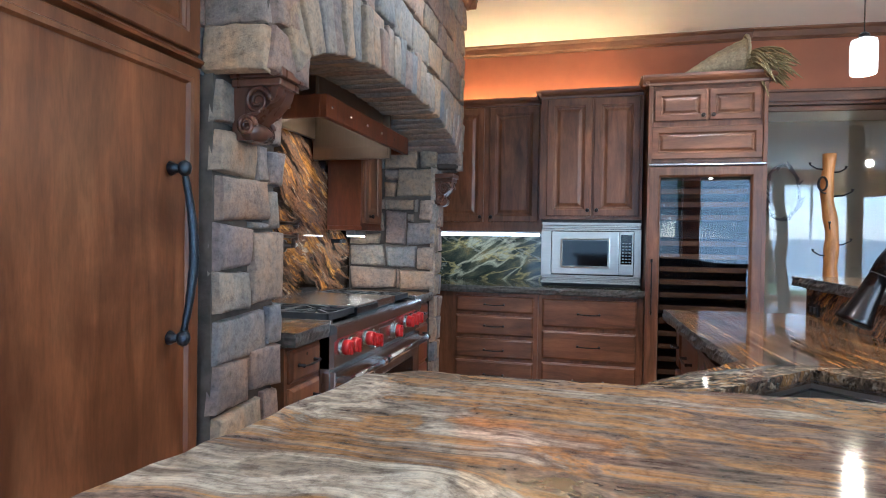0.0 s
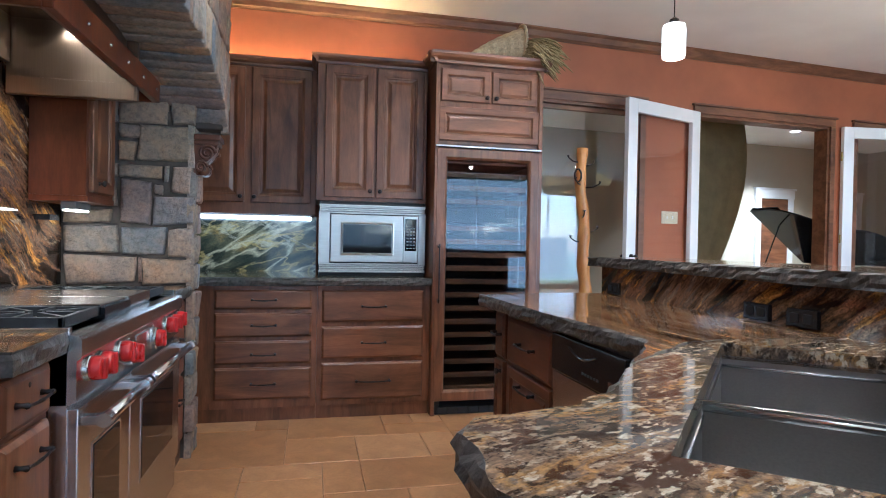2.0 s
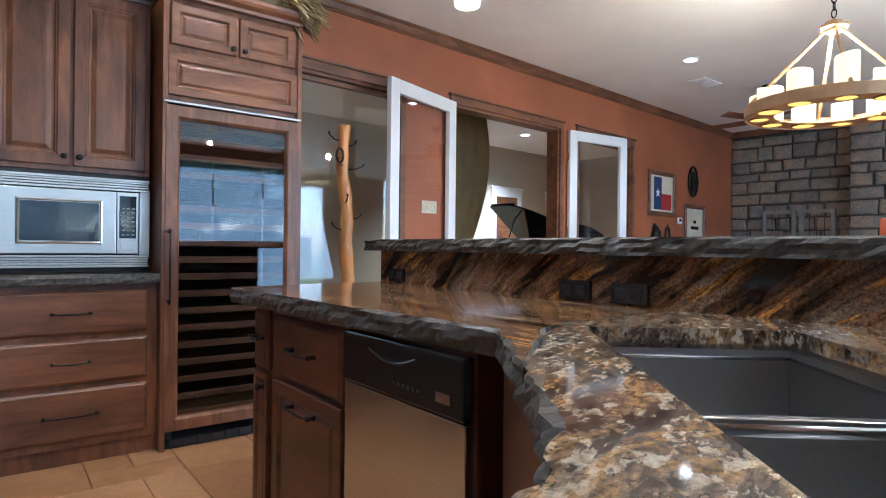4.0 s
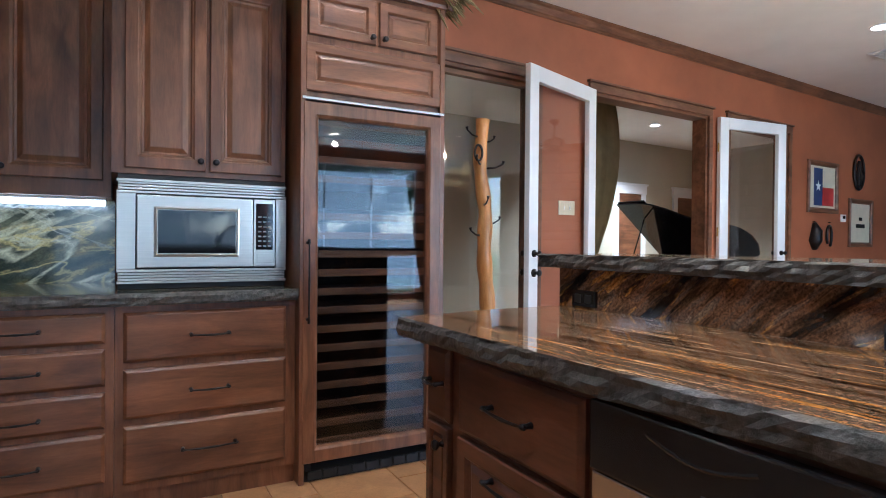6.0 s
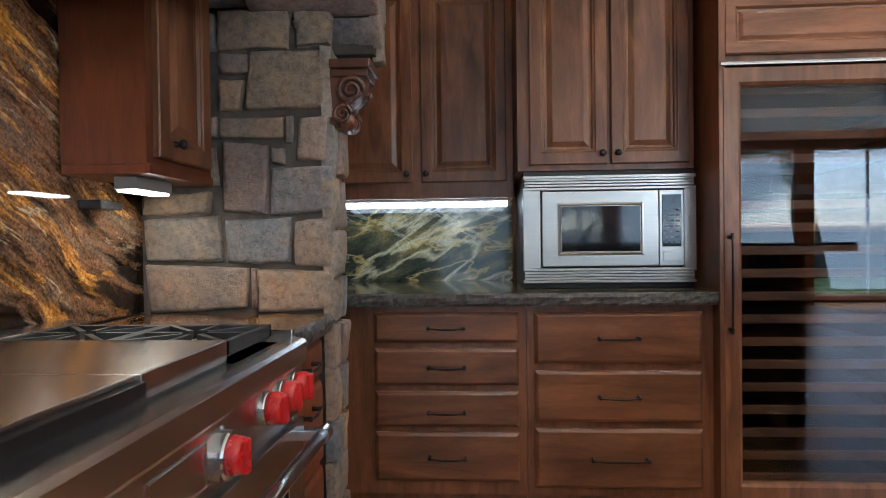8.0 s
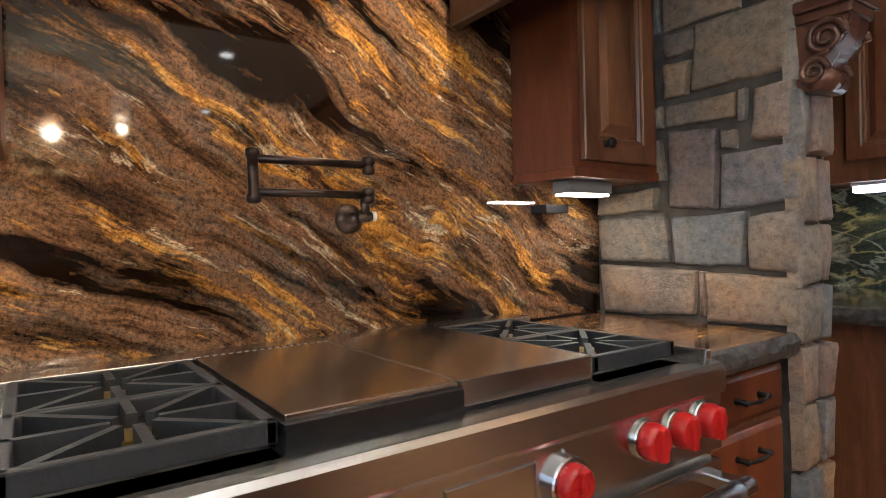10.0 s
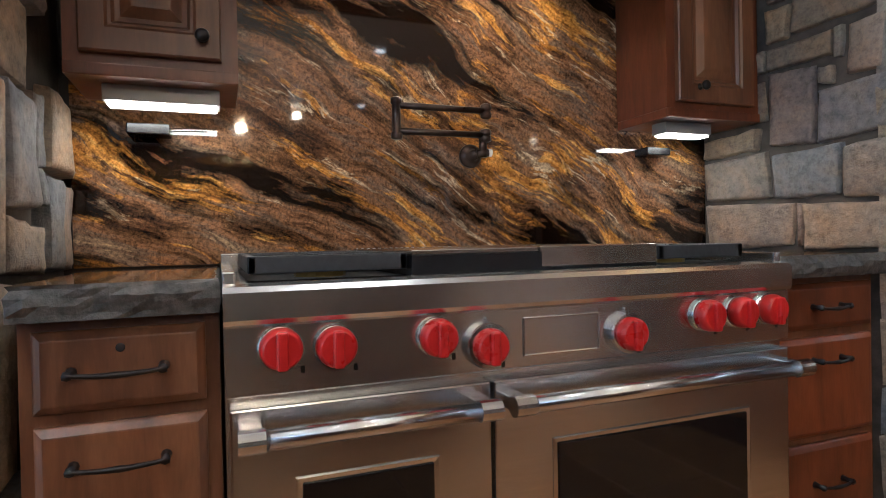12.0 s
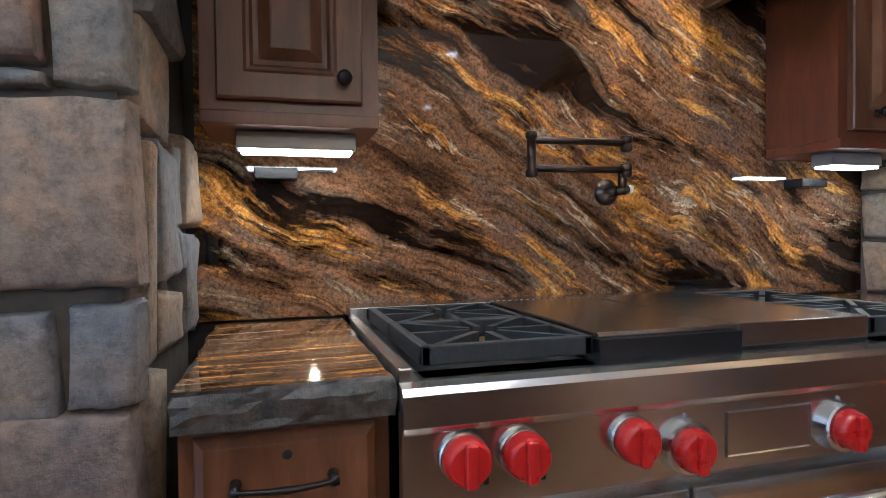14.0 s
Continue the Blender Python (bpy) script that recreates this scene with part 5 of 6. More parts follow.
# hung cabinets inside the alcove with their lights
H = basis((-1.33, 0, 0), (0, 1, 0), (0, 0, 1))
for y0, y1, k in ((Y_L + 0.004, 2.785, 2.712), (4.0, Y_R - 0.004, 4.11)):
    c = thing("alcove_cabinet", (-1.43, (y0 + y1) / 2, 1.37), "small red stained wood cabinet with a raised panel door", "cabinet", "alcove cabinets")
    part("body", block(-1.564, -1.33, y0, y1, 1.375, 2.3), M_redwood, c)
    part("light_rail", block(-1.564, -1.322, y0, y1, 1.348, 1.375, 0.003), M_redwood, c)
    d = door(c, shifted(H, 0.001), y0 + 0.03, y1 - 0.035, 1.395, 2.28)
    knob(d, shifted(H, 0.02), k, 1.44)
    lamp = thing("under_cabinet_light", (-1.42, (y0 + y1) / 2, 1.32), "lit slim lamp under the alcove cabinet", "lamp")
    m0, m1 = (y0 + 0.06, y1 - 0.04) if k < 3 else (y0 + 0.045, y1 - 0.14)
    part("housing", block(-1.45, -1.385, m0, m1, 1.312, 1.348, 0.003), M_lampgrey, lamp)
    part("diffuser", block(-1.445, -1.39, m0 + 0.008, m1 - 0.008, 1.306, 1.312, 0.001), M_led, lamp)
    o = thing("plug_strip", (-1.555, m0 + 0.05, 1.26), "small dark outlet box on the splash", "outlet")
    part("box", block(-1.572, -1.505, m0 + 0.03, m0 + 0.125, 1.262, 1.288, 0.003), M_black, o)
    part("cord", tube(bmesh.new(), [(-1.555, m0 + 0.125, 1.285), (-1.555, m0 + 0.17, 1.288), (-1.555, m0 + 0.21, 1.288)], 0.002, 6), M_chrome, o)

# hood
hood = thing("range_hood", (-1.28, 3.38, 1.72), "stainless range hood with a studded red wood fascia", "range hood")
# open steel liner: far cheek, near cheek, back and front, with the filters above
part("liner_cheek", block(-1.56, -1.06, 3.78, 3.81, 1.775, 2.12, 0.003), M_steel_reflect, hood, "brushed steel liner")
part("liner_lip", block(-1.555, -1.07, 3.773, 3.779, 1.777, 1.848, 0.002), M_steel_reflect, hood)
part("liner_cheek", block(-1.56, -1.1, 2.904, 2.93, 1.86, 2.12, 0.003), M_steel_reflect, hood)
part("liner_back", block(-1.562, -1.54, 2.932, 3.77, 1.9, 2.12, 0.003), M_steel_reflect, hood)
part("liner_front", block(-1.12, -1.098, 2.932, 3.77, 1.87, 2.12, 0.003), M_steel_reflect, hood)
for k in range(3):
    part("filter", block(-1.535, -1.125, 2.94 + k * 0.277, 3.21 + k * 0.277, 2.085, 2.1, 0.003), M_steelflat, hood)
bm = bmesh.new()
add_box(bm, -1.075, -1.045, 2.9, 4.1, 1.84, 1.945, 0.004)
fascia = part("fascia", bm, M_redwood, hood, "red wood board with studs")
part("fascia_return", block(-1.56, -1.075, 2.9, 2.92, 1.84, 1.945, 0.004), M_redwood, hood)
part("fascia_return", block(-1.56, -1.075, 4.073, 4.1, 1.84, 1.945, 0.004), M_redwood, hood)
for k in range(6):
    part("stud", lathe(bmesh.new(), (-1.045, 2.96 + k * 0.215, 1.893), [(0.008, 0), (0.007, 0.003), (0.003, 0.005)], "x", 12), M_chrome, fascia, "round steel stud")
for y in (3.0, 3.38, 3.76):
    part("lamp_lens", lathe(bmesh.new(), (-1.33, y, 2.078), [(0.02, 0), (0.02, 0.004)], "z", 18), M_led, hood, "lit hood lamp")
for y in (3.0, 3.38, 3.76):
    d = bpy.data.lights.new("hood_lamp", "SPOT")
    d.energy, d.color, d.spot_size, d.spot_blend, d.shadow_soft_size = 2.3, (1.0, 0.78, 0.54), radians(140), 0.8, 0.01
    new("hood_lamp", d).location = (-1.33, y, 2.06)
# added black block, stands for the shade between hood and arch
part("recess_shade_block", block(-1.56, -1.1, 2.9, 4.08, 2.122, 2.3), M_dark, hood)

# pot filler
pf = thing("pot_filler", (-1.5, 3.458, 1.24), "oil rubbed bronze folding pot filler tap on the splash", "tap")
part("flange", lathe(bmesh.new(), (-1.573, 3.458, 1.245), [(0.036, 0), (0.036, 0.008), (0.026, 0.014), (0.016, 0.022), (0.014, 0.05)], "x", 22), M_bronze, pf, smooth=True)
bm = bmesh.new()
tube(bm, [(-1.52, 3.458, 1.245), (-1.52, 3.493, 1.25)], [0.013, 0.013], 12)
tube(bm, [(-1.52, 3.478, 1.235), (-1.52, 3.478, 1.31)], [0.012, 0.012], 12)
part("valve_body", bm, M_bronze, pf, smooth=True)
part("handle_cap", lathe(bmesh.new(), (-1.52, 3.501, 1.25), [(0.003, -0.006), (0.012, -0.004), (0.012, 0.004), (0.004, 0.008)], "y", 14), M_porcelain, pf, "white porcelain cap", True)
for z, ya, yb in ((1.3, 3.208, 3.478), (1.372, 3.208, 3.488)):
    part("arm", tube(bmesh.new(), [(-1.51, ya, z), (-1.51, yb, z)], 0.0095, 12), M_bronze, pf, smooth=True)
for y, z0, z1 in ((3.208, 1.275, 1.395), (3.483, 1.278, 1.318), (3.485, 1.348, 1.393)):
    bm = lathe(bmesh.new(), (-1.51, y, z0), [(0.008, 0), (0.016, 0.004), (0.016, 0.018), (0.012, 0.022), (0.012, z1 - z0 - 0.022), (0.016, z1 - z0 - 0.018), (0.016, z1 - z0 - 0.004), (0.008, z1 - z0)], "z", 16)
    part("joint", bm, M_bronze, pf, smooth=True)

# fridge panel
fr = thing("refrigerator_cabinet", (-1.3, 1.3, 0), "tall knotty wood panelled refrigerator with iron pull", "refrigerator")
FX = -1.04
FM = basis((FX, 0, 0), (0, 1, 0), (0, 0, 1))
part("body", block(-1.64, FX, 0.35, 2.02, 0.0, 2.75), M_fridge, fr)
d = part("door_panel", nested(bmesh.new(), shifted(FM, 0.001), 0.42, 1.995, 0.1, 1.79, [(0, 0), (0, 0.018), (0.003, 0.02), (0.032, 0.02), (0.036, 0.026), (0.048, 0.024), (0.054, 0.012), (0.06, 0.012)]), M_fridge, fr)
part("upper_door", nested(bmesh.new(), shifted(FM, 0.001), 0.42, 1.995, 1.835, 2.7, RAISED), M_fridge, fr)
part("bead", profile_run(bmesh.new(), [(0, 0), (0.03, 0.004), (0.034, 0.012), (0.026, 0.02), (0, 0.024)], (FX, 0.35, 1.8), (FX, 2.02, 1.8), (1, 0, 0)), M_fridge, fr)
bm = bmesh.new()
pts, rad = [], []
for k in range(25):
    f = k / 24
    pts.append((FX + 0.055 + 0.026 * math.sin(f * math.pi), 1.883 + 0.012 * math.sin(f * math.pi), 1.004 + 0.477 * f))
    rad.append(0.009 + 0.0048 * math.sin(f * math.pi) + 0.0008 * math.sin(k * 2.4))
tube(bm, pts, rad, 10)
for z in (1.004, 1.481):
    tube(bm, [(FX + 0.02, 1.875, z), (FX + 0.035, 1.875, z), (FX + 0.06, 1.883, z)], [0.021, 0.013, 0.011], 12)
    lathe(bm, (FX + 0.06, 1.88, z), [(0.006, -0.022), (0.016, -0.014), (0.02, 0), (0.016, 0.014), (0.006, 0.022)], "z", 12)
part("handle", bm, M_blueiron, d, "long hammered iron pull", True)

# ---- island ----
TOP = 0.94
SINK = [(0.108, 1.632), (0.738, 2.345), (1.04, 2.08), (0.405, 1.366)]
long_arm = [(0.5, 3.785), (0.525, 3.0), (0.565, 2.41), (0.46, 2.275), (0.345, 2.13), (0.66, 2.375), (0.78, 2.4), (1.21, 2.4), (1.195, 2.6), (1.205, 3.85), (0.9, 3.85)]
corner_part = [(0.343, 2.126), (0.18, 1.925), (0.08, 1.852), (-0.03, 1.836), (-0.085, 1.825), (-0.118, 1.77), (-0.126, 1.6), (-0.115, 1.4), (-0.105, 1.14), (0.645, 1.14), (1.24, 1.885), (1.212, 2.397), (0.782, 2.397), (0.662, 2.371)]
counter("island_countertop", slab(long_arm, TOP - 0.055, TOP, rough=0.009), M_top_y, "polished brown streaked granite island top with chiselled edge", "countertop")
counter("sink_countertop", slab(corner_part, TOP - 0.055, TOP, hole=SINK, rough=0.011), M_top_sink, "polished speckled granite top round the sink with chiselled edge", "countertop")
isl = thing("island_cabinet", (0.75, 2.8, 0), "darker wood island base cabinets", "cabinet")
# hollow at the sink: front skins only
bm = bmesh.new()
prism(bm, [(0.575, 3.73), (0.575, 2.48), (1.18, 2.48), (1.19, 3.8), (0.66, 3.8)], 0.1, TOP - 0.056)
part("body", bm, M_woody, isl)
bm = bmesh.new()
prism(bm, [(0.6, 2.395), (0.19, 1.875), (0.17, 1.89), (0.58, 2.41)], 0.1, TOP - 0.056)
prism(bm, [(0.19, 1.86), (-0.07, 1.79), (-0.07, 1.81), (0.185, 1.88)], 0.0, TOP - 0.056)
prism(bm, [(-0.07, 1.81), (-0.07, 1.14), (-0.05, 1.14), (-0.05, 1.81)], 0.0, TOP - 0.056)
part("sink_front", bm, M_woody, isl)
I = basis((0.575, 0, 0), (0, -1, 0), (0, 0, 1))
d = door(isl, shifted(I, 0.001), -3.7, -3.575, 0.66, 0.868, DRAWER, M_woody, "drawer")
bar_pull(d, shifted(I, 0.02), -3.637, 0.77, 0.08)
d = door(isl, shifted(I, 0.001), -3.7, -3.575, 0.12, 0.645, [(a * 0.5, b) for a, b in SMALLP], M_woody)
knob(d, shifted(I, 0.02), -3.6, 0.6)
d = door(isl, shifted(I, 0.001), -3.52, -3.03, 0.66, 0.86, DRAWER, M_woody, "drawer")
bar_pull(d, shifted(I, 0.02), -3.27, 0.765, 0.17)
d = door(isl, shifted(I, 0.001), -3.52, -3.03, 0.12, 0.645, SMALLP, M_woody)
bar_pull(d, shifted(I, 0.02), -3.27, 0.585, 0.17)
dw = thing("dishwasher", (0.85, 2.74, 0), "dishwasher with black control strip and steel door", "dishwasher")
part("door", block(0.552, 0.574, 2.49, 3.0, 0.12, 0.735, 0.004), M_steel, dw)
p = part("control_strip", block(0.545, 0.574, 2.49, 3.0, 0.74, 0.872, 0.005), M_black, dw, "black control strip")
bm = bmesh.new()
tube(bm, [(0.5475, 2.66 + 0.2 * k / 10, 0.842 - 0.022 * math.sin(k / 10 * math.pi)) for k in range(11)], 0.005, 8)
part("grip", bm, M_black, p)
for k in range(6):
    part("button", block(0.5425, 0.5445, 2.64 + k * 0.02, 2.652 + k * 0.02, 0.772, 0.78, 0.0005), M_cast, p)
part("badge", block(0.5425, 0.5448, 2.53, 2.58, 0.768, 0.79, 0.0005), M_chrome, p, "small steel badge")
part("toe_kick", block(0.6, 0.62, 2.49, 3.0, 0.0, 0.11), M_dark, dw)

# undermount double bowl sink
sink = thing("kitchen_sink", (0.69, 1.85, 0.7), "dark steel undermount double bowl kitchen sink", "sink")
P = [Vector((x, y, 0)) for x, y in SINK]
e1, e2 = (P[1] - P[0]), (P[3] - P[0])
n1, n2 = e1.normalized(), e2.normalized()


def bowl(f0, f1):
    bm = bmesh.new()
    q = [P[0] + e1 * f0, P[0] + e1 * f1, P[3] + (P[2] - P[3]) * f1, P[3] + (P[2] - P[3]) * f0]
    c = sum(q, Vector()) / 4
    rings = []
    for s, z in ((1.0, TOP - 0.03), (1.0, TOP - 0.04), (0.985, TOP - 0.2), (0.95, TOP - 0.235), (0.87, TOP - 0.245)):
        rings.append([bm.verts.new(c + (p - c) * s + Vector((0, 0, z))) for p in q])
    for a, b in zip(rings, rings[1:]):
        for k in range(4):
            bm.faces.new((a[k], a[(k + 1) % 4], b[(k + 1) % 4], b[k]))
    bm.faces.new(rings[-1])
    return bm, c


for f0, f1 in ((0.0, 0.44), (0.46, 1.0)):
    bm, c = bowl(f0, f1)
    part("bowl", bm, M_sinksteel, sink)
    part("drain", lathe(bmesh.new(), (c.x, c.y, TOP - 0.245), [(0.045, 0.0), (0.045, 0.003), (0.03, 0.004), (0.02, 0.002)], "z", 20), M_chrome, sink)
bm = bmesh.new()
a, b = P[0] + e1 * 0.45, P[3] + (P[2] - P[3]) * 0.45
tube(bm, [a + Vector((0, 0, TOP - 0.042)), b + Vector((0, 0, TOP - 0.042))], 0.012, 10)
part("divider", bm, M_chrome, sink, "bright rounded divider", True)
bm = bmesh.new()
for k in range(4):
    p, q = P[k], P[(k + 1) % 4]
    tube(bm, [p + Vector((0, 0, TOP - 0.057)), q + Vector((0, 0, TOP - 0.057))], 0.004, 8)
part("rim", bm, M_chrome, sink, smooth=True)

# faucet
fx, fy = 0.9, 1.69
fa = thing("kitchen_faucet", (fx, fy, TOP), "oil rubbed bronze gooseneck kitchen faucet with lever", "faucet")
part("base", lathe(bmesh.new(), (fx, fy, TOP), [(0.04, 0), (0.041, 0.006), (0.041, 0.026), (0.038, 0.03), (0.036, 0.034), (0.041, 0.05), (0.041, 0.075), (0.035, 0.095), (0.026, 0.108), (0.024, 0.116), (0.03, 0.119), (0.031, 0.124), (0.024, 0.128), (0.023, 0.143), (0.028, 0.146), (0.028, 0.151), (0.02, 0.155)], "z", 28), M_faucet, fa, smooth=True)
toward = Vector((-1.0, 0.04, 0)).normalized()
pts = [Vector((fx, fy, TOP + 0.15)), Vector((fx, fy, TOP + 0.25))]
for k in range(17):
    an = math.pi * k / 16 * 0.9
    pts.append(Vector((fx, fy, TOP + 0.262)) + toward * (0.135 * (1 - math.cos(an))) + Vector((0, 0, 0.125 * math.sin(an))))
part("neck", tube(bmesh.new(), pts, 0.0172, 20), M_faucet, fa, "curved dark spout", True)
end = pts[-1]
dn = (pts[-1] - pts[-2]).normalized()
part("spray_head", tube(bmesh.new(), [end, end + dn * 0.003, end + dn * 0.004, end + dn * 0.03, end + dn * 0.06, end + dn * 0.085, end + dn * 0.092, end + dn * 0.098, end + dn * 0.1], [0.0172, 0.0172, 0.0165, 0.0185, 0.023, 0.0285, 0.031, 0.031, 0.027], 24), M_faucet, fa, "flared spray head", True)
part("spray_face", tube(bmesh.new(), [end + dn * 0.099, end + dn * 0.102], [0.025, 0.022], 20), M_black, fa, "dark spray nozzle face")
side = Vector((0.62, -0.78, 0)).normalized()
c = Vector((fx, fy, TOP + 0.064))
part("valve_ball", tube(bmesh.new(), [c + side * 0.02, c + side * 0.03, c + side * 0.045, c + side * 0.06, c + side * 0.068], [0.028, 0.034, 0.035, 0.027, 0.012], 20), M_faucet, fa, "round valve cap", True)
part("lever", tube(bmesh.new(), [c + side * 0.05 + Vector((0, 0, -0.02)), c + side * 0.075 + Vector((0, 0, -0.012)), c + side * 0.092 + Vector((0, 0, 0.02)), c + side * 0.096 + Vector((0, 0, 0.07)), c + side * 0.1 + Vector((0, 0, 0.115)), c + side * 0.108 + Vector((0, 0, 0.128))], [0.014, 0.015, 0.013, 0.01, 0.012, 0.01], 14), M_faucet, fa, "side lever", True)

# raised bar behind the counters
bar = thing("raised_bar", (1.4, 2.4, 0), "raised granite breakfast bar on a stone faced wall", "breakfast bar")
inner = [(1.205, 3.88), (1.195, 2.6), (1.24, 1.88), (0.645, 1.137), (-0.1, 1.133)]
outer = [(-0.1, 0.97), (0.82, 0.97), (1.48, 1.78), (1.42, 2.6), (1.41, 3.88)]
bm = prism(bmesh.new(), inner + outer, 0.0, 1.08)
part("bar_wall", bm, M_bar_face, bar, "brown veined granite upstand")
led_in = [(1.16, 3.95), (1.155, 2.6), (1.202, 1.9), (0.63, 1.172), (0.3, 1.172), (-0.08, 1.165), (-0.135, 1.13), (-0.15, 1.0), (-0.158, 0.87), (-0.175, 0.72), (0.95, 0.68), (1.74, 1.66), (1.68, 2.6), (1.64, 3.97)]
ledge = part("bar_top", slab(led_in, 1.08, 1.13, rough=0.012), M_top_x, bar, "polished streaked granite bar top with chiselled edge")
for x, y in ((1.188, 2.74), (1.19, 2.55), (1.198, 3.735)):
    o = thing("outlet", (x, y, 1.0), "black outlet plate on the granite upstand", "outlet", "black outlets")
    part("plate", block(x - 0.008, x + 0.01, y - 0.058, y + 0.058, 0.945, 1.003, 0.003), M_black, o)
    for s in (-0.026, 0.026):
        part("socket", block(x - 0.011, x - 0.006, y + s - 0.016, y + s + 0.016, 0.959, 0.989, 0.002), M_dark, o)

# ---- lamps and ceiling things ----
pend = thing("pendant_lamp", (1.211, 3.292, 1.99), "lit cylindrical frosted glass pendant on a thin cord", "lamp")
part("shade", lathe(bmesh.new(), (1.211, 3.292, 2.01), [(0.036, 0), (0.047, 0.004), (0.05, 0.02), (0.05, 0.125), (0.046, 0.145), (0.022, 0.155)], "z", 28), M_shade, pend, "frosted glass shade", True)
part("cap", lathe(bmesh.new(), (1.211, 3.292, 2.165), [(0.022, 0), (0.02, 0.015), (0.006, 0.025)], "z", 16), M_iron, pend)
part("cord", tube(bmesh.new(), [(1.211, 3.292, 2.185), (1.211, 3.292, CEIL - 0.02)], 0.0025, 6), M_iron, pend)
part("canopy", lathe(bmesh.new(), (1.211, 3.292, CEIL - 0.025), [(0.05, 0), (0.06, 0.015), (0.06, 0.025)], "z", 20), M_iron, pend)
d = bpy.data.lights.new("pendant_bulb", "POINT")
d.energy, d.color, d.shadow_soft_size = 2.0, WARM, 0.02
new("pendant_bulb", d).location = (1.211, 3.292, 1.94)

can = thing("can_light", (0, 0, CEIL), "lit recessed ceiling downlight with white trim", "lamp", "recessed downlights")
part("trim_ring", lathe(bmesh.new(), (0, 0, CEIL - 0.008), [(0.072, 0.0), (0.078, 0.003), (0.078, 0.008), (0.06, 0.008)], "z", 24), M_white, can)
part("lens", lathe(bmesh.new(), (0, 0, CEIL - 0.011), [(0.058, 0), (0.058, 0.003)], "z", 24), M_can, can, "lit lens")
spots = [(5.42, 4.78), (0.35, 1.9), (-0.25, 3.35), (0.9, 4.3), (2.6, 1.6), (2.9, 4.4), (5.6, 1.2), (-0.2, 0.2)]
for k, (x, y) in enumerate(spots):
    if k:
        copy_thing(can, Matrix.Translation((x, y, CEIL)))
    d = bpy.data.lights.new("downlight", "SPOT")
    d.energy, d.color, d.spot_size, d.spot_blend, d.shadow_soft_size = 9.5, (1.0, 0.9, 0.77), radians(125), 0.6, 0.03
    new("downlight", d).location = (x, y, CEIL - 0.03)
can.matrix_basis = Matrix.Translation((spots[0][0], spots[0][1], CEIL))

ch = thing("chandelier", (4.02, 2.96, 1.95), "round wooden ring chandelier with glowing amber glass candles", "chandelier")
cx, cy, cz, cr = 3.955, 3.0, 2.0, 0.46
bm = bmesh.new()
n = 48
prof = [(cr - 0.14, -0.026), (cr + 0.022, -0.026), (cr + 0.026, -0.038), (cr + 0.036, -0.036), (cr + 0.038, 0.034), (cr + 0.034, 0.038), (cr + 0.026, 0.036), (cr + 0.024, -0.014), (cr - 0.14, -0.014)]
rings = [[bm.verts.new((cx + r * math.cos(2 * math.pi * k / n), cy + r * math.sin(2 * math.pi * k / n), cz + h)) for r, h in prof] for k in range(n)]
for k in range(n):
    a, b = rings[k], rings[(k + 1) % n]
    for j in range(len(prof)):
        bm.faces.new((a[j], a[(j + 1) % len(prof)], b[(j + 1) % len(prof)], b[j]))
part("ring", bm, M_ring, ch, "pale tan wooden ring")
for k in range(11):
    a = 2 * math.pi * k / 11 + 0.2
    rr = (cr - 0.055, cr - 0.065, cr - 0.05)[k % 3]
    x, y, w = cx + rr * math.cos(a), cy + rr * math.sin(a), (0.062, 0.074, 0.068)[k % 3]
    h = (0.13, 0.17, 0.23, 0.15)[k % 4]
    bm = lathe(bmesh.new(), (x, y, cz - 0.014), [(w - 0.004, 0), (w, 0.01), (w, h - 0.008), (w - 0.004, h), (w - 0.016, h - 0.012)], "z", 24)
    for v in bm.verts:
        if v.co.z > cz + 0.06:
            v.co.z += 0.2 * (math.cos(k * 1.9) * (v.co.x - x) + math.sin(k * 1.9) * (v.co.y - y))
    part("candle_glass", bm, M_candle, ch, "glowing amber glass cylinder with a slanted top", True)
    part("cup_rim", lathe(bmesh.new(), (x, y, cz - 0.034), [(w - 0.008, 0.008), (w - 0.008, 0), (w, 0), (w, 0.008)], "z", 24), M_brass, ch)
    part("cup_lens", lathe(bmesh.new(), (x, y, cz - 0.033), [(w - 0.009, 0), (w - 0.009, 0.006)], "z", 24), M_amber, ch, "glowing cup under the ring")
part("hub", lathe(bmesh.new(), (cx, cy, cz + 0.5), [(0.02, -0.03), (0.045, -0.024), (0.048, -0.004), (0.078, 0), (0.08, 0.016), (0.05, 0.02), (0.048, 0.04), (0.02, 0.046), (0.01, 0.06)], "z", 24), M_ring, ch, "stacked wooden discs")
for k in range(4):
    a = 2 * math.pi * k / 4 + 0.5
    part("rod", tube(bmesh.new(), [(cx + 0.045 * math.cos(a), cy + 0.045 * math.sin(a), cz + 0.49), (cx + (cr + 0.03) * math.cos(a), cy + (cr + 0.03) * math.sin(a), cz + 0.03)], 0.0115, 8), M_ring, ch, "tan wooden rod")
bm = bmesh.new()
for k in range(10):
    z0 = cz + 0.57 + k * 0.046
    ax = (1, 0) if k % 2 else (0, 1)
    tube(bm, [(cx + ax[0] * 0.014 * math.cos(t), cy + ax[1] * 0.014 * math.cos(t), z0 + 0.023 + 0.028 * math.sin(t)) for t in [j * math.pi / 6 for j in range(13)]], 0.004, 6)
part("chain", bm, M_iron, ch)
d = bpy.data.lights.new("chandelier_bulbs", "POINT")
d.energy, d.color, d.shadow_soft_size = 13, (1.0, 0.75, 0.48), 0.04
new("chandelier_bulbs", d).location = (cx, cy, cz + 0.35)

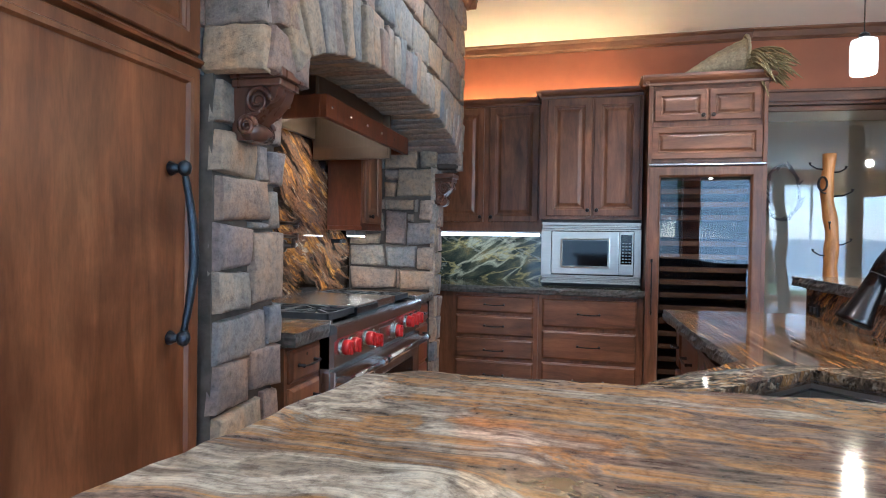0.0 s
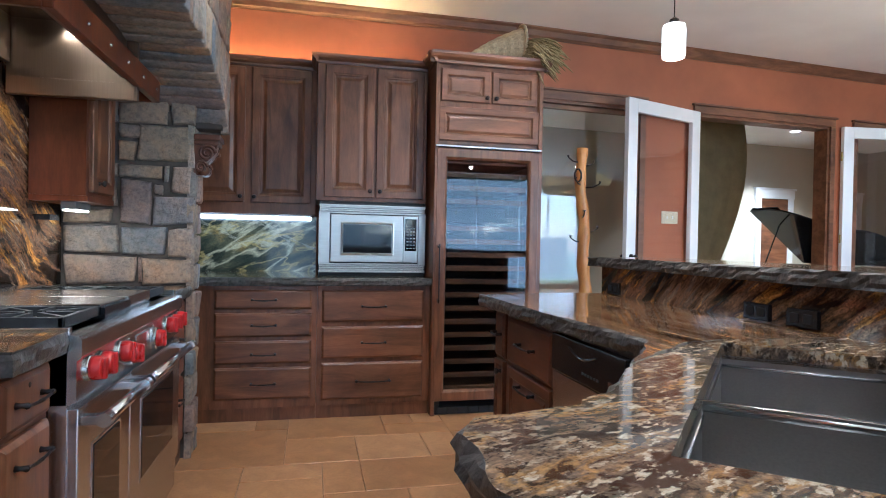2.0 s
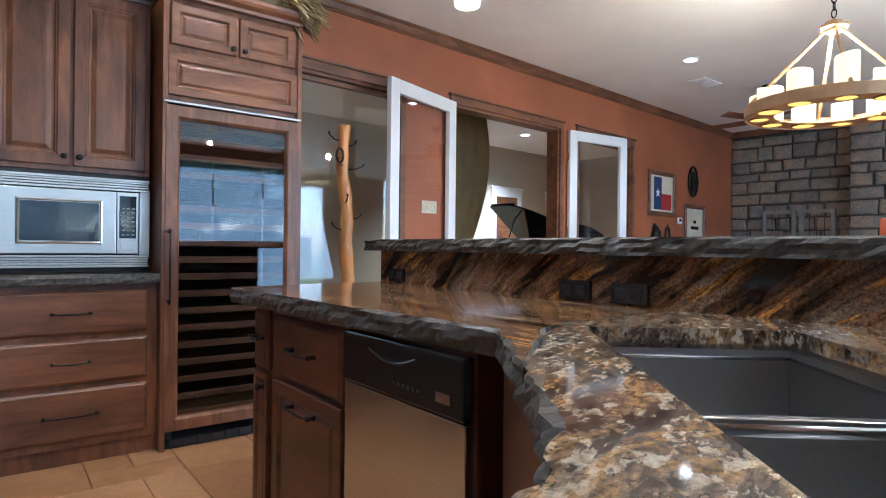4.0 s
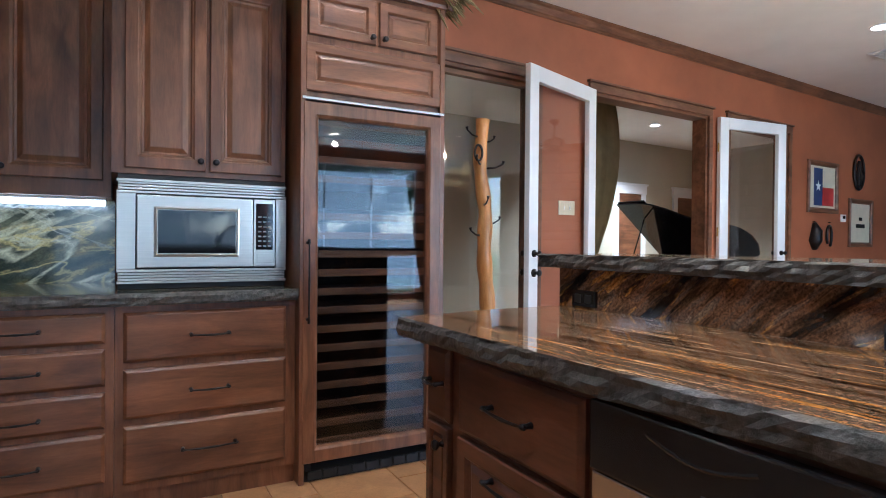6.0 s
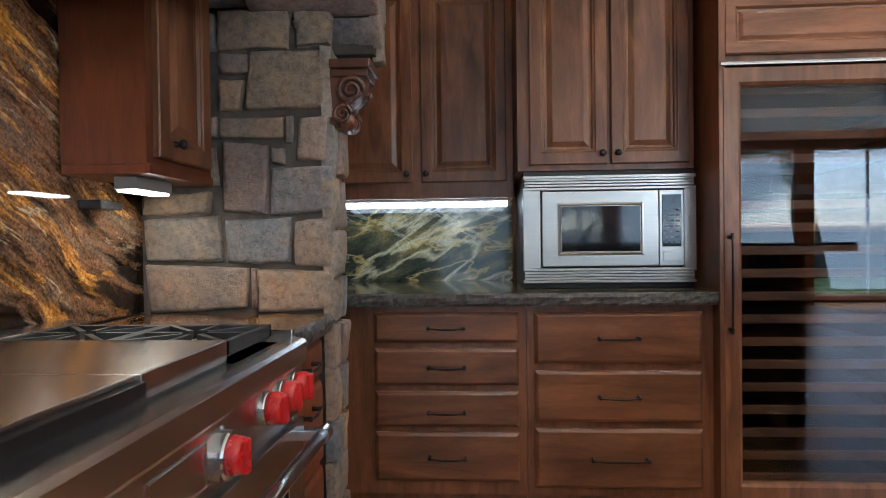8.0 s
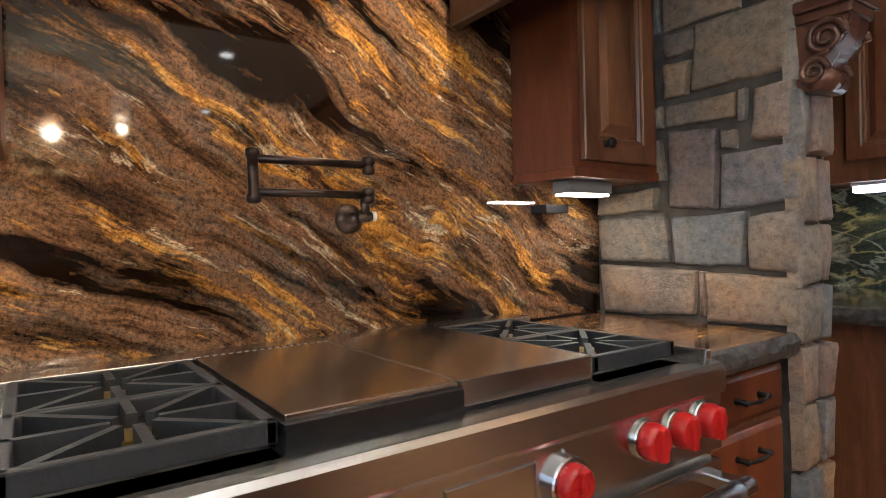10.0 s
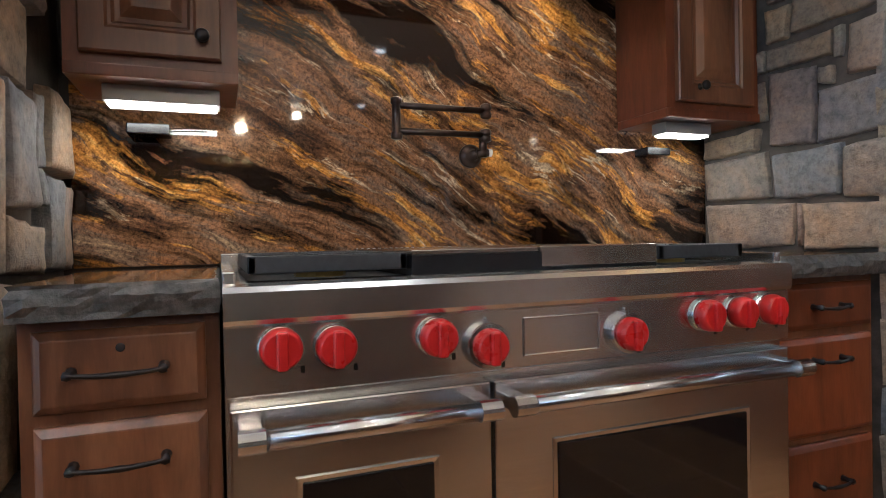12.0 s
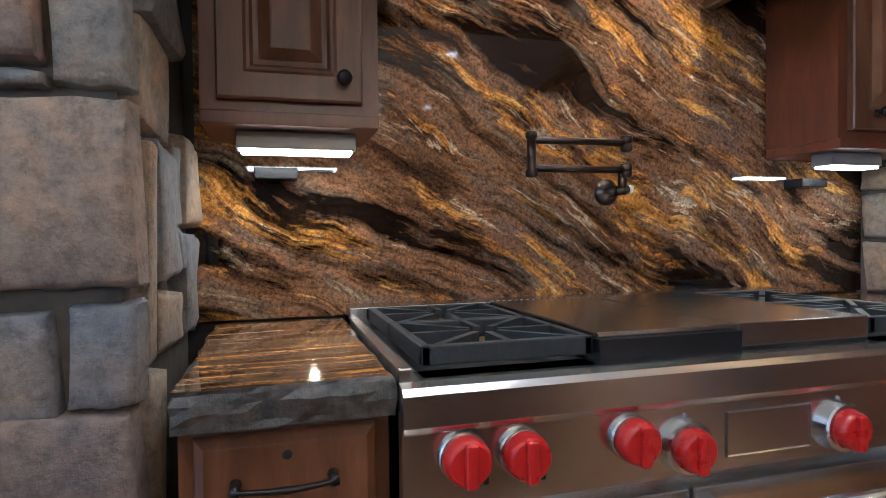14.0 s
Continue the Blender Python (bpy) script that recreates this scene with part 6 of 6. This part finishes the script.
fan = thing("ceiling_fan", (7.0, 4.7, 2.6), "dark bronze ceiling fan with five wooden blades", "fan")
fx2, fy2 = 7.0, 4.7
part("canopy", lathe(bmesh.new(), (fx2, fy2, CEIL - 0.07), [(0.03, 0), (0.07, 0.03), (0.075, 0.07)], "z", 20), M_iron, fan)
part("down_rod", tube(bmesh.new(), [(fx2, fy2, 2.78), (fx2, fy2, CEIL - 0.05)], 0.014, 10), M_iron, fan)
part("motor", lathe(bmesh.new(), (fx2, fy2, 2.62), [(0.05, -0.06), (0.09, -0.04), (0.1, 0.0), (0.16, 0.02), (0.17, 0.07), (0.15, 0.12), (0.05, 0.16)], "z", 24), M_iron, fan)
for k in range(5):
    a = 2 * math.pi * k / 5 + 0.35
    m = Matrix.Translation((fx2, fy2, 2.65)) @ Matrix.Rotation(a, 4, "Z") @ Matrix.Rotation(radians(11), 4, "X")
    bm = bmesh.new()
    add_box(bm, 0.15, 0.68, -0.065, 0.065, -0.005, 0.005, 0.003)
    bm.transform(m)
    part("blade", bm, M_trim, fan)
    bm = bmesh.new()
    add_box(bm, 0.1, 0.24, -0.02, 0.02, 0.005, 0.014, 0.003)
    bm.transform(m)
    part("blade_iron", bm, M_iron, fan)
vent = thing("ceiling_vent", (6.3, 5.1, CEIL), "white slatted ceiling air vent", "vent")
part("frame", block(6.1, 6.5, 5.0, 5.2, CEIL - 0.012, CEIL, 0.003), M_white, vent)
for k in range(6):
    part("slat", block(6.13, 6.47, 5.02 + k * 0.03, 5.035 + k * 0.03, CEIL - 0.018, CEIL - 0.012), M_white, vent)

# ---- along the rust wall ----
rack = thing("coat_rack", (1.9, 5.4, 0), "peeled log coat rack with iron hooks standing at the window", "coat rack")
bm = bmesh.new()
n = 40
pts = [(1.9 - 0.1 * (k / n) + 0.012 * math.sin(k * 0.5), 5.4 + 0.01 * math.cos(k * 0.4), 0.03 + 1.945 * k / n) for k in range(n + 1)]
tube(bm, pts, [0.056 - 0.014 * k / n + 0.004 * math.sin(k * 1.3) for k in range(n + 1)], 18)
part("trunk", bm, M_log, rack, smooth=True)
part("foot", lathe(bmesh.new(), (1.9, 5.4, 0), [(0.2, 0), (0.2, 0.02), (0.17, 0.04), (0.05, 0.05)], "z", 24), M_log, rack)
for k, (z, a) in enumerate(((1.86, 200), (1.84, 20), (1.68, 225), (1.66, -20), (1.42, 250), (1.3, 10), (1.22, 200))):
    a = radians(a)
    x0 = 1.9 - 0.1 * z / 1.97
    d = Vector((math.cos(a), math.sin(a), 0))
    p = Vector((x0, 5.4, z)) + d * 0.03
    bm = bmesh.new()
    tube(bm, [p, p + d * 0.06 + Vector((0, 0, 0.005)), p + d * 0.11 + Vector((0, 0, 0.03)), p + d * 0.115 + Vector((0, 0, 0.05))], [0.007, 0.006, 0.005, 0.011], 8)
    part("hook", bm, M_iron, rack, "black iron hook", True)
bit = thing("bridle", (1.77, 5.36, 1.7), "dark leather strap hanging from a hook", "strap")
bm = bmesh.new()
tube(bm, [(1.755 - 0.028 * math.sin(t), 5.345, 1.8 - 0.05 * (1 - math.cos(t))) for t in [k * math.pi / 10 for k in range(21)]], 0.008, 8)
part("loop", bm, M_iron, bit)


old = made()


def picture(name, x0, x1, z0, z1, label, art, mat=M_trim):
    p = thing(name, ((x0 + x1) / 2, WY, z0), label, "picture")
    m = basis((0, WY - 0.001, 0), (1, 0, 0), (0, 0, 1))
    part("frame", nested(bmesh.new(), m, x0, x1, z0, z1, [(0, 0), (0, 0.02), (0.012, 0.028), (0.04, 0.024), (0.055, 0.012), (0.058, 0.006)], cap=False), mat, p, "dark wood frame")
    for k, (a, b, c, d, mm) in enumerate(art):
        part("print", block(x0 + a * (x1 - x0), x0 + b * (x1 - x0), WY - 0.009 - 0.001 * k, WY - 0.0075 - 0.001 * k, z0 + c * (z1 - z0), z0 + d * (z1 - z0)), mm, p)
    return p


pic = picture("flag_picture", 6.86, 7.62, 1.58, 2.205, "framed lone star flag print in a dark wood frame", [(0.1, 0.9, 0.1, 0.9, M_paper), (0.2, 0.48, 0.14, 0.86, M_blue), (0.48, 0.85, 0.14, 0.5, M_flagred)])
bm = bmesh.new()
cxs, czs = 7.118, 1.9
st = []
for k in range(10):
    r = 0.07 if k % 2 == 0 else 0.028
    st.append((cxs + r * math.sin(k * math.pi / 5), czs + r * math.cos(k * math.pi / 5)))
f0 = [bm.verts.new((x, WY - 0.0135, z)) for x, z in st]
f1 = [bm.verts.new((x, WY - 0.0115, z)) for x, z in st]
bm.faces.new(f0)
for k in range(10):
    bm.faces.new((f0[k], f0[(k + 1) % 10], f1[(k + 1) % 10], f1[k]))
part("star", bm, M_white, pic, "white star")
pic = picture("framed_poster", 7.92, 8.6, 1.17, 1.795, "framed poster with a small dark emblem", [(0.12, 0.88, 0.1, 0.9, M_paper), (0.3, 0.68, 0.4, 0.48, M_black), (0.42, 0.56, 0.55, 0.62, M_black)])
wr = thing("wall_wreath", (8.17, WY, 1.9), "dark oval metal wall ornament", "ornament")
bm = bmesh.new()
tube(bm, [(8.17 + 0.14 * math.cos(t), WY - 0.02, 2.14 + 0.22 * math.sin(t)) for t in [k * math.pi / 16 for k in range(33)]], 0.018, 8)
part("ring", bm, M_iron, wr, smooth=True)
bm = bmesh.new()
for s in (-1, 0, 1):
    tube(bm, [(8.17 + s * 0.02, WY - 0.02, 1.96), (8.17 + s * 0.07, WY - 0.025, 2.09), (8.17 + s * 0.02, WY - 0.02, 2.29)], [0.012, 0.02, 0.008], 8)
part("ornament", bm, M_iron, wr)
for ux, kind in ((7.02, 0), (7.4, 1)):
    hg = thing("iron_ornament", (ux, WY, 1.15), "small dark iron ornament hanging on the rust wall", "ornament", "iron ornaments")
    bm = bmesh.new()
    if kind:
        tube(bm, [(ux + 0.06 * math.cos(q), WY - 0.015, 1.3 + 0.13 * math.sin(q)) for q in [k * math.pi / 8 - 1.2 for k in range(14)]], 0.016, 8)
    else:
        tube(bm, [(ux, WY - 0.02, 1.46), (ux + 0.02, WY - 0.03, 1.36), (ux - 0.02, WY - 0.03, 1.24), (ux + 0.01, WY - 0.02, 1.14)], [0.02, 0.07, 0.085, 0.03], 10)
    part("body", bm, M_iron, hg, smooth=True)
    part("nail", tube(bmesh.new(), [(ux, WY, 1.47), (ux, WY - 0.03, 1.47)], 0.005, 6), M_iron, hg)
th = thing("thermostat", (7.76, WY, 1.48), "small white thermostat on the rust wall", "thermostat")
part("case", block(7.71, 7.83, WY - 0.02, WY, 1.485, 1.58, 0.006), M_white, th)
part("screen", block(7.735, 7.805, WY - 0.0215, WY - 0.02, 1.525, 1.565), M_black, th)
sw = thing("switch_plate", (2.94, WY, 1.41), "cream light switch plate beside the doorway", "switch")
part("plate", block(2.86, 3.04, WY - 0.006, WY, 1.41, 1.525, 0.003), M_paper, sw)
for k in (0, 1):
    part("toggle", block(2.915 + k * 0.06, 2.925 + k * 0.06, WY - 0.012, WY - 0.006, 1.452, 1.482, 0.002), M_white, sw)

# far ledge stone wall
fw = thing("ledge_stone_wall", (9.62, 2.5, 0), "uneven grey brown ledge stone wall with chimney breast", "stone wall", kind="structure")
F_F = basis((9.62, 0, 0), (0, -1, 0), (0, 0, 1))
F_C = basis((9.38, 0, 0), (0, -1, 0), (0, 0, 1))
part("chimney_breast", block(9.38, 9.62, 1.2, 4.05, 0, CEIL), M_mortar, fw)
z = 0.75
while z < CEIL - 0.1:
    h = rng.uniform(0.13, 0.25)
    y = WY
    while y > 1.3:
        w = rng.uniform(0.22, 0.5)
        y1 = max(y - w, 1.2)
        if y > 4.05 > y1:
            y1 = 4.05
        if y1 < y - 0.06:
            stone(fw, F_F if y > 4.05 else F_C, -y, -y1, z, min(z + h, CEIL - 0.09), rng.uniform(0.02, 0.05), seed, M_farstone, 0.008)
            seed += 1
        y = y1
    z += h

# weathered window frames hung on the stone wall
for y in (5.02, 4.5):
    d = thing("old_window_frame", (9.55, y, 1.0), "weathered grey wooden window frame hung on the stone wall", "ornament", "old window frames")
    bm = bmesh.new()
    for q in ((y - 0.24, y - 0.18, 0.7, 1.75), (y + 0.18, y + 0.24, 0.7, 1.75), (y - 0.18, y + 0.18, 1.69, 1.75), (y - 0.18, y + 0.18, 1.18, 1.23), (y - 0.18, y + 0.18, 0.7, 0.76)):
        add_box(bm, 9.54, 9.57, *q, 0.004)
    part("frame", bm, M_greywood, d)
    for k in range(3):
        part("wire", tube(bmesh.new(), [(9.555, y - 0.1 + 0.1 * k, 0.76), (9.555, y - 0.1 + 0.1 * k, 1.69)], 0.005, 6), M_iron, d)

turn_since(old)

# dining table with candle and chairs
tb = thing("dining_table", (5.6, 2.9, 0), "dark wood dining table", "table")
part("tabletop", block(4.9, 6.3, 2.3, 3.6, 0.71, 0.75, 0.008), M_trim, tb)
for x in (4.98, 6.22):
    for y in (2.38, 3.52):
        part("leg", lathe(bmesh.new(), (x, y, 0), [(0.03, 0), (0.045, 0.1), (0.035, 0.4), (0.05, 0.6), (0.045, 0.71)], "z", 14), M_trim, tb)
cs = thing("candle_holder", (5.55, 3.12, 0.75), "turned candle holder on the table", "candle holder")
part("stem", lathe(bmesh.new(), (5.55, 3.12, 0.75), [(0.07, 0), (0.06, 0.02), (0.03, 0.05), (0.045, 0.16), (0.03, 0.26), (0.045, 0.32), (0.03, 0.36), (0.085, 0.4), (0.085, 0.42)], "z", 20), M_greywood, cs, smooth=True)
whole("pillar_candle", lathe(bmesh.new(), (5.55, 3.12, 1.17), [(0.068, 0), (0.07, 0.01), (0.07, 0.2), (0.062, 0.208), (0.05, 0.2)], "z", 24), M_orangecandle, "thick orange pillar candle on a holder", "candle", smooth=True)


def chair(base, rz):
    c = thing("dining_chair", (0, 0, 0), "brown wooden dining chair with curved back rail", "chair", "chairs at the table")
    part("seat", block(-0.22, 0.22, -0.22, 0.22, 0.44, 0.475, 0.01), M_trim, c)
    for x in (-0.19, 0.19):
        part("leg", tube(bmesh.new(), [(x, -0.19, 0), (x, -0.19, 0.44)], [0.016, 0.022], 10), M_trim, c)
        part("back_post", tube(bmesh.new(), [(x, 0.2, 0), (x, 0.2, 0.46), (x * 1.02, 0.26, 1.0)], [0.016, 0.022, 0.016], 10), M_trim, c)
    bm = bmesh.new()
    tube(bm, [(-0.2 + 0.4 * k / 8, 0.25 + 0.025 * math.sin(k / 8 * math.pi), 0.98 + 0.03 * math.sin(k / 8 * math.pi)) for k in range(9)], 0.026, 10)
    part("top_rail", bm, M_trim, c)
    for x in (-0.1, 0, 0.1):
        part("spindle", tube(bmesh.new(), [(x, 0.21, 0.47), (x, 0.25, 0.97)], 0.009, 8), M_trim, c)
    c.matrix_basis = pose(*base, 0, 0, rz)
    return c


first = chair((4.75, 4.35, 0), 60)
copy_thing(first, pose(5.2, 3.95, 0, 0, 0, 10))
copy_thing(first, pose(5.95, 3.95, 0, 0, 0, -8))

# ---- room beyond the doorway ----
old = made()
pn = thing("grand_piano", (6.1, 6.9, 0), "black lacquered grand piano with its lid raised", "piano")
# outline: from the hinge side across, and from the keys towards the tail
LID = [(0, 0), (1.2, 0), (1.2, 0.33), (1.16, 0.5), (1.05, 0.68), (0.9, 0.85), (0.79, 1.02), (0.73, 1.2), (0.7, 1.33), (0.62, 1.45), (0.48, 1.52), (0.3, 1.52), (0.12, 1.46), (0, 1.36)]
XH, YK = 6.68, 7.62
part("case", prism(bmesh.new(), [(XH - u, YK - w) for u, w in LID], 0.68, 0.98), M_pianoblack, pn)
tilt = Matrix.Translation((XH, 0, 1.0)) @ Matrix.Rotation(radians(36), 4, "Y")
bm = prism(bmesh.new(), [(-u, YK - w) for u, w in LID], 0, 0.022)
bm.transform(tilt)
part("lid", bm, M_pianoblack, pn, "raised lid")
bm = add_box(bmesh.new(), -1.2, 0, YK - 0.42, YK - 0.002, 0.03, 0.055, 0.004)
bm.transform(tilt)
part("front_flap", bm, M_pianoblack, pn, "folded front flap of the lid")
part("prop", tube(bmesh.new(), [(XH - 0.95, YK - 0.25, 0.98), (XH - 0.72, YK - 0.25, 1.51)], 0.009, 8), M_pianoblack, pn, "slim lid prop")
part("keyboard", block(XH - 1.18, XH - 0.02, YK + 0.002, YK + 0.13, 0.7, 0.76, 0.004), M_porcelain, pn, "white piano keys")
for x, y in ((XH - 0.1, YK - 0.15), (XH - 1.08, YK - 0.15), (XH - 0.35, YK - 1.3)):
    part("leg", lathe(bmesh.new(), (x, y, 0), [(0.03, 0), (0.04, 0.05), (0.05, 0.68)], "z", 12), M_pianoblack, pn)


def case_door(name, x0, x1, y0, y1, label):
    d = thing(name, ((x0 + x1) / 2, (y0 + y1) / 2, 0), label, "door", kind="structure")
    bm = bmesh.new()
    add_box(bm, x0 - 0.1, x0, y0, y1, 0, 2.0, 0.004)
    add_box(bm, x1, x1 + 0.1, y0, y1, 0, 2.0, 0.004)
    add_box(bm, x0 - 0.12, x1 + 0.12, y0, y1, 2.0, 2.14, 0.004)
    add_box(bm, x0 - 0.14, x1 + 0.14, y0 - 0.02, y1, 2.14, 2.17, 0.004)
    leaf = block(x0, x1, y1 - 0.02, y1 - 0.005, 0, 2.0)
    part("casing", bm, M_white, d)
    part("leaf", leaf, M_trim, d)


case_door("door_3", 6.87, 7.42, 8.56, 8.6, "stained door in a white casing with header")
case_door("door_4", 8.36, 8.9, 8.56, 8.6, "stained door in a white casing with header")
cu = thing("drapery", (4.1, 7.0, 0.0), "olive drapery panel drawn to one side", "curtain")
bm = bmesh.new()
rows = []
for j in range(25):
    z = 2.84 * j / 24
    edge = 4.62 + 0.42 * math.sin(max(0, (z - 0.93)) / 1.69 * math.pi * 0.62)
    rows.append([bm.verts.new((3.5 + (edge - 3.5) * k / 30, 7.0 + 0.006 * math.sin(k * 1.5), z)) for k in range(31)])
for a, b in zip(rows, rows[1:]):
    for k in range(30):
        bm.faces.new((a[k], a[k + 1], b[k + 1], b[k]))
bmesh.ops.solidify(bm, geom=bm.faces[:], thickness=0.01)
part("panel", bm, M_olive, cu)
mc = copy_thing(can, Matrix.Translation((6.4, 7.55, 2.85)))
d = bpy.data.lights.new("downlight", "SPOT")
d.energy, d.color, d.spot_size, d.spot_blend, d.shadow_soft_size = 95, (1.0, 0.9, 0.76), radians(130), 0.7, 0.05
new("downlight", d).location = (6.4, 7.55, 2.82)
ov = thing("oval_wreath", (2.3, 8.58, 1.6), "pale oval wreath hanging on the beige wall", "wreath")
bm = bmesh.new()
r = random.Random(8)
for k in range(60):
    t = k / 60 * 2 * math.pi
    tube(bm, [(2.62 + 0.2 * math.cos(t), 8.57, 1.95 + 0.34 * math.sin(t)), (2.62 + (0.2 + r.uniform(-0.05, 0.06)) * math.cos(t + 0.2), 8.53, 1.95 + (0.34 + r.uniform(-0.05, 0.06)) * math.sin(t + 0.2))], [0.02, 0.006], 5)
part("leaves", bm, M_greywood, ov)

turn_since(old)

# ---- garden outside the windows behind ----
bm = bmesh.new()
add_box(bm, -60, 60, -120, -3.6, -0.5, -0.25)
structure("ground", bm, M_lawn, "green lawn outside the windows", "lawn")
fence = thing("garden_fence", (3, -14, -0.25), "grey weathered board fence round the lawn", "fence")
for k in range(60):
    part("board", block(-9 + k * 0.4, -8.62 + k * 0.4, -14.02, -14.0, -0.25, 1.55), M_fence, fence)


def tree(x, y, height, crown, sd):
    r = random.Random(sd)
    t = thing("garden_tree", (x, y, -0.25), "leafy green garden tree beyond the window", "tree", "garden trees")
    bm = bmesh.new()
    top = Vector((x + r.uniform(-0.3, 0.3), y, height * 0.55))
    tube(bm, [(x, y, -0.25), (x + 0.05, y, height * 0.25), top], [0.17, 0.13, 0.08], 10)
    for k in range(7):
        a = r.uniform(0, 6.28)
        tube(bm, [top - Vector((0, 0, r.uniform(0, 0.8))), top + Vector((math.cos(a) * crown * 0.6, math.sin(a) * crown * 0.6, r.uniform(0.2, crown)))], [0.06, 0.015], 6)
    part("trunk", bm, M_fence, t)
    vs, fs = [], []
    for k in range(4200):
        a, b = r.uniform(0, 6.283), math.acos(r.uniform(-1, 1))
        rr = crown * (0.45 + 0.55 * r.random() ** 0.5) * (1 + 0.35 * noise.noise((math.cos(a) * 2 + sd, math.sin(a) * 2, math.cos(b) * 2)))
        c = Vector((x + rr * math.sin(b) * math.cos(a), y + rr * math.sin(b) * math.sin(a), height * 0.68 + rr * 0.8 * math.cos(b)))
        d1 = Vector((r.uniform(-1, 1), r.uniform(-1, 1), r.uniform(-1, 1))).normalized() * 0.17
        d2 = Vector((r.uniform(-1, 1), r.uniform(-1, 1), r.uniform(-1, 1))).normalized() * 0.13
        i = len(vs)
        vs += [c, c + d1, c + d2]
        fs.append((i, i + 1, i + 2))
    me = bpy.data.meshes.new("crown")
    me.from_pydata([tuple(v) for v in vs], [], fs)
    me.materials.append(M_leaf)
    ob = new("crown", me)
    ob.parent = t
    ob.matrix_parent_inverse = t.matrix_basis.inverted()


for k, (x, y, h, c) in enumerate(((-2.5, -10, 4.2, 1.7), (1.2, -11.5, 4.6, 2.0), (4.2, -10.2, 4.0, 1.6), (7.5, -12, 5.0, 2.1), (0.2, -8.2, 1.6, 0.9), (5.8, -8.4, 1.5, 0.8), (-0.6, -12.8, 5.6, 2.2), (3.0, -13, 5.8, 2.3), (6.0, -12.6, 5.2, 2.1))):
    tree(x, y, h, c, 20 + k)

# ---- floor tiles, nearest stretch as pieces ----
tiles = tagged(thing("floor_tiles", (0, 2.5, -0.012), "tan travertine floor tiles laid in mixed sizes", "floor tiles", kind="structure"))
meshes = {}


def tile_mesh(w, l):
    key = (round(w, 3), round(l, 3))
    if key not in meshes:
        bm = add_box(bmesh.new(), 0.002, w - 0.002, 0.002, l - 0.002, 0.0, 0.012, 0.0025, 1)
        me = bpy.data.meshes.new("tile")
        bm.to_mesh(me)
        bm.free()
        me.materials.append(M_tile)
        meshes[key] = me
    return meshes[key]


trng = random.Random(12)
Q = 0.2
nx, ny = 22, 32
used = set()
rest = bmesh.new()
for j in range(ny):
    for i in range(nx):
        if (i, j) in used:
            continue
        for w, l in trng.sample([(2, 2), (3, 2), (2, 3), (2, 1), (1, 2), (3, 3)], 6) + [(1, 1)]:
            cells = {(i + a, j + b) for a in range(w) for b in range(l)}
            if not cells & used and i + w <= nx and j + l <= ny:
                break
        used |= cells
        ob = new("tile", tile_mesh(w * Q, l * Q))
        ob.parent = tiles
        ob.matrix_parent_inverse = tiles.matrix_basis.inverted()
        ob.location = (-1.64 + i * Q, -0.6 + j * Q, -0.012)
for j in range(24):
    for i in range(16):
        x, y = 2.76 + i * 0.4, -3.4 + j * 0.4
        add_box(rest, x + 0.003, x + 0.397, y + 0.003, y + 0.397, -0.012, 0.0)
for j in range(7):
    for i in range(11):
        x, y = -1.64 + i * 0.4, -3.4 + j * 0.4
        add_box(rest, x + 0.003, x + 0.397, y + 0.003, y + 0.397, -0.012, 0.0)
ob = part("tiles_beyond", rest, M_tile, tiles)
ob["kind"] = "stuff"
